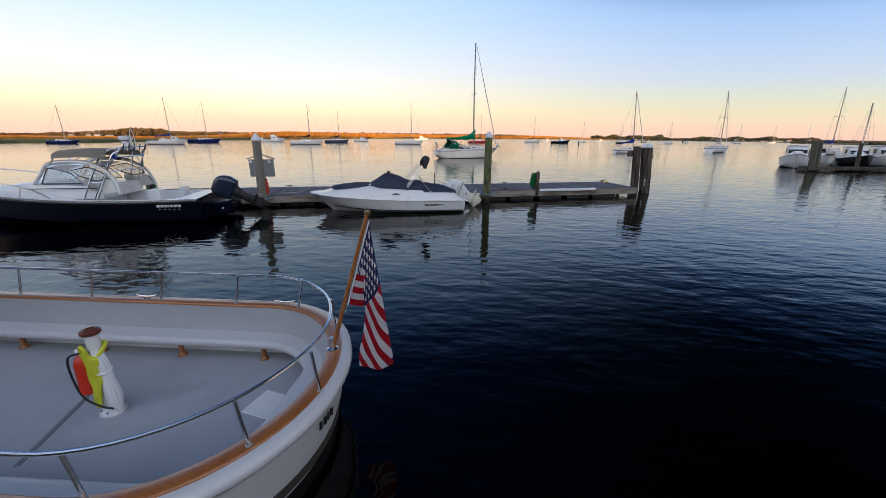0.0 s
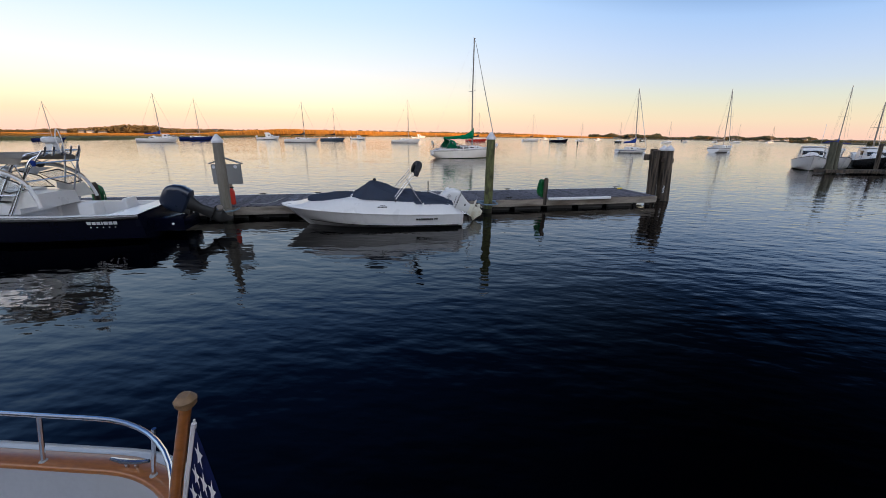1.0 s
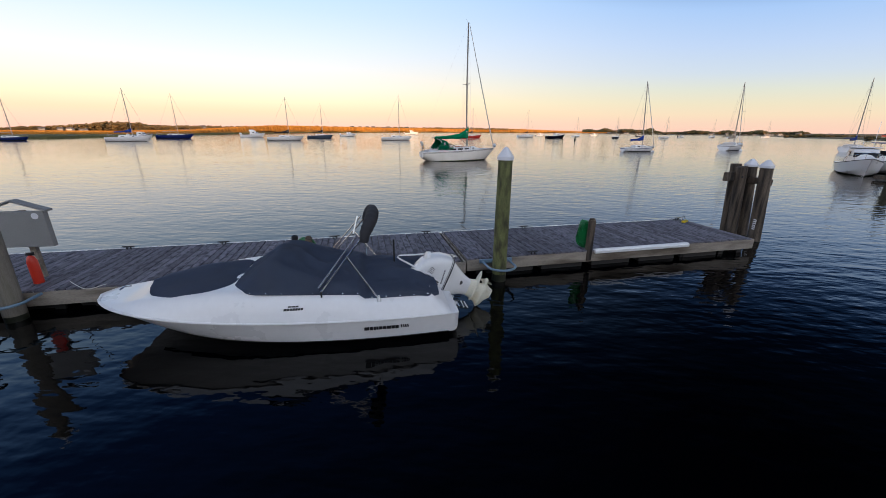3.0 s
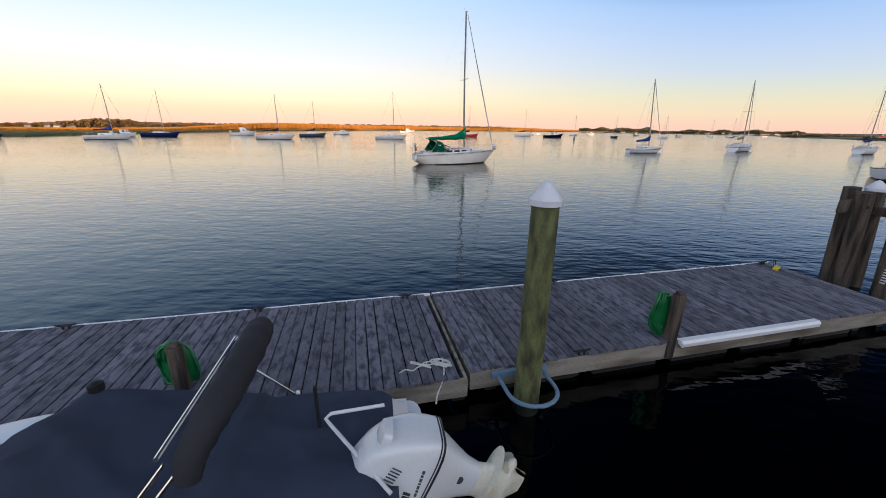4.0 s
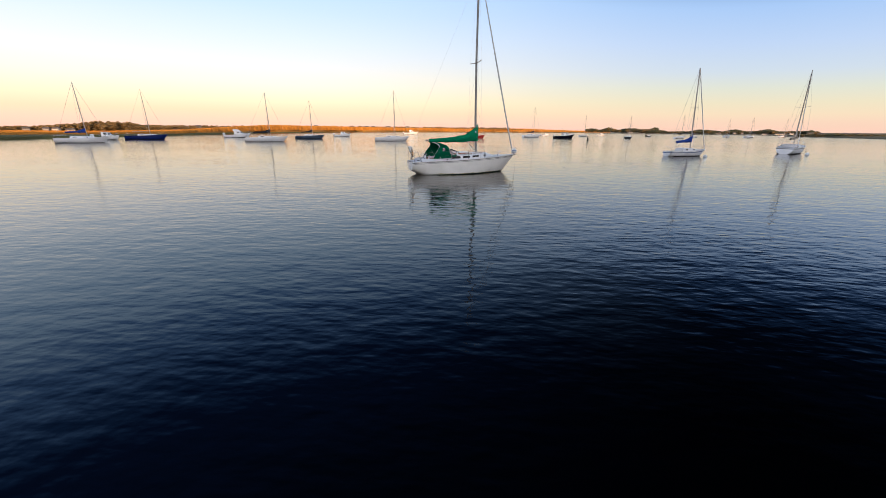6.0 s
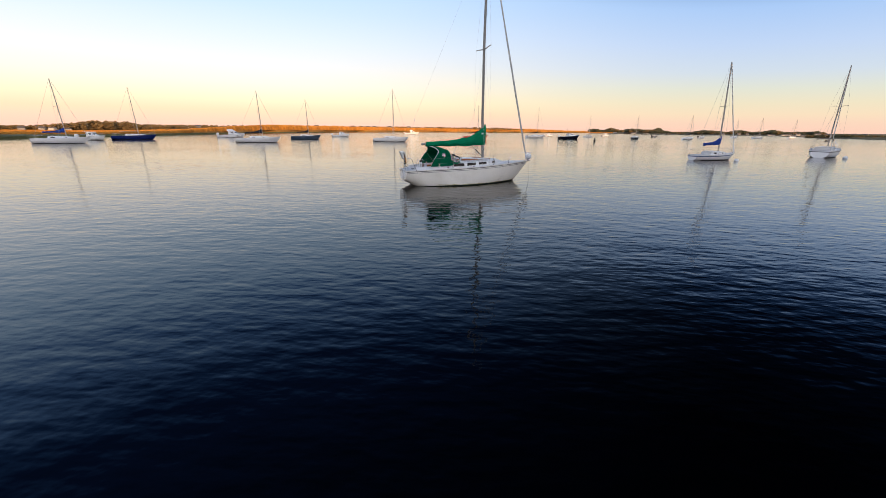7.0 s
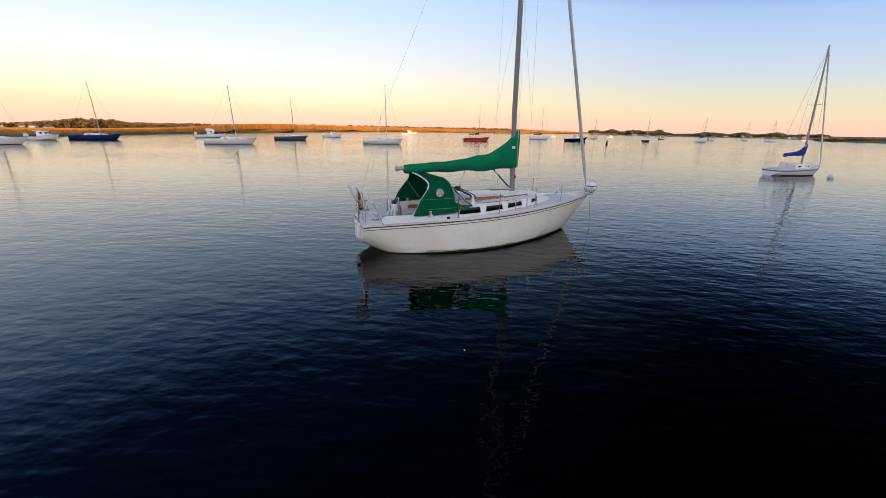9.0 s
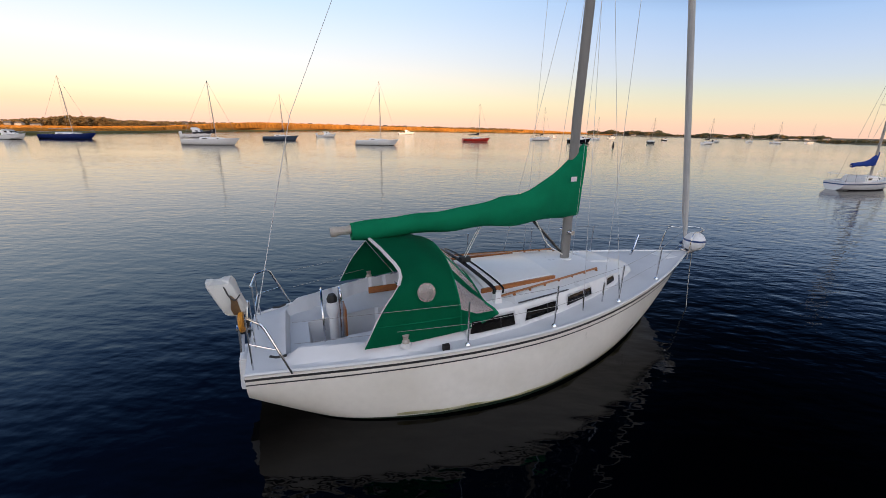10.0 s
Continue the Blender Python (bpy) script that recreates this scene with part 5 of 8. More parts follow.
# ---- the covered runabout beside the dock ----
def runabout():
    m = pose(1.12, 11.29, 0, 0, 0, 193.5)
    t = thing("runabout", m, "white open motorboat under charcoal canvas covers beside the dock", "motorboat")
    H = Hull(5.28, 2.16, 0.43, 0.66, 0.26, 0.94, 0.3, 0.75, 0.04, 0.0, 2.6, True, 0.09, 0.56, 0.55)
    hull = part("hull", H.shell(36, 16), GEL, t, angle=28)
    part("rub_rail", H.edge(0.02, 0.0, 1.0, 70, 0.0, 0.0), GEL, hull, "white moulded rub rail")
    part("boot_stripe", H.strip(lambda u: 0.075 + 0.15 * u ** 2.2, lambda u: 0.10 + 0.16 * u ** 2.2, 0.0, 0.9, 60, 0.009), BLACK_MARK, hull, "black pinstripe", smooth=False)
    # the moulded deck: it rises from the rub rail to the coaming round the cockpit
    def top(x):
        if x < 1.3:
            return 0.73
        if x < 1.37:
            return 0.73 + 0.07 * (x - 1.3) / 0.07
        if x < 3.1:
            return 0.80 + 0.12 * (x - 1.37) / 1.73
        return 0.92 - 0.20 * min(1.0, (x - 3.1) / 1.7) ** 1.3

    def height(x, y, h, sh):
        k = abs(y) / max(h, 0.01)
        rise = (top(x) - sh) * min(1.0, max(0.0, (x + 0.02) / 0.3)) * min(1.0, max(0.0, (5.24 - x) / 0.75)) ** 0.8
        t = max(0.0, min(1.0, (1.0 - k) / (0.2 + 0.15 * (x / 5.28) ** 2)))
        return sh + rise * math.sin(t * math.pi / 2) ** 0.9
    part("deck", H.deck(height, 110, 48), GEL, t, "white moulded deck", angle=50)
    # forward cover: an oval sheet, slightly domed
    def cover(x0, x1, halfw, z, n=34, ny=22, drop=0.03):
        bm, rows = B(), []
        for i in range(n + 1):
            k = 0.5 - 0.5 * math.cos(math.pi * i / n)
            x = x0 + (x1 - x0) * k
            w = max(halfw(k), 0.01)
            row = []
            for j in range(ny + 1):
                q = 2 * j / ny - 1
                row.append((x, w * q, z(k, q) - (drop if abs(q) > 0.97 or k in (0, 1) else 0)))
            rows.append(row)
        return thick(loft(bm, rows), 0.008)

    def bow_z(k, q):
        x = 3.19 + 1.33 * k
        edge = top(x) + 0.012 + 0.03 * k ** 2
        return edge + 0.10 * (1 - q * q) * math.sin(math.pi * min(1, 0.25 + 0.75 * (1 - k))) + 0.018 * noise.noise((x * 3, q * 3, 0.5)) - 0.03 * abs(noise.noise((x * 2.2 + q, q * 1.4, 9.0)))
    part("bow_cover", cover(3.19, 4.52, lambda k: 0.73 * math.sqrt(max(0, 1 - max(0, (k - 0.3) / 0.7) ** 2.3)) * (0.62 + 0.38 * math.sqrt(max(0.0, 1 - (1 - min(1, k / 0.3)) ** 2))), bow_z), GREY_CLOTH, t, "charcoal canvas bow cover")

    def main_z(k, q):
        x = 0.16 + 3.0 * k
        edge = top(x) + 0.012 - 0.05 * max(0.0, (0.5 - x) / 0.34)
        ridge = 0.37 * math.exp(-((x - 2.58) / 0.62) ** 2) + 0.13 * math.exp(-((x - 1.3) / 0.6) ** 2) + 0.05
        if x > 2.6:
            ridge *= max(0.0, (3.18 - x) / 0.58) ** 0.7
        wrinkle = 0.045 * noise.noise((x * 2.5, q * 2.5, 2.0)) + 0.014 * noise.noise((x * 8, q * 5, 4.0)) - 0.09 * abs(noise.noise((x * 1.3 + q * 1.6, q * 0.9, 7.0))) - 0.045 * abs(noise.noise((x * 2.9 - q * 2.4, q * 1.7 + x, 3.0))) + 0.025
        side = max(0.0, 1 - abs(q) ** 3.2) ** 0.75
        # over the windscreen frame the cloth lies flat on top and falls steeply from a crease
        c = max(0.35, min(0.9, 0.5 + 0.36 * (3.0 - x)))
        tent = 1 - 0.2 * (abs(q) / c) ** 2 if abs(q) < c else 0.8 * max(0.0, (1 - abs(q)) / (1 - c))
        k = max(0.0, min(1.0, (x - 1.5) / 0.5))
        side = side + (tent - side) * k
        return edge + ridge * side + wrinkle * side
    mc = part("main_cover", cover(0.16, 3.16, lambda k: 0.90 - 0.32 * (max(0, k - 0.86) / 0.14) ** 2.2 - 0.1 * (max(0, 0.06 - k) / 0.06) ** 2, main_z, 96, 60), GREY_CLOTH, t, "charcoal canvas cockpit cover with ridges and folds", angle=60)
    for side in (-1, 1):
        for i in range(13):
            x = 0.35 + 0.21 * i
            part("snap", lathe(B(), [(0.011, 0), (0.011, 0.007), (0.004, 0.01)], 8, pose(x, side * 0.885, top(x) - 0.005, -side * 70, 0, 0)), STEEL, mc)
    # folded awning: two hoops, struts and the rolled canvas
    aw = part("awning_frame", tube(B(), [(1.42, -0.6, 1.63), (1.42, 0.6, 1.63)], 0.014, 8), STEEL, t, "folded awning with tubular frame")
    for side in (-1, 1):
        foot = Vector((1.9, side * 0.93, top(1.9) + 0.05))
        tip = Vector((1.27, side * 0.63, 1.62))
        part("tube", tube(B(), [foot, tip], 0.014, 8), STEEL, aw)
        part("tube", tube(B(), [foot + Vector((0.03, 0, 0.06)), tip + Vector((0.1, 0, 0.0))], 0.012, 8), STEEL, aw)
        part("strut", tube(B(), [(1.09, side * 0.93, top(1.09) - 0.02), (1.53, side * 0.755, 1.34)], 0.012, 8), STEEL, aw)
        part("socket", lathe(B(), [(0.03, 0), (0.028, 0.03), (0.018, 0.1)], 10, pose(1.09, side * 0.93, top(1.09) - 0.06)), WHITE_PLASTIC, aw)
        part("strap", tube(B(), [foot, (1.9, side * 0.93, top(1.9) - 0.04)], 0.013, 6), RUBBER, aw)
    hoop = arc([(1.27, -0.64, 1.51), (1.25, -0.61, 1.63), (1.2, -0.53, 1.73), (1.16, -0.34, 1.79), (1.14, 0.0, 1.81), (1.16, 0.34, 1.79), (1.2, 0.53, 1.73), (1.25, 0.61, 1.63), (1.27, 0.64, 1.51)], 6)
    n = len(hoop)
    rolled = tube(B(), hoop, [0.042 + 0.06 * math.sin(math.pi * min(1, 0.12 + 0.76 * i / (n - 1))) * (1 + 0.1 * math.sin(i * 1.7)) for i in range(n)], 12)
    part("rolled_canvas", rolled, AWNING_CLOTH, aw, "rolled charcoal awning cloth")
    part("light_stub", lathe(B(), [(0.045, 0.98), (0.045, 1.24), (0.055, 1.25), (0.055, 1.31), (0.02, 1.33)], 14, pose(2.52, -0.6, 0)), RUBBER, t, "dark stub standing up behind the cover")
    # stern gear
    part("ski_pole", tube(B(), [(0.8, -0.35, 0.62), (0.8, -0.35, 1.25)], 0.016, 8), RUBBER, t)
    part("grab_rail", tube(B(), [(0.24, -0.42, 0.92), (0.70, -0.38, 0.93), (0.74, -0.35, 0.91), (0.70, -0.3, 0.89), (0.22, 0.34, 0.80)], 0.016, 8), WHITE_PLASTIC, t, "pale tube frame behind the engine")
    # the hull runs on aft of the cockpit as a low rounded platform
    edge = [H.at(0, j / 12) for j in range(13)]
    loop = [Vector((0, -p.y, p.z)) for p in edge[::-1]] + [Vector((0, p.y, p.z)) for p in edge[1:]]
    rows = []
    for x, k in ((0.02, 0.998), (-0.04, 0.993), (-0.08, 0.975), (-0.115, 0.94), (-0.14, 0.88), (-0.15, 0.78)):
        rows.append([(x, p.y * k, 0.16 + (p.z - 0.16) * k) for p in loop])
    part("swim_platform", loft(B(), rows, closed=True, cap=True), GEL, t, "white moulded stern platform", angle=50)
    bm = B()
    tube(bm, [(-0.12, 0.5, 0.40), (-0.32, 0.5, 0.35), (-0.32, 0.74, 0.35), (-0.12, 0.74, 0.40)], 0.014, 8)
    for k in (0.19, 0.26):
        tube(bm, [(-k, 0.5, 0.37), (-k, 0.74, 0.37)], 0.012, 8)
    part("swim_ladder", bm, STEEL, t, "small folding tube ladder")
    white_outboard(t, pose(0.04, 0, 0.36, 0, -67, 180) @ Matrix.Scale(1.03, 4))
    part("hull_name", bars(B(), (1.32, H.half(0.2) - 0.008, 0.28), (-1, 0, 0.0), (0, 0, 1), (0.07, 0.05, 0.03, 0.03, 0.05, 0.05, 0.06, 0.05, 0.05), 0.05, 0.008), BLACK_MARK, hull, smooth=False)
    part("hull_mark", bars(B(), (0.78, H.half(0.15) - 0.008, 0.282), (-1, 0, 0.0), (0.15, 0, 1), (0.02, 0.02, 0.02, 0.02), 0.05, 0.012), BLACK_MARK, hull, smooth=False)
    part("side_mark", bars(B(), (2.42, H.half(0.44) - 0.06, 0.66), (-1, 0, 0), (-0.3, 0, 1), (0.04, 0.03, 0.03, 0.03, 0.03, 0.03, 0.03), 0.035, 0.007), GREY_MARK, hull, smooth=False)
    part("side_mark", bars(B(), (2.36, H.half(0.44) - 0.075, 0.705), (-1, 0, 0), (-0.3, 0, 1), (0.05, 0.04, 0.04), 0.02, 0.007), GREY_MARK, hull, smooth=False)
    part("bow_cleat", tube(B(), [(4.9, -0.06, 0.75), (4.95, 0.0, 0.77), (4.98, 0.08, 0.75)], 0.014, 6), STEEL, t)
    return t


runabout()
bow_line = thing("mooring_line", Matrix.Identity(4), "thin pale mooring line from the covered boat's bow to the dock", "rope")
part("line", tube(B(), arc([(-3.95, 10.1, 0.82), (-4.6, 10.35, 0.6), (-5.3, 10.75, 0.5), (-5.6, 10.95, 0.45)], 6), 0.006, 6), ROPE, bow_line)


# ---- the navy cabin boat beside the dock ----
def cabin_boat():
    m = pose(-6.85, 8.85, 0, 0, 0, 196.0)
    t = thing("cabin_boat", m, "navy hulled fishing cabin boat with white decks beside the dock", "motorboat")
    L = 7.3
    H = Hull(L, 2.45, 0.72, 1.12, 0.35, 0.92, 0.36, 0.9, -0.05, 0.06, 2.3, True, 0.14)
    hull = part("hull", H.shell(34, 14), NAVY, t, angle=28)
    part("sheer_band", H.strip(lambda u: H.sheer(u) - 0.07, lambda u: H.sheer(u) - 0.004, 0.0, 0.99, 44, 0.007), GEL, hull, "white gunwale band", smooth=False)
    part("rub_rail", H.edge(0.028, 0.0, 1.0, 44, -0.075, 0.006), RUBBER, hull)
    part("boot_stripe", H.strip(lambda u: -0.02, lambda u: 0.05, 0.0, 0.93), DARK_PAINT, hull, smooth=False)

    def height(x, y, h, sh):
        k = abs(y) / max(h, 0.01)
        well = 0.0
        if 0.55 < x < 3.1 and k < 0.82:
            well = 0.55
        return sh + 0.03 * (1 - k * k) - well + (0.06 * max(0, min(1, (x - 3.0) / 0.5)) if k < 0.85 else 0)
    part("deck", H.deck(height, 72, 28), GEL, t, angle=32)
    zs = H.sheer(0.5)
    # cuddy and house
    c = part("house", cabin_loft([(2.5, 0.96, zs - 0.02, 1.10), (3.5, 0.93, zs, 1.17), (4.25, 0.84, zs, 1.2), (5.0, 0.62, zs + 0.05, 1.12), (5.8, 0.3, zs + 0.1, 1.0), (6.1, 0.15, zs + 0.12, 0.95)], 0.04), GEL, t)
    part("house_stripe", box(B(), (2.6, 0.955, 1.055), (4.2, 0.97, 1.08), pose(0, 0, 0, 0, 0, 0), 0.003), BLACK_MARK, c, smooth=False)

    def sheet(pts):
        bm = B()
        bm.faces.new([bm.verts.new(p) for p in pts])
        return thick(bm, 0.01)
    for side in (-1, 1):
        fr = [(4.22, side * 0.80, 1.18), (3.98, side * 0.80, 1.48), (3.78, side * 0.80, 1.72), (3.3, side * 0.84, 1.80), (2.75, side * 0.87, 1.76), (2.3, side * 0.90, 1.52), (2.12, side * 0.94, 1.2), (2.05, side * 0.97, 0.90)]
        part("window_frame", tube(B(), arc(fr, 5), 0.042, 8), GEL, c, "white framed side screen")
        part("roof_trim", tube(B(), [p + Vector((-0.01, 0, 0.045)) for p in arc(fr, 5)[8:-8]], 0.022, 6), TAN_CLOTH, c, "tan trim over the side screen")
        for pts in ([(4.02, side * 0.83, 1.19), (3.80, side * 0.82, 1.61), (3.66, side * 0.82, 1.63), (3.22, side * 0.86, 1.49), (2.97, side * 0.89, 1.19)],
                    [(3.22, side * 0.87, 1.56), (2.75, side * 0.88, 1.66), (2.42, side * 0.90, 1.50), (2.28, side * 0.91, 1.34), (2.62, side * 0.91, 1.26), (2.96, side * 0.89, 1.38)]):
            o = part("side_window", sheet(pts), CLEAR, c, smooth=False)
            o.visible_shadow = False
            part("window_trim", tube(B(), pts, 0.018, 6, closed=True), BLACK_MARK, c)
        part("screen_panel", sheet([(3.74, side * 0.83, 1.66), (3.3, side * 0.855, 1.74), (2.85, side * 0.88, 1.70), (3.2, side * 0.875, 1.60), (3.26, side * 0.87, 1.52)]), GEL, c, smooth=False)
        part("side_curtain", sheet([(2.94, side * 0.92, 1.15), (2.9, side * 0.905, 1.33), (2.6, side * 0.915, 1.23), (2.25, side * 0.92, 1.30), (2.1, side * 0.96, 0.95), (2.55, side * 0.97, 0.88)]), WHITE_CLOTH, c, "pale canvas side curtain", smooth=False)
    o = part("windscreen", sheet([(4.24, -0.74, 1.2), (4.24, 0.74, 1.2), (3.82, 0.72, 1.70), (3.82, -0.72, 1.70)]), CLEAR, c, smooth=False)
    o.visible_shadow = False
    for y in (-0.78, 0.0, 0.78):
        part("screen_post", tube(B(), [(4.25, y, 1.18), (3.80, y * 0.98, 1.73)], 0.03, 6), GEL, c)
    part("header", tube(B(), [(3.80, -0.8, 1.73), (3.80, 0.8, 1.73)], 0.035, 8), GEL, c)
    part("helm", box(B(), (3.0, -0.7, 0.5), (3.3, 0.7, 1.22), None, 0.05), GEL, c, "white helm console")
    # soft top
    bm, rows = B(), []
    for x, z, dz in ((3.62, 1.92, 0.10), (3.58, 2.05, 0.16), (3.45, 2.11, 0.2), (3.0, 2.13, 0.2), (2.6, 2.12, 0.2), (2.25, 2.08, 0.17)):
        rows.append([(x, -0.88, z - dz), (x, -0.84, z - 0.05), (x, -0.76, z), (x, -0.35, z + 0.02), (x, 0, z + 0.03), (x, 0.35, z + 0.02), (x, 0.76, z), (x, 0.84, z - 0.05), (x, 0.88, z - dz)])
    top = part("canvas_top", thick(loft(bm, rows), 0.015), TAN_GREY, t, "tan-grey canvas roof")
    for side in (-1, 1):
        for x0, z0, x1, z1 in ((3.5, 1.94, 3.7, 1.70), (3.2, 1.92, 2.95, 1.78), (2.9, 1.92, 3.15, 1.80), (2.5, 1.93, 2.75, 1.76), (2.4, 1.92, 2.3, 1.55)):
            part("top_bow", tube(B(), [(x0, side * 0.86, z0), (x1, side * 0.86, z1)], 0.013, 6), STEEL, top)
    # tower of bent tube with rod holders and radar
    zt = 2.12
    tw = part("tower", tube(B(), [(2.3, -0.62, zt), (2.3, 0.62, zt)], 0.024, 8), STEEL, t, "stainless tower with rod holders and radar")
    for side in (-1, 1):
        for x0, x1 in ((2.93, 2.44), (2.59, 2.17)):
            part("leg", tube(B(), arc([(x0, side * 1.08, zs - 0.02), (x0 - 0.26, side * 0.92, 1.42), (x1, side * 0.76, 1.96), (x1 - 0.16, side * 0.6, zt)], 5), 0.024, 8), STEEL, tw)
        part("leg", tube(B(), arc([(2.7, side * 1.02, zs - 0.04), (2.36, side * 0.84, 1.5), (1.94, side * 0.62, 2.22)], 5), 0.02, 8), STEEL, tw)
        part("rung", tube(B(), [(2.76, side * 0.98, 1.22), (2.42, side * 0.98, 1.22)], 0.016, 6), STEEL, tw)
        part("rung", tube(B(), [(2.3, side * 0.62, zt), (1.95, side * 0.62, 2.2)], 0.018, 6), STEEL, tw)
    for x, y, z in ((1.95, 0.62, 2.2), (2.1, 0.71, 1.92), (2.36, 0.84, 1.5)):
        part("cross_bar", tube(B(), [(x, -y, z), (x, y, z)], 0.02, 8), STEEL, tw)
    for y in (-0.55, -0.28, 0.0, 0.28, 0.55):
        part("rod_holder", tube(B(), [(1.98, y, 2.08), (1.9, y, 2.3)], 0.026, 8), STEEL, tw)
    rd = part("radar", lathe(B(), [(0.09, 0.0), (0.2, 0.03), (0.225, 0.08), (0.22, 0.16), (0.15, 0.19)], 24, pose(2.12, 0.0, 2.37) @ Matrix.Scale(0.8, 4)), WHITE_PLASTIC, tw, "white radar dome")
    part("radar_bracket", box(B(), (2.04, -0.1, zt), (2.2, 0.1, 2.38), None, 0.02), WHITE_PLASTIC, rd)
    part("aerial_loop", tube(B(), arc([(1.9, 0.1, 2.15), (1.92, 0.13, 2.5), (1.88, 0.09, 2.72), (1.86, 0.04, 2.5), (1.9, 0.0, 2.15)], 5), 0.012, 6), WHITE_PLASTIC, tw)
    part("lamp", lathe(B(), [(0.04, 0), (0.06, 0.05), (0.06, 0.13), (0.03, 0.16)], 12, pose(2.2, 0.5, 1.88, 90, 0, 0)), RUBBER, tw)
    part("lamp", lathe(B(), [(0.03, 0), (0.045, 0.05), (0.045, 0.1), (0.03, 0.14)], 12, pose(2.1, 0.74, 1.86)), BLUE_CLOTH, tw)
    # cockpit
    part("helm_seat", box(B(), (1.2, 0.2, 0.3), (1.56, 0.62, 0.95), None, 0.06), GEL, t, "white seat box")
    part("transom_seat", box(B(), (0.58, -0.7, 0.25), (0.9, 0.7, 0.66), None, 0.05), GEL, t, "white bench at the stern")
    part("seat_back", box(B(), (0.86, -0.7, 0.66), (0.96, -0.2, 0.98), pose(0, 0, 0, 0, 4, 0), 0.03), GEL, t)
    # rails
    bm = B()
    for side in (-1, 1):
        tube(bm, arc([(7.15, 0, H.sheer(1) + 0.52), (6.9, side * 0.42, H.sheer(0.95) + 0.52), (6.1, side * 0.85, H.sheer(0.84) + 0.5), (5.2, side * 1.06, H.sheer(0.7) + 0.44), (4.2, side * 1.12, H.sheer(0.57) + 0.3), (3.7, side * 1.13, H.sheer(0.5) + 0.04)], 5), 0.014, 8)
        for x, h in ((6.9, 0.52), (6.1, 0.5), (5.2, 0.44), (4.4, 0.34)):
            line(bm, (x + 0.1, side * H.half(x / L) * 0.93, H.sheer(x / L)), (x, side * H.half(x / L) * 0.93, H.sheer(x / L) + h), 0.012, 6)
    part("bow_rail", bm, STEEL, t)
    part("cleat", tube(B(), [(5.0, 1.1, 1.0), (5.15, 1.1, 1.03), (5.4, 1.08, 1.0)], 0.02, 6), RUBBER, t)
    outboard(t, pose(-0.62, 0, 0.58, 0, -64, 180), COWL_BLUE, RUBBER, "large blue-grey outboard engine tilted up", 1.02)
    part("bracket", box(B(), (-0.72, -0.5, 0.12), (0.0, 0.5, 0.5), None, 0.06), NAVY, t, "navy engine bracket")
    part("hull_name", bars(B(), (1.08, H.half(0.12) + 0.004, 0.5), (-1, 0.03, 0.0), (0, 0, 1), (0.09, 0.08, 0.08, 0.03, 0.09, 0.08, 0.08), 0.075, 0.02), SILVER_MARK, hull, smooth=False)
    part("hull_mark", bars(B(), (1.03, H.half(0.12) + 0.002, 0.42), (-1, 0, 0.0), (0, 0, 1), (0.03, 0.03, 0.03, 0.03, 0.03), 0.025, 0.1), SILVER_MARK, hull, smooth=False)
    part("drain", lathe(B(), [(0.03, 0), (0.03, 0.02), (0.012, 0.02)], 12, pose(-0.45, 0.5, 0.32, -90, 0, 0)), WHITE_PLASTIC, t)
    return t


cabin_boat()


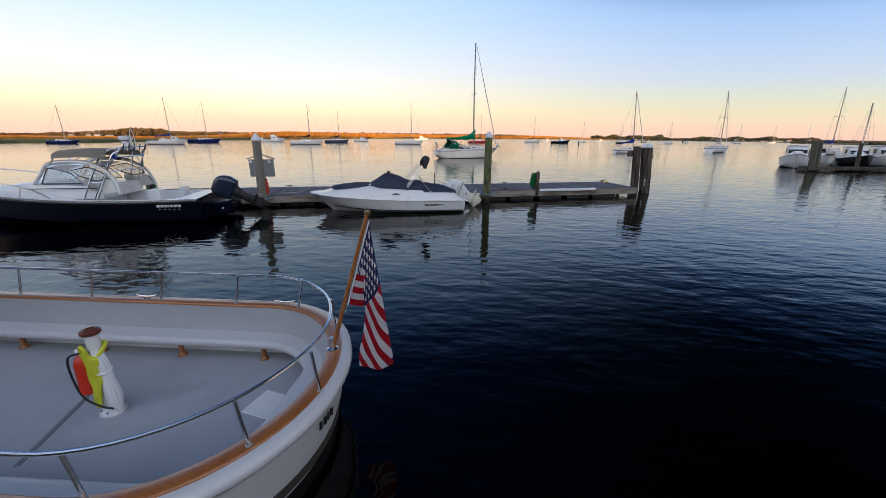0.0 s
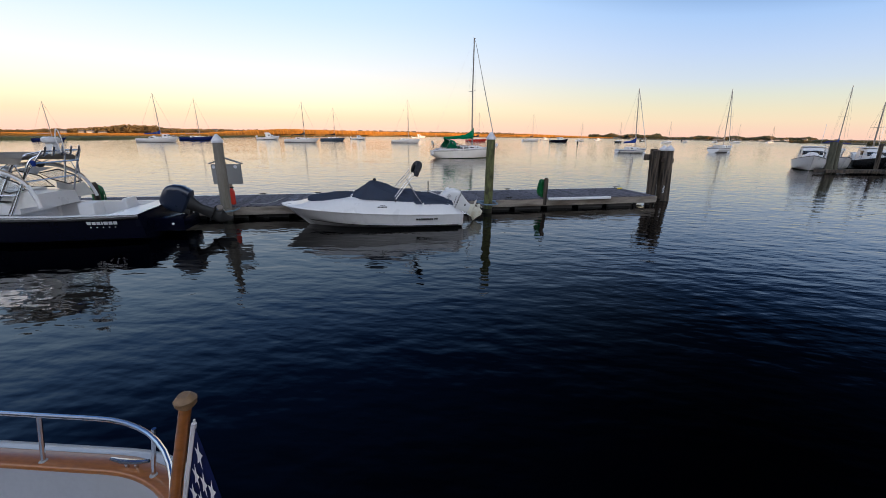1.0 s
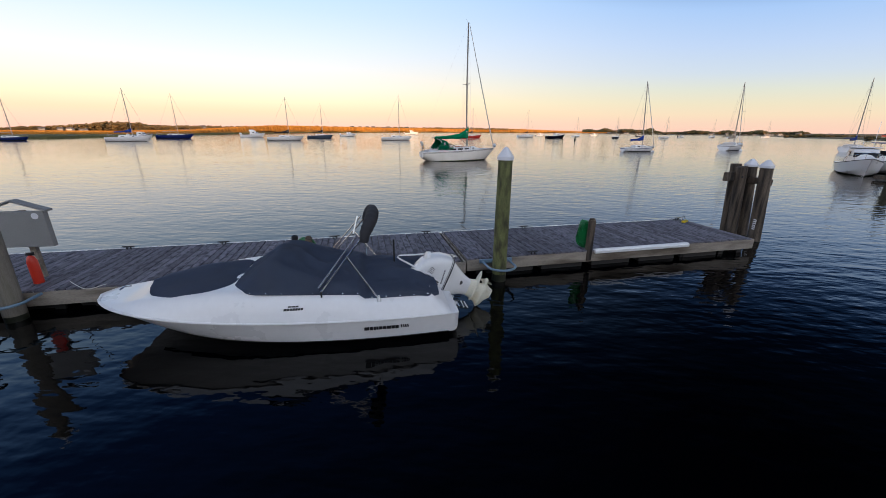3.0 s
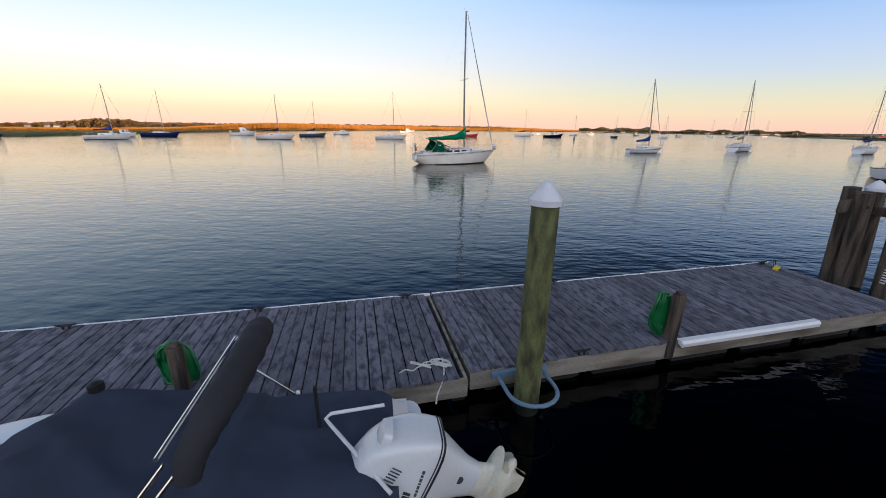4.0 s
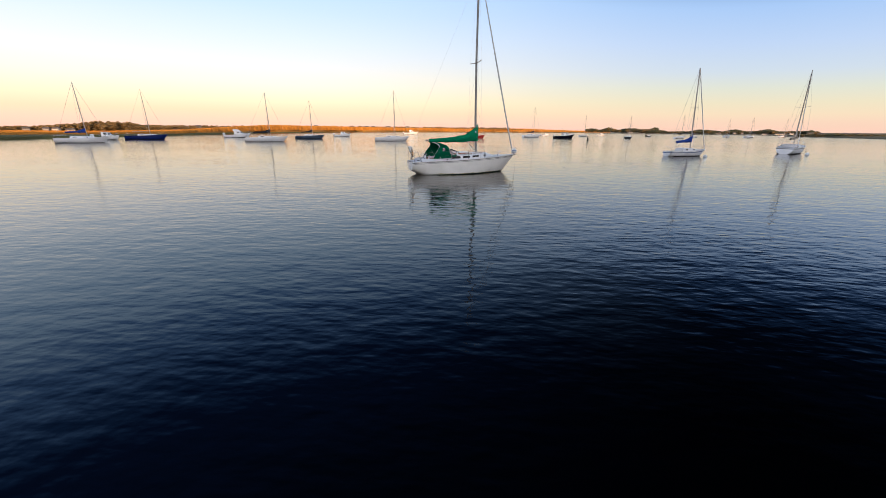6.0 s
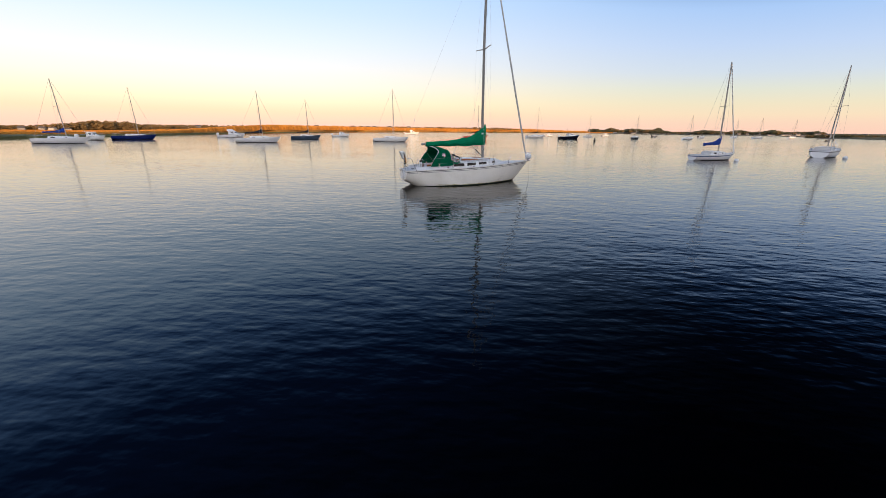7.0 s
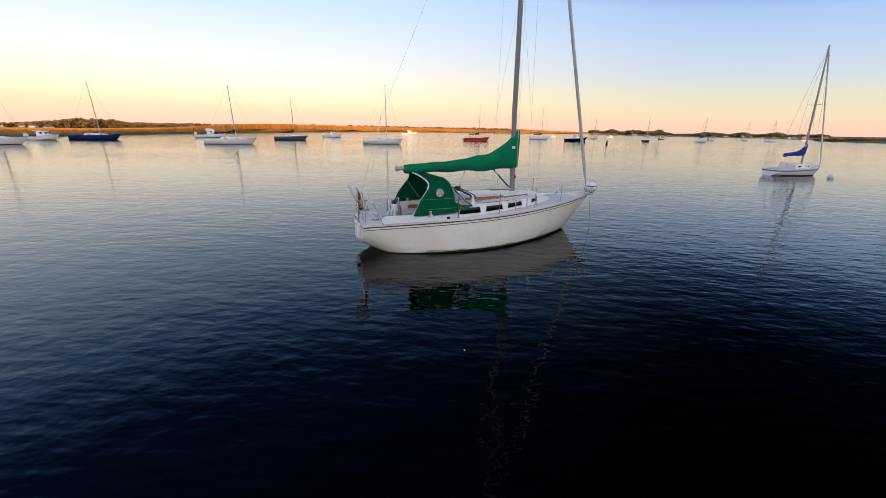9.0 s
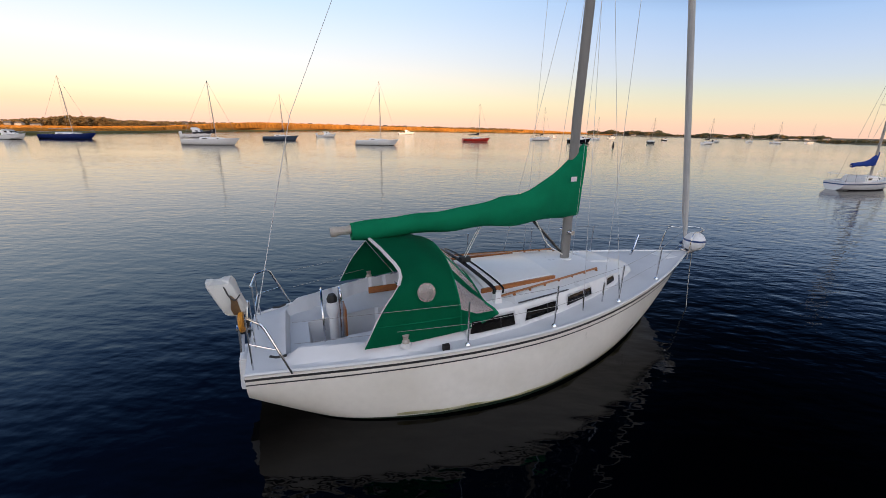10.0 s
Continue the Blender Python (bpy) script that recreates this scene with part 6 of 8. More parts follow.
# ---- the launch under the start of the walk, with its flag ----
def launch():
    t = thing("launch", pose(-0.06, -0.05, 0, 0, 0, 1.5), "white launch with a rounded stern, varnished cap rail and benches", "motorboat")
    X0, CAPZ, FLOOR = 0.74, 0.70, 0.10

    def half(d):
        if d < 1.1:
            return 1.25 * math.sqrt(max(0.0, 1 - (1 - d / 1.1) ** 2))
        return 1.25 + 0.005 * (d - 1.1) if d < 5 else max(0.02, 1.27 * (1 - ((d - 5) / 4.2) ** 2.2))
    ds = [0.0] + [1.1 * (1 - math.cos(math.pi / 2 * i / 16)) for i in range(1, 17)] + [1.1 + 0.35 * i for i in range(1, 12)]
    outline = [(X0 - d, -half(d)) for d in ds[::-1]] + [(X0 - d, half(d)) for d in ds[1:]]
    n = len(outline)

    def ring(inset, z, lift=0.0, wide=0.0):
        out = []
        base = inset
        for i, (x, y) in enumerate(outline):
            k = min(1.0, max(0.42, (1.05 - y) / 0.9))
            inset = base + wide * (3 - 2 * k) * k * k
            a, b = outline[max(0, i - 1)], outline[min(n - 1, i + 1)]
            tx, ty = b[0] - a[0], b[1] - a[1]
            l = math.hypot(tx, ty)
            out.append((x + -ty / l * inset, y + tx / l * inset, z + lift * max(0, -x) * 0.02))
        return out
    # outer shell
    hull = part("hull", loft(B(), [ring(0.5, -0.5), ring(0.28, -0.2), ring(0.1, 0.02), ring(0.015, 0.3), ring(-0.02, 0.52), ring(-0.04, 0.6)]), LAUNCH_HULL, t, angle=50)
    part("rub_rail", loft(B(), [ring(-0.03, 0.585), ring(-0.075, 0.6), ring(-0.1, 0.64), ring(-0.095, 0.685), ring(-0.05, 0.71), ring(0.0, 0.712)]), LAUNCH_HULL, hull, "white rolled rub rail", angle=60)
    part("cap_rail", loft(B(), [ring(-0.012, 0.70), ring(-0.008, 0.722), ring(0.005, 0.73), ring(0.10, 0.73), ring(0.112, 0.722), ring(0.115, 0.70)]), TEAK, t, "varnished teak cap rail", angle=60)
    # bulwark in the shaded tone of the white, bench in the lit one
    part("bulwark", loft(B(), [ring(0.11, 0.712), ring(0.118, 0.66), ring(0.135, 0.55), ring(0.16, 0.47), ring(0.175, 0.43)]), LAUNCH_WHITE_SHADED, t, angle=50)
    bench = part("bench", loft(B(), [ring(0.165, 0.43), ring(0.185, 0.418), ring(0.225, 0.414, 0, 0.19), ring(0.25, 0.408, 0, 0.2), ring(0.272, 0.393, 0, 0.2), ring(0.283, 0.365, 0, 0.2), ring(0.275, 0.325, 0, 0.2), ring(0.25, 0.312, 0, 0.2)]), BENCH_WHITE_LIT, t, "white moulded bench round the cockpit", angle=60)
    # the shade of the recess is put into the dark colour of these two
    part("bench_underside", loft(B(), [ring(0.25, 0.312, 0, 0.2), ring(0.05, 0.308)]), BENCH_SHADE, t)
    part("inner_wall", loft(B(), [ring(0.05, 0.36), ring(0.05, FLOOR)]), BENCH_SHADE, t, "inner face under the bench, coloured dark for its shade")
    bm = B()
    inner = ring(0.05, FLOOR)
    bm.faces.new([bm.verts.new(p) for p in inner])
    sole = part("sole", bm, LAUNCH_SOLE, t, "pale grey cockpit floor", smooth=False)
    part("seam", box(B(), (-0.42, -0.02, FLOOR), (0.42, 0.02, FLOOR + 0.006), pose(-1.74, -0.07, 0, 0, 0, 107)), SEAM_GREY, sole, smooth=False)
    part("hatch", box(B(), (-0.15, -0.16, FLOOR), (0.15, 0.16, FLOOR + 0.012), pose(-0.05, 0.32, 0.0, 0, 0, -15), 0.004), WHITE_PLASTIC, sole, "small white hatch", smooth=False)
    for x in (-3.45, -2.45, -1.46, -0.47):
        for side in (1, -1):
            y = side * (half(X0 - x) - 0.2)
            part("bench_leg", lathe(B(), [(0.05, FLOOR), (0.047, FLOOR + 0.015), (0.028, FLOOR + 0.04), (0.025, 0.31)], 12, pose(x, y, 0)), TEAK, bench, "turned varnished leg")
    # rail and stanchions
    rail = part("rail", tube(B(), ring(0.06, 1.065), 0.0135, 10), STEEL, t, "stainless steel rail")
    for d, side in ((0.2, 1), (0.03, -1), (0.8, 1), (0.27, -1), (1.55, 1), (0.9, -1), (2.45, 1), (2.0, -1), (3.3, 1), (3.1, -1), (4.2, 1), (4.3, -1)):
        x = X0 - d
        y = side * (half(d) - 0.075)
        s = part("stanchion", tube(B(), [(x + 0.02, y, 0.73), (x + (0.09 if side > 0 and d > 0.5 else -0.01), y + side * 0.012, 1.065)], 0.012, 8), STEEL, rail)
        part("foot", lathe(B(), [(0.022, 0.729), (0.021, 0.734), (0.014, 0.738)], 12, pose(x + 0.02, y, 0)), WIRE, s)
    for d, side in ((1.75, -1), (0.95, 1), (2.6, 1)):
        x, y = X0 - d, side * (half(d) - 0.07)
        c = part("cleat", tube(B(), [(x - 0.12, y, 0.79), (x - 0.05, y, 0.775), (x + 0.05, y, 0.775), (x + 0.12, y, 0.79)], [0.01, 0.016, 0.016, 0.01], 8), STEEL, t)
        part("leg", line(B(), (x - 0.03, y, 0.73), (x - 0.03, y, 0.78), 0.012, 6), STEEL, c)
        part("leg", line(B(), (x + 0.03, y, 0.73), (x + 0.03, y, 0.78), 0.012, 6), STEEL, c)
    # dark lettering across the stern, as plain bars
    bm = B()
    for i, (q, w) in enumerate(((-7, 0.03), (-9, 0.02), (-11.5, 0.03), (-14, 0.025))):
        d = 1.1 * (1 - math.cos(radians(-q)))
        x, y = X0 - d, -half(d)
        bars(bm, (x + 0.03, y - 0.005, 0.44), (0.55, 1, 0), (0.1, -0.05, 1), (w,), 0.075, 0.02)
    part("name", bm, BLACK_MARK, hull, "dark lettering bars", smooth=False)
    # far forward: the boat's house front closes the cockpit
    part("house", box(B(), (-5.2, -1.15, FLOOR), (-4.55, 1.15, 1.7), None, 0.06), LAUNCH_WHITE_SHADED, t, "white cabin bulkhead")
    return t


launch()


def pump_post():
    t = thing("samson_post", pose(-1.49, 0.06, 0.1), "white post with a round wooden top in the cockpit", "post")
    part("shaft", lathe(B(), [(0.10, 0.0), (0.097, 0.025), (0.06, 0.04), (0.052, 0.1), (0.05, 0.77), (0.056, 0.80)], 20), GEL, t)
    part("top", lathe(B(), [(0.062, 0.80), (0.074, 0.81), (0.074, 0.835), (0.062, 0.845), (0.035, 0.85), (0.035, 0.84), (0.012, 0.84)], 20), DARK_TOP, t, "round dark varnished top")
    for q in range(6):
        part("bolt", lathe(B(), [(0.012, 0.03), (0.012, 0.045), (0.005, 0.05)], 8, pose(0.08 * math.cos(q), 0.08 * math.sin(q), -0.006)), STEEL, t)
    return t


pump_post()
hz = thing("hose", pose(-1.49, 0.06, 0.1), "yellow hose and line wound round the white post", "hose")
rng1 = np.random.default_rng(4)
for i in range(7):
    w, top, low = 0.10 + 0.012 * i, 0.72 - 0.02 * i, 0.1 + 0.05 * i
    a = -2.0 + 0.16 * i
    ux, uy = math.cos(a), math.sin(a)
    pts = [(0.062 * math.cos(a + 0.7 * math.sin(k)) + 0.025 * ux + 0.012 * math.sin(3 * k + i), 0.062 * math.sin(a + 0.7 * math.sin(k)) + 0.025 * uy, (top + low) / 2 + (top - low) / 2 * math.cos(k)) for k in (2 * math.pi * j / 18 for j in range(18))]
    part("loop", tube(B(), pts, 0.014, 8, closed=True), LIME, hz)
part("band", tube(B(), [(0.075 * math.cos(q), 0.075 * math.sin(q), 0.62 + 0.07 * math.sin(q + 0.6)) for q in (2 * math.pi * j / 20 for j in range(20))], 0.018, 8, closed=True), LIME, hz)
ex = thing("fire_extinguisher", pose(-1.60, 0.0, 0.34, 0, 4, 0), "red extinguisher strapped to the white post", "fire extinguisher")
part("cylinder", lathe(B(), [(0.04, 0), (0.06, 0.012), (0.062, 0.3), (0.045, 0.36), (0.02, 0.39)], 16), RED_PLASTIC, ex)
part("valve", box(B(), (-0.035, -0.015, 0.39), (0.05, 0.015, 0.44), None, 0.008), WHITE_PLASTIC, ex)
part("tube", tube(B(), arc([(0.02, -0.02, 0.42), (-0.09, -0.03, 0.36), (-0.09, -0.04, 0.2), (0.0, -0.06, 0.0), (0.12, -0.04, -0.1), (0.22, -0.02, -0.13)], 5), 0.009, 6), RUBBER, ex)
fd = thing("rope_hank", pose(-1.42, 0.03, 0.14), "hank of white rope hung on the post", "rope")
for i in range(9):
    a = 2 * math.pi * i / 9
    cx, cy = 0.036 * math.cos(a), 0.03 * math.sin(a)
    pts = arc([(cx * 0.4 - 0.05, cy * 0.4, 0.62), (cx * 1.1 - 0.02, cy, 0.5 + 0.01 * (i % 3)), (cx * 0.9, cy * 0.8, 0.36), (cx * 1.35 + 0.015, cy * 1.2, 0.18), (cx * 0.8 + 0.02, cy * 0.7, 0.02 + 0.012 * (i % 4))], 5)
    part("strand", tube(B(), pts, 0.019, 8), WHITE_PLASTIC, fd)
part("wrap", tube(B(), [(0.05 * math.cos(q) - 0.01, 0.045 * math.sin(q), 0.42 + 0.012 * math.sin(q)) for q in (2 * math.pi * i / 18 for i in range(18))], 0.014, 7, closed=True), WHITE_PLASTIC, fd)
part("loop", tube(B(), arc([(-0.05, 0, 0.6), (-0.07, 0.01, 0.7), (-0.1, 0.02, 0.66)], 4), 0.012, 7), WHITE_PLASTIC, fd)


def flag():
    """A furled-down ensign on a raked varnished staff."""
    base, tip = Vector((0.56, 0.31, 0.72)), Vector((0.945, 0.312, 1.98))
    t = thing("flagstaff", Matrix.Translation(base), "raked varnished flagstaff with a hanging striped flag", "flag")
    d = tip - base
    part("staff", tube(B(), [(0, 0, 0), d * 0.5, d], [0.02, 0.018, 0.015], 12), TEAK, t, "varnished wooden staff")
    part("truck", lathe(B(), [(0.012, -0.02), (0.026, -0.005), (0.028, 0.01), (0.015, 0.025)], 14, Matrix.Translation(d)), OLD_TEAK, t)
    part("socket", lathe(B(), [(0.055, 0.0), (0.05, 0.015), (0.028, 0.03), (0.026, 0.12)], 16), STEEL, t, "chrome socket")
    part("halyard", tube(B(), [d * 0.955 + Vector((0.03, 0, 0.0)), d * 0.3 + Vector((0.028, 0, 0))], 0.003, 5), ROPE, t)
    top, low = d * 0.945 + Vector((0.03, 0.0, 0)), d * 0.36 + Vector((0.035, 0.0, 0))
    view = Vector((0.35, -0.94, 0))          # the way the cloth faces
    side = Vector((0.94, 0.35, 0))

    def cloth(h, f):
        """Point of the cloth: h down the hoist, f out along the fly."""
        p = top + (low - top) * h
        g = h
        fall = f * (1.31 - 0.1 * g - 1.15 * g * g) + 0.02 * math.sin(9 * g) * f
        outw = f * (0.155 - 0.36 * g) + 0.11 * g * math.sin(math.pi * min(1, f * 1.15))
        fold = 0.035 * math.sin(9.0 * g + 2.0 * f + 0.4) * min(1, f * 3) + 0.012 * math.sin(23 * g - 4 * f) * f
        return p + side * outw + Vector((0, 0, -fall)) + view * fold
    cl = part("flag", tube(B(), [cloth(i / 8, 0.0) for i in range(9)], 0.007, 6), FLAG_WHITE, t, "red, white and blue striped flag hanging in folds")
    nf = 26
    def band(lo, hi, f0, f1):
        """A strip of cloth between two lines h = lo(f) and h = hi(f), where they lie apart."""
        fs = [f0 + (f1 - f0) * i / nf for i in range(nf + 1)]
        fs = [f for f in fs if hi(f) - lo(f) > 0.004]
        if len(fs) < 2:
            return None
        return thick(loft(B(), [[cloth(lo(f) + (hi(f) - lo(f)) * j / 3, f) for j in range(4)] for f in fs]), 0.003)
    half_h = 7 / 13
    for k in range(16):
        mat = FLAG_RED if k % 2 == 0 else FLAG_WHITE

        def drift(f):
            return 0.62 * (f - 0.4) / 0.6
        bm = band(lambda f: max(0.0, k / 10 - drift(f)), lambda f: min(half_h, (k + 1) / 10 - drift(f)), 0.4, 1.0)
        if bm:
            part("stripe", bm, mat, cl, angle=80)
        if 7 <= k < 13:
            rows = []
            for i in range(9):                # the lower hoist shows as a narrow panel before it folds behind
                q = i / 8
                rows.append([top + (low - top) * ((k + j / 3) / 13) + side * (0.13 * q) + Vector((0, 0, -0.035 * q)) + view * (0.02 * math.sin(3.1 * q) - 0.015) for j in range(4)])
            part("stripe", thick(loft(B(), rows), 0.003), mat, cl, angle=80)
    rows = [[cloth(7 / 13 * j / 14, 0.4 * i / 14) for j in range(15)] for i in range(15)]
    part("canton", thick(loft(B(), rows), 0.003), FLAG_BLUE, cl, "dark blue canton", angle=80)
    for r in range(9):
        for c in range(4 if r % 2 == 0 else 3):
            h = 7 / 13 * (r + 1) / 10
            f = 0.4 * ((c * 2 + 1 if r % 2 == 0 else c * 2 + 2)) / 8
            bm = B()
            for lift in (0.006, -0.007):
                vs = []
                for j in range(10):
                    rr = 0.027 if j % 2 == 0 else 0.011
                    q = math.pi * j / 5
                    p = cloth(h + rr * math.cos(q) / 0.66, f + rr * math.sin(q) / 0.86)
                    vs.append(bm.verts.new(p + view * lift))
                bm.faces.new(vs)
            part("star", bm, FLAG_WHITE, cl, smooth=False)
    return t


flag()


# ---- boats on moorings ----
HEAD = 24.5


def moor(x, y, turn=0.0, z=0.0):
    return pose(x, y, z, 0, 0, HEAD + turn)


def stern_at(x, y, L, turn=0.0):
    """The pose of a boat whose middle lies at (x, y)."""
    a = radians(HEAD + turn)
    return moor(x - math.cos(a) * L / 2, y - math.sin(a) * L / 2, turn)


sailboat(stern_at(31.0, 72.0, 6.3, -7.5), 6.3, "white sailboat with a blue sheer stripe and blue sail cover", GEL, 11.0, BLUE_CLOTH, BLUE_STRIPE, DARK_PAINT, WHITE_CLOTH, thin=0.012, rake=0.16)
sailboat(stern_at(53.2, 82.6, 9.8, 18), 9.6, "white sailboat with a tan sail cover and furled jib", GEL, 12.1, TAN_CLOTH, GREY_MARK, DARK_PAINT, WHITE_CLOTH, bimini=TAN_CLOTH, thin=0.012, rake=0.21)
sailboat(stern_at(72.2, 79.3, 8.5, 10), 8.5, "white sailboat with a blue awning and blue sail cover", GEL, 12.4, BLUE_CLOTH, None, DARK_PAINT, None, bimini=BLUE_CLOTH, thin=0.012, rake=0.19)
sailboat(stern_at(-112, 93, 6.8, 8), 6.8, "dark navy sailboat with pale decks", BLUE_HULL, 10.0, None, None, DARK_PAINT, thin=0.02)
sailboat(stern_at(-84.0, 96.6, 9.6, -4), 9.6, "white sailboat with a navy sail cover on its boom", GEL, 12.4, BLUE_CLOTH, None, DARK_PAINT, thin=0.02)
sailboat(stern_at(-95.6, 126.6, 10.4, 3), 10.4, "long navy sailboat with a low white cabin", BLUE_HULL, 14.0, None, None, DARK_PAINT, thin=0.022)
sailboat(stern_at(-52, 115, 10.2, -2), 10.2, "white sailboat with a black sail cover", GEL, 12.0, BLACK_CLOTH, None, DARK_PAINT, thin=0.02)
sailboat(stern_at(-56, 152, 10.0, 4), 10.0, "slate blue sailboat with a dark sail cover", SLATE, 12.8, BLACK_CLOTH, None, DARK_PAINT, thin=0.022)
sailboat(stern_at(-22, 132, 10.2, -12), 10.2, "white sailboat with a tall bare mast", GEL, 14.2, None, None, BLACK_HULL, thin=0.02)
sailboat(stern_at(3.2, 180, 10.6, -4), 10.6, "red hulled sailboat with a black boom cover", RED_HULL, 13.0, BLACK_CLOTH, None, GEL, thin=0.022)
sailboat(stern_at(35, 225, 11.0, 0), 11.0, "white sailboat with a dark sail cover far out", GEL, 15.0, BLACK_CLOTH, None, DARK_PAINT, thin=0.026)
sailboat(stern_at(76, 272, 7.5, 6), 7.5, "small white sailboat far out", GEL, 13.0, None, None, DARK_PAINT, thin=0.028)
sailboat(stern_at(80, 212, 9.0, 30), 9.0, "black hulled sailboat with two masts far out", BLACK_HULL, 11.0, TAN_CLOTH, None, DARK_PAINT, thin=0.024)
sailboat(stern_at(110, 222, 8.0, 4), 8.0, "white sailboat with a dark cover far out", GEL, 11.5, BLACK_CLOTH, None, DARK_PAINT, thin=0.025)
sailboat(stern_at(180, 295, 8.0, 10), 8.0, "white sailboat near the far shore", GEL, 12.5, None, None, DARK_PAINT, thin=0.03)
sailboat(stern_at(183, 278, 8.0, -10), 8.0, "white sailboat beside another near the far shore", GEL, 12.5, None, None, DARK_PAINT, thin=0.03)
sailboat(stern_at(225, 305, 8.5, 0), 8.5, "pale sailboat near the far shore", GEL, 12.5, None, None, DARK_PAINT, thin=0.03)
powerboat(stern_at(-88, 160, 9.6, -14), 9.6, "white motor cruiser with a raised bridge", GEL, "flybridge")
powerboat(stern_at(-60, 200, 8.0, -20), 8.0, "small white cabin motorboat", GEL, "cruiser")
powerboat(stern_at(-46, 330, 12.0, -20), 12.0, "white motorboat with a raised bridge lit by low sun", GEL, "flybridge")
powerboat(stern_at(54, 285, 7.0, 0), 7.0, "small white motorboat far out", GEL, "cruiser")
powerboat(stern_at(46, 200, 10.2, -8), 10.2, "dark blue workboat with a white wheelhouse", NAVY, "cruiser")
powerboat(stern_at(105, 325, 7.0, 0), 7.0, "small white motorboat near the far shore", GEL, "cruiser")
powerboat(stern_at(130, 300, 5.0, 0), 5.0, "small dark motorboat near the far shore", NAVY, "console")
powerboat(stern_at(150, 280, 6.0, 0), 6.0, "small white motorboat in the distance", GEL, "console")
powerboat(stern_at(-100, 118, 7.2, -18), 7.2, "white motorboat with a low cabin", GEL, "cruiser")


def buoy(x, y, r, material, label, tall=False):
    t = thing("buoy", pose(x, y, 0), label, "buoy", "mooring buoys")
    if tall:
        part("body", lathe(B(), [(r, -0.3), (r, 0.25), (r * 0.75, 0.6), (r * 0.4, 1.3), (r * 0.15, 1.5)], 16), material, t)
    else:
        part("ball", lathe(B(), [(r * math.cos(q) + 0.002, r * 0.35 + r * math.sin(q)) for q in (-1.4 + 2.8 * i / 12 for i in range(13))], 18), material, t)
        part("ring", tube(B(), [(0.04 * math.cos(q), 0, r * 1.38 + 0.04 * math.sin(q)) for q in (2 * math.pi * i / 10 for i in range(10))], 0.01, 6, closed=True), STEEL, t)
    return t


buoy(44.5, 160, 0.35, BLACK_HULL, "tall black channel buoy afloat", True)
buoy(32.2, 69.6, 0.24, WHITE_PLASTIC, "white mooring ball near a bow")
buoy(51.6, 77.6, 0.26, WHITE_PLASTIC, "white mooring ball near a bow")

# ---- the next marina dock ----
MD = pose(31.3, 33.0, 0, 0, 0, 3)
md = thing("marina_dock", MD, "dark plank dock of the next marina", "dock", kind="structure")
part("deck", box(B(), (-0.7, -0.55, 0.1), (34, 0.55, 0.36), None, 0.02), PILE_DARK, md, smooth=False)
for s, yy, h, r in ((-0.22, -0.2, 2.56, 0.24), (0.22, -0.15, 2.5, 0.22), (4.6, 0.75, 2.4, 0.15), (6.6, -0.75, 2.3, 0.15), (9.5, 0.75, 2.4, 0.15), (13, -0.75, 2.3, 0.15)):
    v = MD @ Vector((s, yy, 0))
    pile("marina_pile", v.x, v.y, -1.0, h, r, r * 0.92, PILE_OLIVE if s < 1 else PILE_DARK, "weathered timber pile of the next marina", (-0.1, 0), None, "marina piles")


def at_marina(s, yy, turn):
    return MD @ pose(s, yy, 0, 0, 0, turn)


powerboat(pose(35.6, 40.6, 0, 0, 0, 234), 7.2, "white fishing boat with a clear curtain top, bow out", GEL, "cruiser", GREEN_PAINT, "boats in the next marina")
powerboat(at_marina(7.4, 8.6, 240), 6.6, "white motorboat with a blue canvas top", GEL, "console", DARK_PAINT, "boats in the next marina")
powerboat(at_marina(10.2, 8.2, 242), 6.8, "black hulled runabout with a low screen", BLACK_HULL, "cruiser", DARK_PAINT, "boats in the next marina")
powerboat(at_marina(6.2, -5.6, 84), 4.6, "small white open motorboat at a dock", GEL, "console", DARK_PAINT, "boats in the next marina")
powerboat(at_marina(13.2, 8.6, 244), 7.2, "white cabin boat with a curved top", GEL, "cruiser", DARK_PAINT, "boats in the next marina")
sailboat(pose(49.6, 50.1, 0, 0, 0, 35), 7.0, "white sailboat with a bare mast in the next marina", GEL, 7.2, None, None, DARK_PAINT, group="boats in the next marina", thin=0.012, rake=0.19)


# ---- the near sailboat with the green canvas ----
NEAR_BOAT = pose(-3.307, 45.24, 0, 0, 0, 26.0) @ Matrix.Diagonal((0.965, 0.975, 1.0, 1.0))


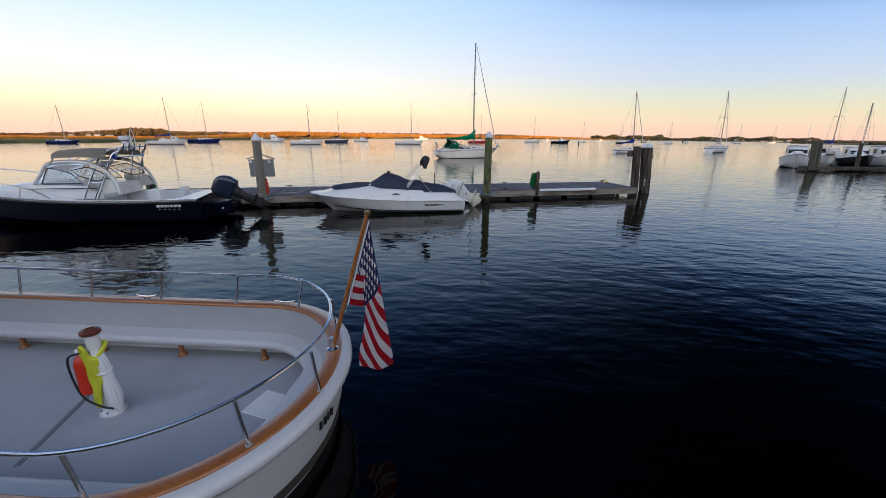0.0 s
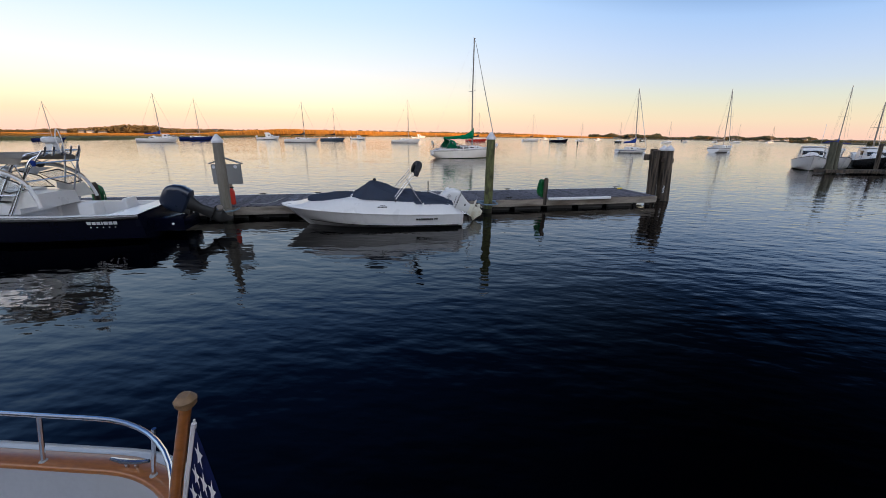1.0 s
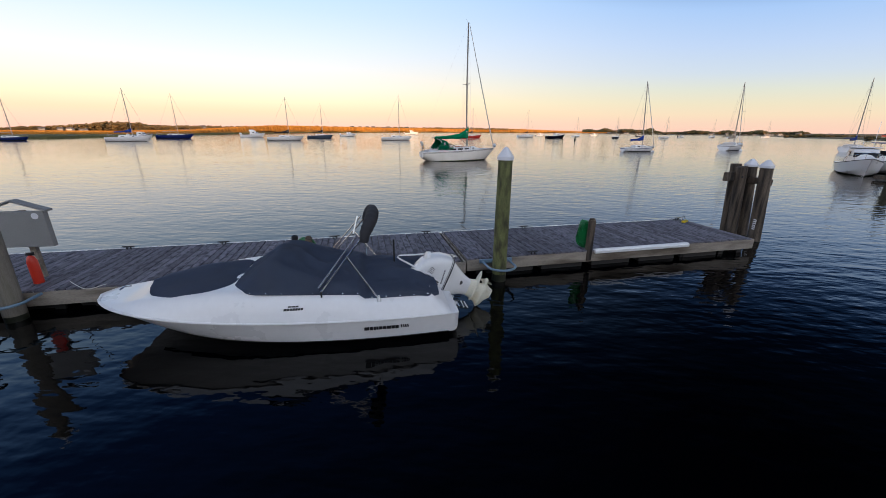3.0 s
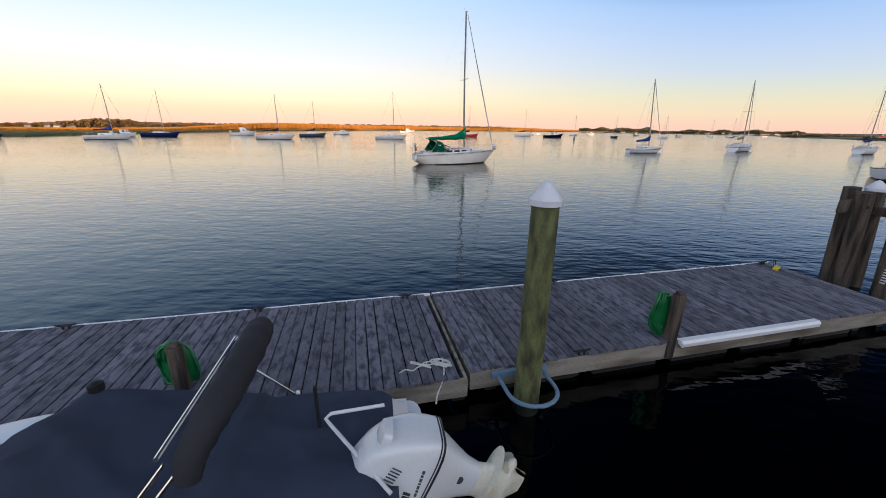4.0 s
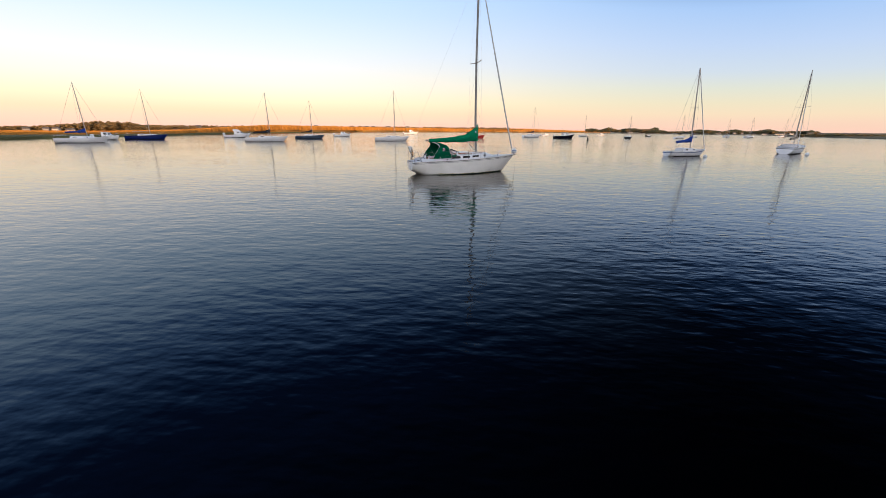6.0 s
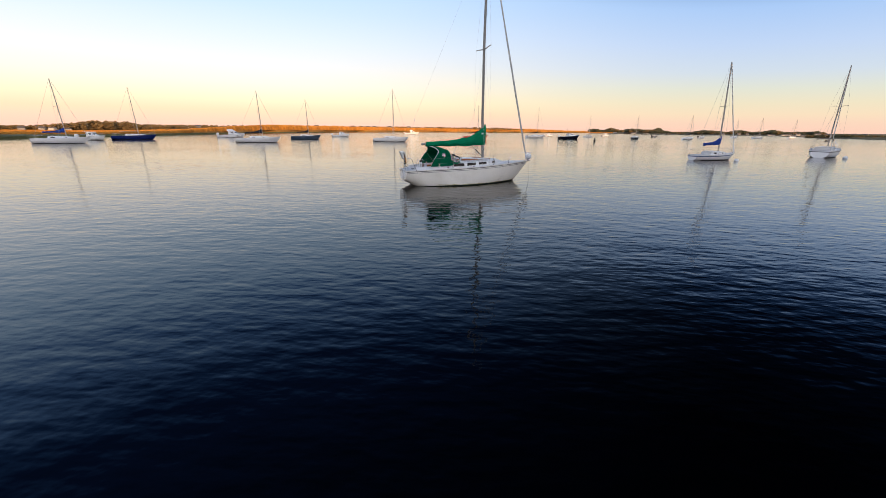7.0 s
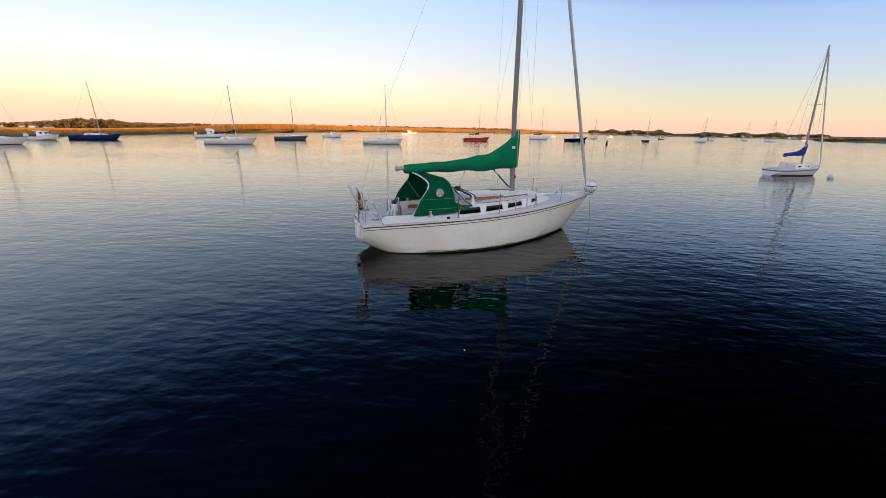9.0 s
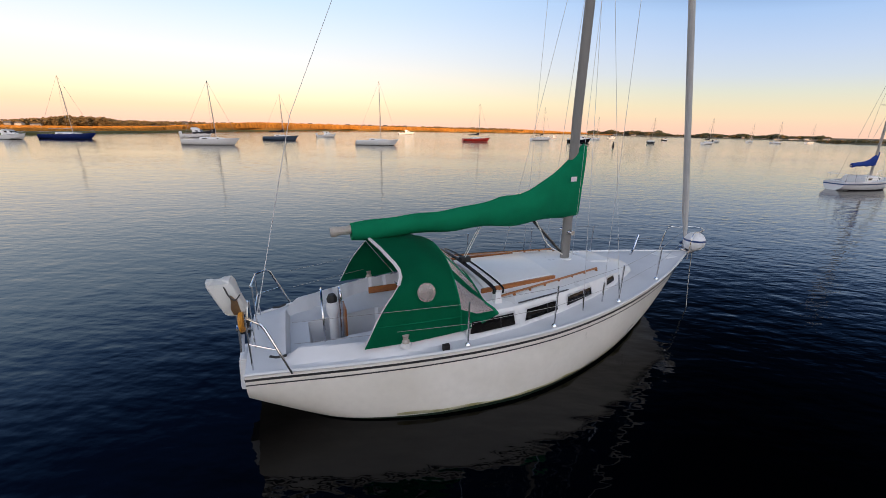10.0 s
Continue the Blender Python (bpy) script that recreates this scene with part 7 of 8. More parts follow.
def near_sailboat():
    t = thing("sailboat", NEAR_BOAT, "cream-white sailboat with green dodger and sail cover on its mooring", "sailboat", "boats on moorings")
    L = 9.2
    H = Hull(L, 3.1, 0.95, 1.27, 0.42, 0.53, 0.44, 1.15, -0.02, 0.05, 1.75, full=lambda u: 0.12 + min(0.5, 1.15 * max(0.0, u - 0.4)) + 0.42 * max(0.0, 1 - u / 0.27) ** 1.4)
    H.sheer = lambda u: 0.90 + 0.37 * max(0.0, u) ** 0.8
    base_keel = H.keel
    H.keel = lambda u: base_keel(u) + 0.34 * max(0.0, 1 - u / 0.22) ** 2
    hull = part("hull", H.shell(48, 20), HULL_CREAM, t, angle=28)
    part("sheer_stripe", H.strip(lambda u: H.sheer(u) - 0.085, lambda u: H.sheer(u) - 0.05, 0.0, 0.992, 60), GREY_MARK, hull, "dark grey cove line", smooth=False)
    part("sheer_stripe", H.strip(lambda u: H.sheer(u) - 0.155, lambda u: H.sheer(u) - 0.135, 0.0, 0.992, 60), GREY_MARK, hull, smooth=False)
    part("boot_stripe", H.strip(lambda u: -0.04, lambda u: 0.012 + 0.048 * min(1.0, max(0.0, (u - 0.07) / 0.25)), 0.07, 0.985, 80), GREEN_PAINT, hull, "green weedy boot stripe", smooth=False)
    part("waterline_scum", H.strip(lambda u: 0.055, lambda u: 0.1 + 0.025 * math.sin(u * 47) * math.sin(u * 19 + 1), 0.2, 0.97, 120, 0.004), SCUM, hull, "yellow-green scum along the waterline", smooth=False)
    part("stern_board", box(B(), (-0.17, -0.42, 0.42), (-0.02, 0.0, 0.9), pose(0, 0, 0, 0, 4, 0), 0.05), GEL, t, "white motor bracket on the transom")
    part("transom_edge", tube(B(), [(0.0, -H.half(0) * 0.98, H.sheer(0) - 0.07), (-0.004, 0, H.sheer(0) - 0.07), (0.0, H.half(0) * 0.98, H.sheer(0) - 0.07)], 0.012, 6), GREY_MARK, hull)

    def height(x, y, h, sh):
        a = abs(y)
        z = sh + 0.035 * (1 - (y / max(h, 0.01)) ** 2)
        if 0.42 < x < 3.0:
            w = 0.66 + 0.42 * min(1.0, (x - 0.42) / 1.4)          # cockpit half width
            if a < w + 0.14:
                z += 0.17 * min(1.0, (w + 0.14 - a) / 0.09) * min(1.0, (x - 0.42) / 0.25)
            if a < w and x > 0.5:
                z = sh - 0.06
            if a < 0.33 and 0.85 < x < 2.9:
                z = sh - 0.5
        return z
    part("deck", H.deck(height, 170, 64), NONSKID, t, "pale grey-white deck and cockpit", angle=32)
    part("toe_rail", H.edge(0.022, 0.0, 1.0, 60, 0.012), GEL, t)
    trunk = [(2.86, 1.30, 0.92, 1.37), (2.95, 1.32, 0.95, 1.40), (3.7, 1.31, 0.98, 1.41), (4.55, 1.20, 1.02, 1.43), (5.4, 1.01, 1.06, 1.44), (5.85, 0.87, 1.09, 1.43), (6.2, 0.75, 1.11, 1.41), (6.65, 0.56, 1.13, 1.33), (7.1, 0.36, 1.16, 1.22)]
    cab = part("cabin", cabin_loft(trunk, 0.085), GEL, t)

    def trunk_y(x, z):
        """Half width of the cabin's side at a height."""
        for (xa, wa, ba, ta), (xb, wb, bb, tb) in zip(trunk, trunk[1:]):
            if x <= xb:
                break
        k = (x - xa) / (xb - xa)
        w, lo, hi = wa + (wb - wa) * k, ba + (bb - ba) * k, ta + (tb - ta) * k
        r = (z - lo) / (hi - lo)
        return w * (1 - 0.045 * r / 0.72 if r < 0.72 else 0.955 - 0.045 * (r - 0.72) / 0.25)
    for side in (-1, 1):
        for x0, x1, z0, z1, h0, h1 in ((2.9, 3.64, 1.14, 1.155, 0.165, 0.165), (3.83, 4.5, 1.165, 1.19, 0.155, 0.145), (4.72, 5.36, 1.20, 1.235, 0.135, 0.12), (5.84, 6.12, 1.265, 1.285, 0.105, 0.09)):
            for grow, name, mat, out in ((0.024, "window_frame", GEL, 0.004), (0.0, "window", SMOKED, 0.009)):
                rows = []
                for i in range(7):
                    k = i / 6
                    xa, xb = x0 - grow + (x1 - x0 + 2 * grow) * k, x0 - grow + 0.04 + (x1 - x0 + 2 * grow - 0.06) * k
                    za, zb = z0 + (z1 - z0) * k - grow, z0 + h0 + (z1 + h1 - z0 - h0) * k + grow
                    rows.append([Vector((xa + (xb - xa) * j / 3, side * (trunk_y(xa + (xb - xa) * j / 3, za + (zb - za) * j / 3) + out), za + (zb - za) * j / 3)) for j in range(4)])
                w = part(name, thick(loft(B(), rows), 0.012), mat, cab, smooth=False)
            if x1 - x0 > 0.5:                # the joint between the two sliding panes
                part("divider", tube(B(), [p + Vector((0, side * 0.006, 0)) for p in rows[4]], 0.008, 5), BLACK_MARK, w)
        # varnished grab rail on low feet
        pts = [Vector((3.5 + 0.33 * i, side * (0.985 - 0.055 * i), 1.475 + 0.004 * i)) for i in range(8)]
        gr = part("grab_rail", tube(B(), pts, 0.017, 8), TEAK, cab, "varnished teak grab rail")
        for p in pts:
            part("foot", lathe(B(), [(0.03, -0.07), (0.02, -0.02), (0.016, 0.0)], 8, Matrix.Translation(p)), TEAK, gr)
    sl = part("sliding_hatch", cabin_loft([(3.45, 0.66, 1.44, 1.51), (3.5, 0.67, 1.44, 1.53), (4.74, 0.61, 1.46, 1.54), (4.82, 0.58, 1.46, 1.51)], 0.04), GEL, cab, "white sliding hatch cover")
    for side in (-1, 1):
        part("hatch_rail", box(B(), (3.35, -0.022, 1.455), (4.82, 0.022, 1.525), pose(0, side * 0.93, 0, 0, 0, side * -3.2), 0.008), TEAK, sl, "varnished hatch rail")
    part("fore_hatch", box(B(), (5.9, -0.28, 1.46), (6.4, 0.28, 1.525), pose(0, 0, 0, 0, 3.0, 0) @ Matrix.Translation((0, 0, 0.30)), 0.015), GEL, cab)
    # mainsheet traveller arched over the hatch
    tr = part("traveller", tube(B(), arc([(3.42, -1.0, 1.55), (3.41, -0.92, 1.64), (3.36, 0.0, 1.70), (3.32, 0.92, 1.66), (3.32, 1.0, 1.5)], 5), 0.028, 8), BLACK_HULL, cab, "dark arched traveller bar")
    part("bar", tube(B(), arc([(3.58, -0.99, 1.53), (3.57, -0.9, 1.63), (3.5, 0.0, 1.70), (3.46, 0.9, 1.65), (3.46, 1.0, 1.5)], 5), 0.016, 8), BLACK_HULL, tr)
    for side in (-1, 1):
        part("tower", lathe(B(), [(0.095, 0.0), (0.09, 0.02), (0.055, 0.2), (0.045, 0.21)], 4, pose(3.47, side * 1.0, 1.37, 0, 0, 45)), WHITE_PLASTIC, tr, "white plastic end fitting", smooth=False)
    part("car", box(B(), (3.32, -0.06, 1.70), (3.5, 0.06, 1.79), None, 0.02), RUBBER, tr)
    for side in (-1, 1):
        w = part("winch", lathe(B(), [(0.055, 0), (0.052, 0.03), (0.036, 0.05), (0.04, 0.09), (0.048, 0.105), (0.02, 0.112)], 16, pose(1.98, side * 1.2, 1.17)), PALE_ALLOY, t)
        part("base", lathe(B(), [(0.075, -0.06), (0.065, 0.0)], 16, pose(1.98, side * 1.2, 1.17)), GEL, w)
        part("fairlead", box(B(), (2.45, side * 1.36 - 0.03, 1.03), (2.55, side * 1.36 + 0.03, 1.12), None, 0.015), RUBBER, t)
    # mast, boom, covers
    mz = 1.5
    mast = part("mast", B_oval([(5.58, 0, mz), (5.46, 0, 4.0), (5.38, 0, 8.0), (5.38, 0, 13.5)], 0.1, 0.066), ALLOY, t, "grey-brown aluminium mast")
    part("mast_collar", lathe(B(), [(0.15, 0), (0.13, 0.03), (0.11, 0.06)], 16, pose(5.58, 0, mz - 0.02)), GEL, mast)
    for side in (-1, 1):
        part("mast_winch", lathe(B(), [(0.05, 0), (0.035, 0.04), (0.045, 0.1)], 12, pose(5.56, side * 0.06, 2.05, -side * 90, 0, 0)), STEEL, mast)
    part("mast_top", box(B(), (5.3, -0.03, 13.5), (5.55, 0.03, 13.56), None, 0.01), ALLOY, mast)
    part("wind_vane", line(B(), (5.32, 0, 13.56), (5.15, 0, 13.85), 0.012), STEEL, mast)
    for side in (-1, 1):
        part("spreader", tube(B(), [(5.43, side * 0.06, 7.82), (5.33, side * 0.95, 7.88)], [0.035, 0.022], 8), PALE_ALLOY, mast)
        for pts in (((5.40, 0, 13.4), (5.33, side * 0.95, 7.88), (5.45, side * 1.16, 1.16)), ((5.43, 0, 7.75), (5.95, side * 1.05, 1.18)), ((5.43, 0, 7.75), (4.95, side * 1.26, 1.13))):
            bm = B()
            for a, b in zip(pts, pts[1:]):
                line(bm, a, b, 0.0035)
            sh = part("shroud", bm, BRIGHT_WIRE, t)
            part("turnbuckle", tube(B(), [pts[-1], Vector(pts[-1]).lerp(Vector(pts[-2]), 0.05)], 0.014, 6), STEEL, sh)
    part("furled_jib", tube(B(), [(9.02, 0, 1.62), (8.95, 0, 1.85), (8.83, 0, 2.2), (7.25, 0, 7.5), (5.55, 0, 13.3)], [0.03, 0.045, 0.06, 0.054, 0.03], 10), FURLED_CLOTH, t, "white sail furled on the forestay")
    part("furler_drum", lathe(B(), [(0.05, 0), (0.1, 0.01), (0.1, 0.025), (0.05, 0.04), (0.05, 0.1), (0.1, 0.115), (0.1, 0.13), (0.04, 0.14)], 16, pose(9.08, 0, 1.38, 0, -16, 0)), STEEL, t)
    bm = B()
    line(bm, (5.38, 0, 13.45), (0.85, 0.0, 3.9), 0.0035)
    line(bm, (0.85, 0.0, 3.9), (0.06, -0.62, 1.0), 0.0045)
    line(bm, (0.85, 0.0, 3.9), (0.06, 0.62, 1.0), 0.0045)
    part("backstay", bm, BRIGHT_WIRE, t, "split wire backstay")
    for z, y in ((12.9, 0.07), (12.6, -0.07), (13.0, 0.1)):
        part("halyard", line(B(), (5.41, y, z), (5.62, y * 2.2, 1.56), 0.003), BRIGHT_WIRE, t)
    boom = part("boom", tube(B(), [(5.45, 0.0, 2.58), (1.28, -0.03, 2.40)], 0.062, 10), PALE_ALLOY, t, "pale grey boom")
    part("end_cap", lathe(B(), [(0.07, 0.0), (0.075, 0.06), (0.065, 0.1)], 12, pose(1.33, -0.03, 2.40, 0, -92.5, 0)), PALE_ALLOY, boom)
    bm = boom_cover(1.52, 5.68, 2.42, 2.6, 0.17, 0.99, 0.17, 0.26)
    for v in bm.verts:
        k = (v.co.x - 1.52) / 4.16
        v.co.y -= 0.03 * (1 - k)
        mid = 2.40 + 0.18 * k
        v.co.z = mid + (v.co.z - mid) * (0.56 + 0.44 * min(1.0, k / 0.5)) - (0.1 * math.sin(math.pi * k) ** 2 + 0.13 * max(0.0, 1 - ((k - 0.8) / 0.19) ** 2)) * min(1.0, max(0.0, (v.co.z - mid) / (0.12 + 0.35 * k)))
    cov = part("sail_cover", bm, GREEN_CLOTH, t, "green canvas sail cover along the boom", angle=70)
    part("label_patch", box(B(), (5.36, -0.165, 2.98), (5.48, -0.157, 3.06), None, 0.001), FLAG_WHITE, cov, smooth=False)
    bm = B()
    for dy in (-0.03, 0.03):
        line(bm, (3.4, dy, 1.78), (3.75, 0.02 + dy, 2.40), 0.008)
    part("mainsheet", bm, ROPE, boom, "pale mainsheet tackle")
    part("vang", line(B(), (5.46, 0, 1.66), (4.6, 0.02, 2.45), 0.026, 8), BLACK_HULL, boom, "dark boom strut")
    part("vang_tackle", tube(B(), arc([(5.48, -0.04, 1.62), (5.1, -0.05, 1.85), (4.9, -0.03, 2.15), (4.72, 0.0, 2.42)], 4), 0.012, 6), ROPE, boom)
    # dodger
    def rib(pts):
        out = arc([(x, -y, z) for x, y, z in pts] + [(x, y, z) for x, y, z in pts[::-1][1:]], 4)
        return out
    r0 = rib([(1.43, 1.17, 1.16), (1.68, 1.13, 1.6), (1.98, 1.02, 2.0), (1.86, 0.62, 2.22), (1.76, 0.0, 2.28)])
    r05 = rib([(2.1, 1.22, 1.16), (2.2, 1.17, 1.66), (2.36, 1.02, 2.02), (2.34, 0.62, 2.19), (2.3, 0.0, 2.25)])
    r1 = rib([(2.78, 1.26, 1.2), (2.76, 1.19, 1.6), (2.74, 1.0, 1.88), (2.78, 0.62, 2.03), (2.82, 0.0, 2.09)])
    r15 = rib([(3.06, 1.27, 1.25), (3.02, 1.19, 1.45), (3.0, 1.0, 1.64), (3.06, 0.62, 1.75), (3.14, 0.0, 1.8)])
    r2 = rib([(3.34, 1.27, 1.36), (3.3, 1.2, 1.42), (3.24, 1.0, 1.46), (3.3, 0.62, 1.5), (3.38, 0.0, 1.53)])
    dod = part("dodger", thick(loft(B(), [r0, r05, r1]), 0.012), GREEN_CLOTH, t, "green canvas spray dodger with clear panels", angle=70)
    k = len(r0) - 1
    part("aft_edge", tube(B(), r0[k // 4 - 1:k // 2 + 2], 0.024, 6), FLAG_WHITE, dod, "pale bound edge")
    part("aft_edge", tube(B(), r0[:k // 4], 0.008, 6), FLAG_WHITE, dod)
    part("aft_edge", tube(B(), r0[k // 2 + 1:], 0.008, 6), FLAG_WHITE, dod)
    front = (r1, r15, r2)
    a, b, c = k // 16 + 1, k // 4, k // 4 + k // 16      # seams: skirt, corner strip
    for name, i0, i1, mat, lab in (("skirt", 0, a, GREEN_CLOTH, ""), ("side_window", a, b, HAZY, "hazy clear vinyl side window"), ("corner_strip", b, c, GREEN_CLOTH, ""),
                                   ("front_window", c, k - c, HAZY, "hazy clear vinyl windscreen"), ("corner_strip", k - c, k - b, GREEN_CLOTH, ""),
                                   ("side_window", k - b, k - a, HAZY, "hazy clear vinyl side window"), ("skirt", k - a, k, GREEN_CLOTH, "")):
        part(name, thick(loft(B(), [q[i0:i1 + 1] for q in front]), 0.006), mat, dod, lab, angle=70)
    part("hem", tube(B(), r2, 0.022, 6), GREEN_CLOTH, dod)
    for i in (k // 2 - 3, k // 2 + 3):
        part("panel_seam", tube(B(), [q[i] for q in front], 0.016, 6), GREEN_CLOTH, dod)
    part("front_edge", tube(B(), r1, 0.012, 6), GREEN_CLOTH, dod)
    part("motor_bracket", box(B(), (-0.06, -0.52, 1.36), (0.12, -0.32, 1.4), None, 0.01), STEEL, t)
    for side in (-1, 1):
        part("portlight", lathe(B(), [(0.115, 0.0), (0.125, 0.008), (0.11, 0.014)], 20, pose(2.29, side * 1.145, 1.80, -side * 70, 0, side * 4)), HAZY, dod, "round clear vinyl portlight")
        part("skirt_seam", tube(B(), arc([(1.58, side * 1.165, 1.43), (2.14, side * 1.21, 1.42), (2.76, side * 1.245, 1.42)], 4), 0.006, 5), GREEN_CLOTH, dod)
        part("brace", line(B(), (1.9, side * 0.98, 1.95), (2.46, side * 1.1, 1.2), 0.01), STEEL, dod)
    # cockpit gear
    part("companionway", box(B(), (2.86, -0.3, 0.75), (2.9, 0.3, 1.5), None, 0.01), OLD_TEAK, t, "dark wooden companionway boards")
    ped = part("pedestal", lathe(B(), [(0.13, 0.0), (0.12, 0.04), (0.07, 0.08), (0.065, 0.6), (0.09, 0.66), (0.1, 0.78), (0.07, 0.84)], 16, pose(1.18, 0, 0.5)), GEL, t, "white steering pedestal")
    part("compass", lathe(B(), [(0.075, 0), (0.08, 0.05), (0.05, 0.11)], 14, pose(1.18, 0, 1.34)), RUBBER, ped)
    part("guard", tube(B(), arc([(1.3, -0.14, 0.5), (1.3, -0.14, 1.4), (1.3, 0.0, 1.5), (1.3, 0.14, 1.4), (1.3, 0.14, 0.5)], 5), 0.016, 8), STEEL, ped)
    wc = Vector((1.03, 0, 1.12))
    wheel = part("wheel", tube(B(), [wc + Vector((0.02 * math.cos(q), 0.42 * math.cos(q), 0.42 * math.sin(q))) for q in (2 * math.pi * i / 32 for i in range(32))], 0.014, 8, closed=True), STEEL, t, "stainless steering wheel")
    for i in range(6):
        q = math.pi * i / 3
        part("spoke", line(B(), wc, wc + Vector((0.0, 0.41 * math.cos(q), 0.41 * math.sin(q))), 0.008), STEEL, wheel)
    part("table", box(B(), (1.34, -0.16, 0.72), (1.37, 0.16, 1.25), None, 0.01), TEAK, t, "folded teak cockpit table")
    part("locker_front", box(B(), (1.9, 0.86, 0.98), (2.45, 0.88, 1.1), None, 0.02), TEAK, t, "teak coaming pocket")
    part("sheet", tube(B(), arc([(1.5, -1.1, 1.18), (1.62, -1.02, 1.22), (1.7, -1.12, 1.2), (1.56, -1.16, 1.18), (1.48, -1.08, 1.2), (1.64, -1.04, 1.2)], 5), 0.016, 6), ROPE, t, "coiled white sheet")
    # stern rail with outboard bag and horseshoe
    hs = H.half(0) * 0.93
    pp = [(0.56, -1.04, 0.95), (0.31, -0.95, 1.57), (0.26, -0.92, 1.62), (0.12, -hs, 1.63), (0.08, -0.25, 1.63)]
    bm = tube(B(), pp, 0.015, 8)
    tube(bm, [(x, -y, z) for x, y, z in pp], 0.015, 8)
    for y in (-hs, -0.25, 0.25, hs):
        line(bm, (0.1, y, 0.93), (0.1, y, 1.63), 0.0105, 8)
    for side in (-1, 1):
        tube(bm, [(0.44, side * 0.99, 1.27), (0.1, side * hs, 1.29), (0.1, side * 0.25, 1.29)], 0.01, 6)
    part("stern_rail", bm, STEEL, t, "stainless stern rail")
    bag = B()
    rows = []
    for z, a, b in ((1.58, 0.10, 0.085), (1.61, 0.125, 0.105), (1.8, 0.135, 0.12), (1.97, 0.145, 0.125), (2.02, 0.13, 0.11), (2.035, 0.06, 0.05)):
        rows.append([(-0.02 - 0.34 * (z - 1.6) + a * math.copysign(abs(math.cos(q)) ** 0.25, math.cos(q)) * (1 + 0.07 * math.sin(3 * q + z * 9)), -0.42 + b * math.copysign(abs(math.sin(q)) ** 0.25, math.sin(q)) * (1 + 0.06 * math.sin(5 * q + z * 14)), z + 0.015 * math.sin(2 * q + 1)) for q in (2 * math.pi * j / 28 for j in range(28))])
    loft(bag, rows, closed=True, cap=True)
    mot = part("motor_bag", bag, WHITE_CLOTH, t, "small outboard under a torn white cover on the stern rail", angle=45)
    part("tear", thick(loft(B(), [[(-0.02 - 0.34 * (z - 1.6) + 0.03 + dx, -0.545 - 0.002, z), (-0.02 - 0.34 * (z - 1.6) + 0.03 + dx + w, -0.545, z)] for z, dx, w in ((1.6, -0.05, 0.09), (1.68, -0.05, 0.1), (1.78, 0.0, 0.07), (1.86, 0.02, 0.02))]), 0.006), OLD_TEAK, mot, "brown stained tear")
    part("strap", tube(B(), arc([(-0.1, -0.55, 1.98), (-0.06, -0.56, 1.86), (0.0, -0.56, 1.8), (0.06, -0.55, 1.86)], 4), 0.008, 6), GREY_MARK, mot)
    part("motor_leg", tube(B(), [(0.0, -0.42, 1.6), (-0.02, -0.42, 1.3), (-0.04, -0.42, 1.02)], [0.05, 0.04, 0.03], 8), STEEL, mot)
    part("clamp", box(B(), (-0.02, -0.5, 1.3), (0.1, -0.34, 1.46), None, 0.015), RUBBER, mot, "dark clamp")
    part("horseshoe", tube(B(), [(0.03, -0.56 + 0.08 * math.cos(q), 1.5 + 0.1 * math.sin(q)) for q in (0.9 + 4.0 * i / 12 for i in range(13))], 0.034, 8), ORANGE, t, "amber horseshoe buoy")
    # bow rail, stanchions, lifelines
    bm = B()
    for side in (-1, 1):
        tube(bm, arc([(9.5, 0, 1.80), (9.36, side * 0.16, 1.80), (9.05, side * 0.24, 1.79), (8.8, side * 0.3, 1.76), (8.72, side * 0.34, 1.24)], 5), 0.009, 8)
        line(bm, (9.05, side * 0.08, 1.28), (9.28, side * 0.19, 1.80), 0.009, 8)
    part("bow_rail", bm, STEEL, t, "stainless bow rail")
    xs = [0.62, 2.81, 4.2, 5.7, 7.1, 8.75]
    for side in (-1, 1):
        for x in xs[1:5]:
            u = x / L
            s = part("stanchion", line(B(), (x, side * (H.half(u) - 0.07), H.sheer(u)), (x, side * (H.half(u) - 0.08), H.sheer(u) + 0.64), 0.0125, 8), STEEL, t)
            part("base", lathe(B(), [(0.045, 0.0), (0.04, 0.015), (0.018, 0.04)], 10, pose(x, side * (H.half(u) - 0.07), H.sheer(u) + 0.02)), STEEL, s)
        for dz in (0.62, 0.33):
            part("lifeline", tube(B(), [(x, side * (H.half(x / L) - 0.08), H.sheer(x / L) + dz) for x in xs], 0.003, 5), WIRE, t)
        part("genoa_track", box(B(), (0, -0.01, 0), (1.05, 0.01, 0.014), pose(3.75, side * 1.17, 1.415, 0, 0, side * -7), 0.002), GREY_MARK, t, smooth=False)
        part("cleat", tube(B(), [(0.3, side * 0.72, 1.05), (0.38, side * 0.74, 1.03), (0.5, side * 0.77, 1.05)], 0.016, 6), RUBBER, t)
    part("anchor", tube(B(), arc([(7.75, 0.3, 1.27), (7.95, 0.42, 1.31), (8.15, 0.5, 1.62)], 4), 0.025, 8), STEEL, t, "small anchor on the foredeck")
    part("anchor_well", box(B(), (8.25, -0.2, 1.25), (8.6, 0.2, 1.285), None, 0.015), GEL, t)
    part("bow_roller", box(B(), (9.05, -0.06, 1.24), (9.38, 0.06, 1.34), None, 0.02), STEEL, t)
    return t


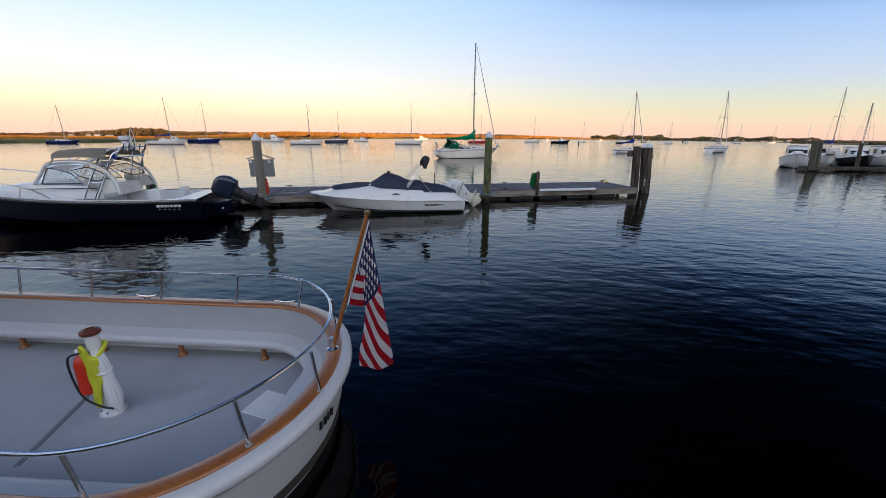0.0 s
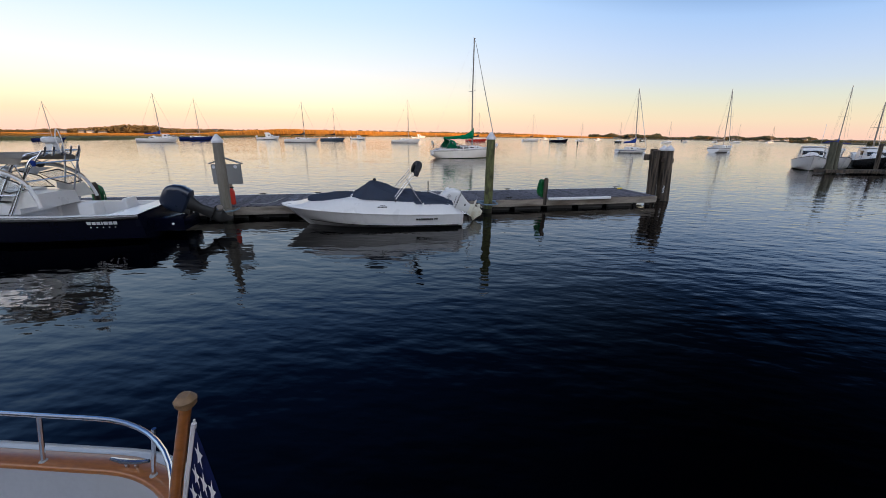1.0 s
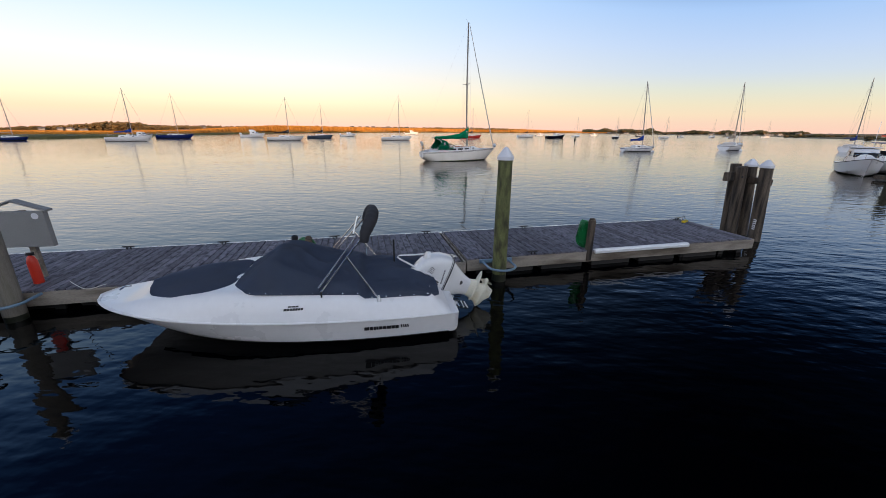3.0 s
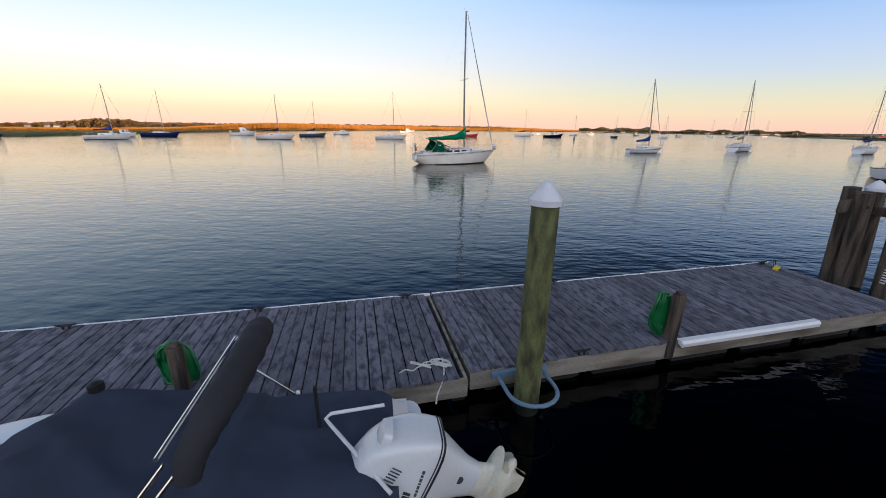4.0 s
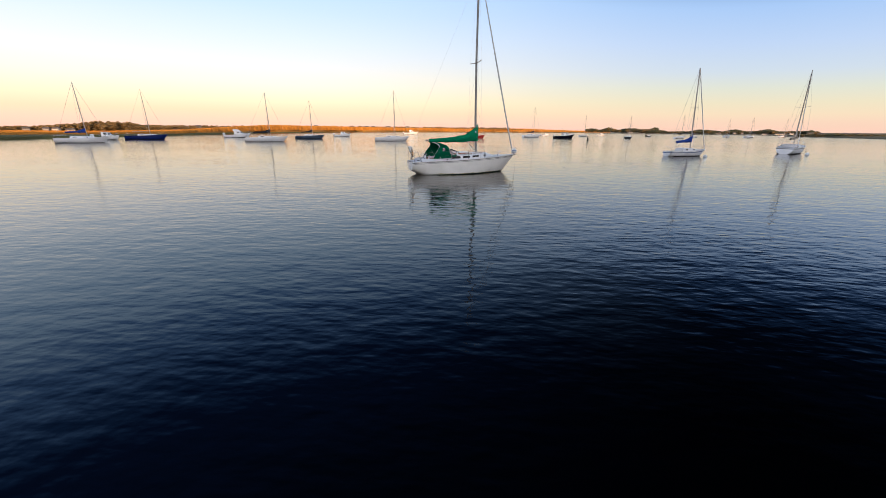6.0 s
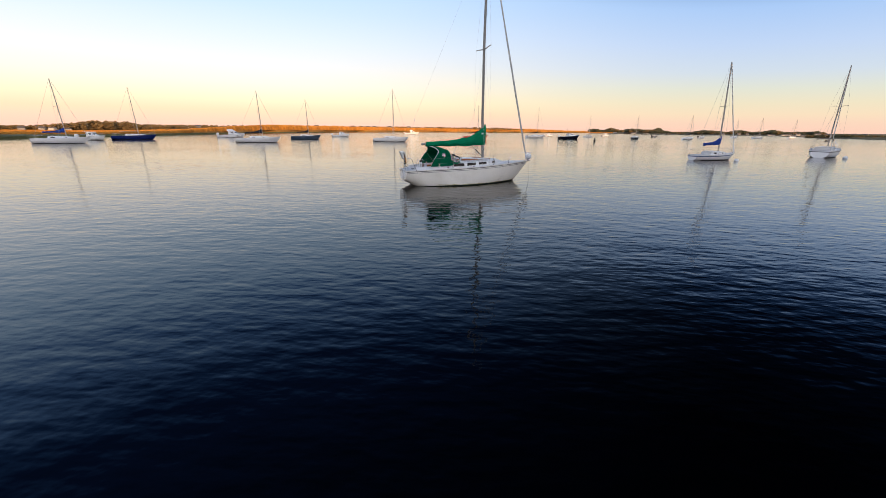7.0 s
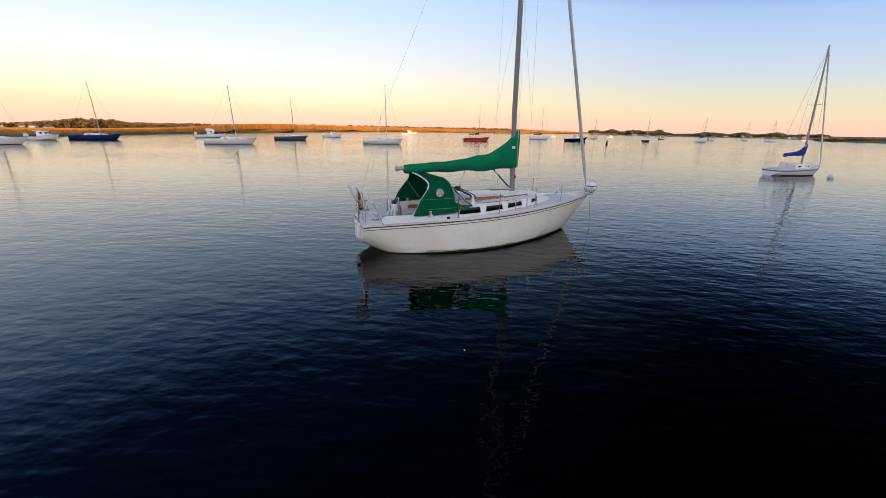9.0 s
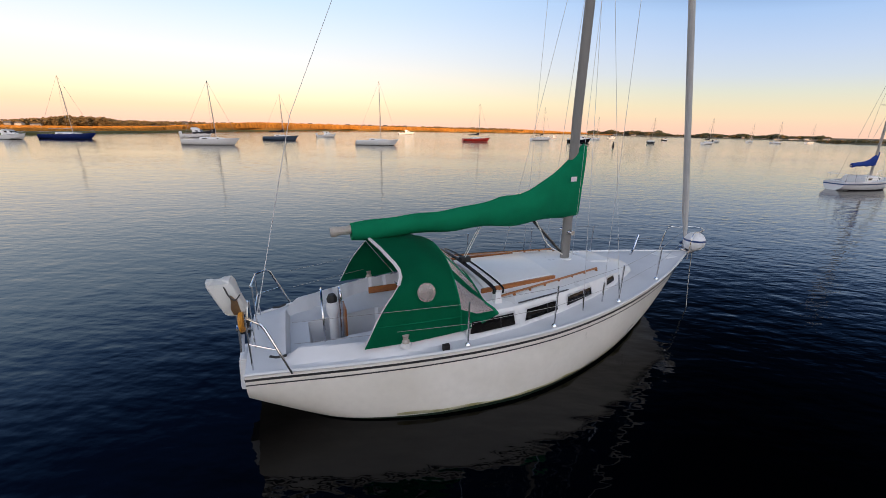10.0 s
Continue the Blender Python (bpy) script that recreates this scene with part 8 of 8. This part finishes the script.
def B_oval(pts, a, b, n=14):
    """An oval spar through points."""
    bm = B()
    k = len(pts)
    loft(bm, [[(x + a * (1 - 0.25 * i / (k - 1)) * math.cos(q), y + b * (1 - 0.25 * i / (k - 1)) * math.sin(q), z) for q in (2 * math.pi * j / n for j in range(n))] for i, (x, y, z) in enumerate(pts)], closed=True, cap=True)
    return bm


near_sailboat()
v = NEAR_BOAT @ Vector((9.12, -0.16, 1.56))
ball = thing("mooring_ball", pose(v.x, v.y, v.z), "white mooring ball with a blue band hung at the bow", "buoy", "mooring buoys")
part("ball", lathe(B(), [(0.21 * math.cos(q) + 0.002, 0.21 * math.sin(q)) for q in (-1.5 + 3.0 * i / 16 for i in range(17))], 22), WHITE_PLASTIC, ball)
part("band", lathe(B(), [(0.207, 0.02), (0.2135, 0.025), (0.2125, 0.055), (0.203, 0.06)], 24), BLUE_STRIPE, ball, "blue band")
part("pendant", tube(B(), arc([(0, 0, -0.2), (0.05, -0.02, -0.8), (0.12, -0.1, -1.6)], 5), 0.009, 6), WIRE, ball)


# ---- planks of the dock, one by one ----
def planks(dock, s0, s1, near=0.0):
    rng = np.random.default_rng(int(abs(s0) * 10) + 3)
    pitch = 0.153
    kinds = []
    for k in range(5):
        w, e = pitch - 0.011, rng.uniform(-0.012, 0.012)
        bm = B()
        rows = []
        for yy in np.linspace(near, DOCK_W - 0.004, 5):
            bow = 0.003 * math.sin(3.1 * yy / DOCK_W + k)
            rows.append([(0.004 + bow, yy + e, DOCK_H - 0.034), (0.0 + bow, yy + e, DOCK_H - 0.006), (0.006 + bow, yy + e, DOCK_H), (w / 2, yy + e, DOCK_H + 0.001), (w - 0.006 + bow, yy + e, DOCK_H), (w + bow, yy + e, DOCK_H - 0.006), (w - 0.004 + bow, yy + e, DOCK_H - 0.034)])
        loft(bm, rows, closed=True, cap=True)
        me = bpy.data.meshes.new("plank")
        bmesh.ops.recalc_face_normals(bm, faces=bm.faces)
        bm.to_mesh(me)
        bm.free()
        me.materials.append(PLANK)
        kinds.append(me)
    s = s0 + 0.004
    while s < s1 - pitch + 0.01:
        ob = new("plank", kinds[int(rng.integers(0, 5))])
        ob.parent = dock
        ob.location = (s, 0, rng.uniform(-0.002, 0.003))
        ob.rotation_euler = (0, 0, rng.uniform(-0.0018, 0.0018))
        s += pitch


planks(dock_right, 0.03, 8.1, 0.1)
planks(dock_left, -24.0, -0.03)
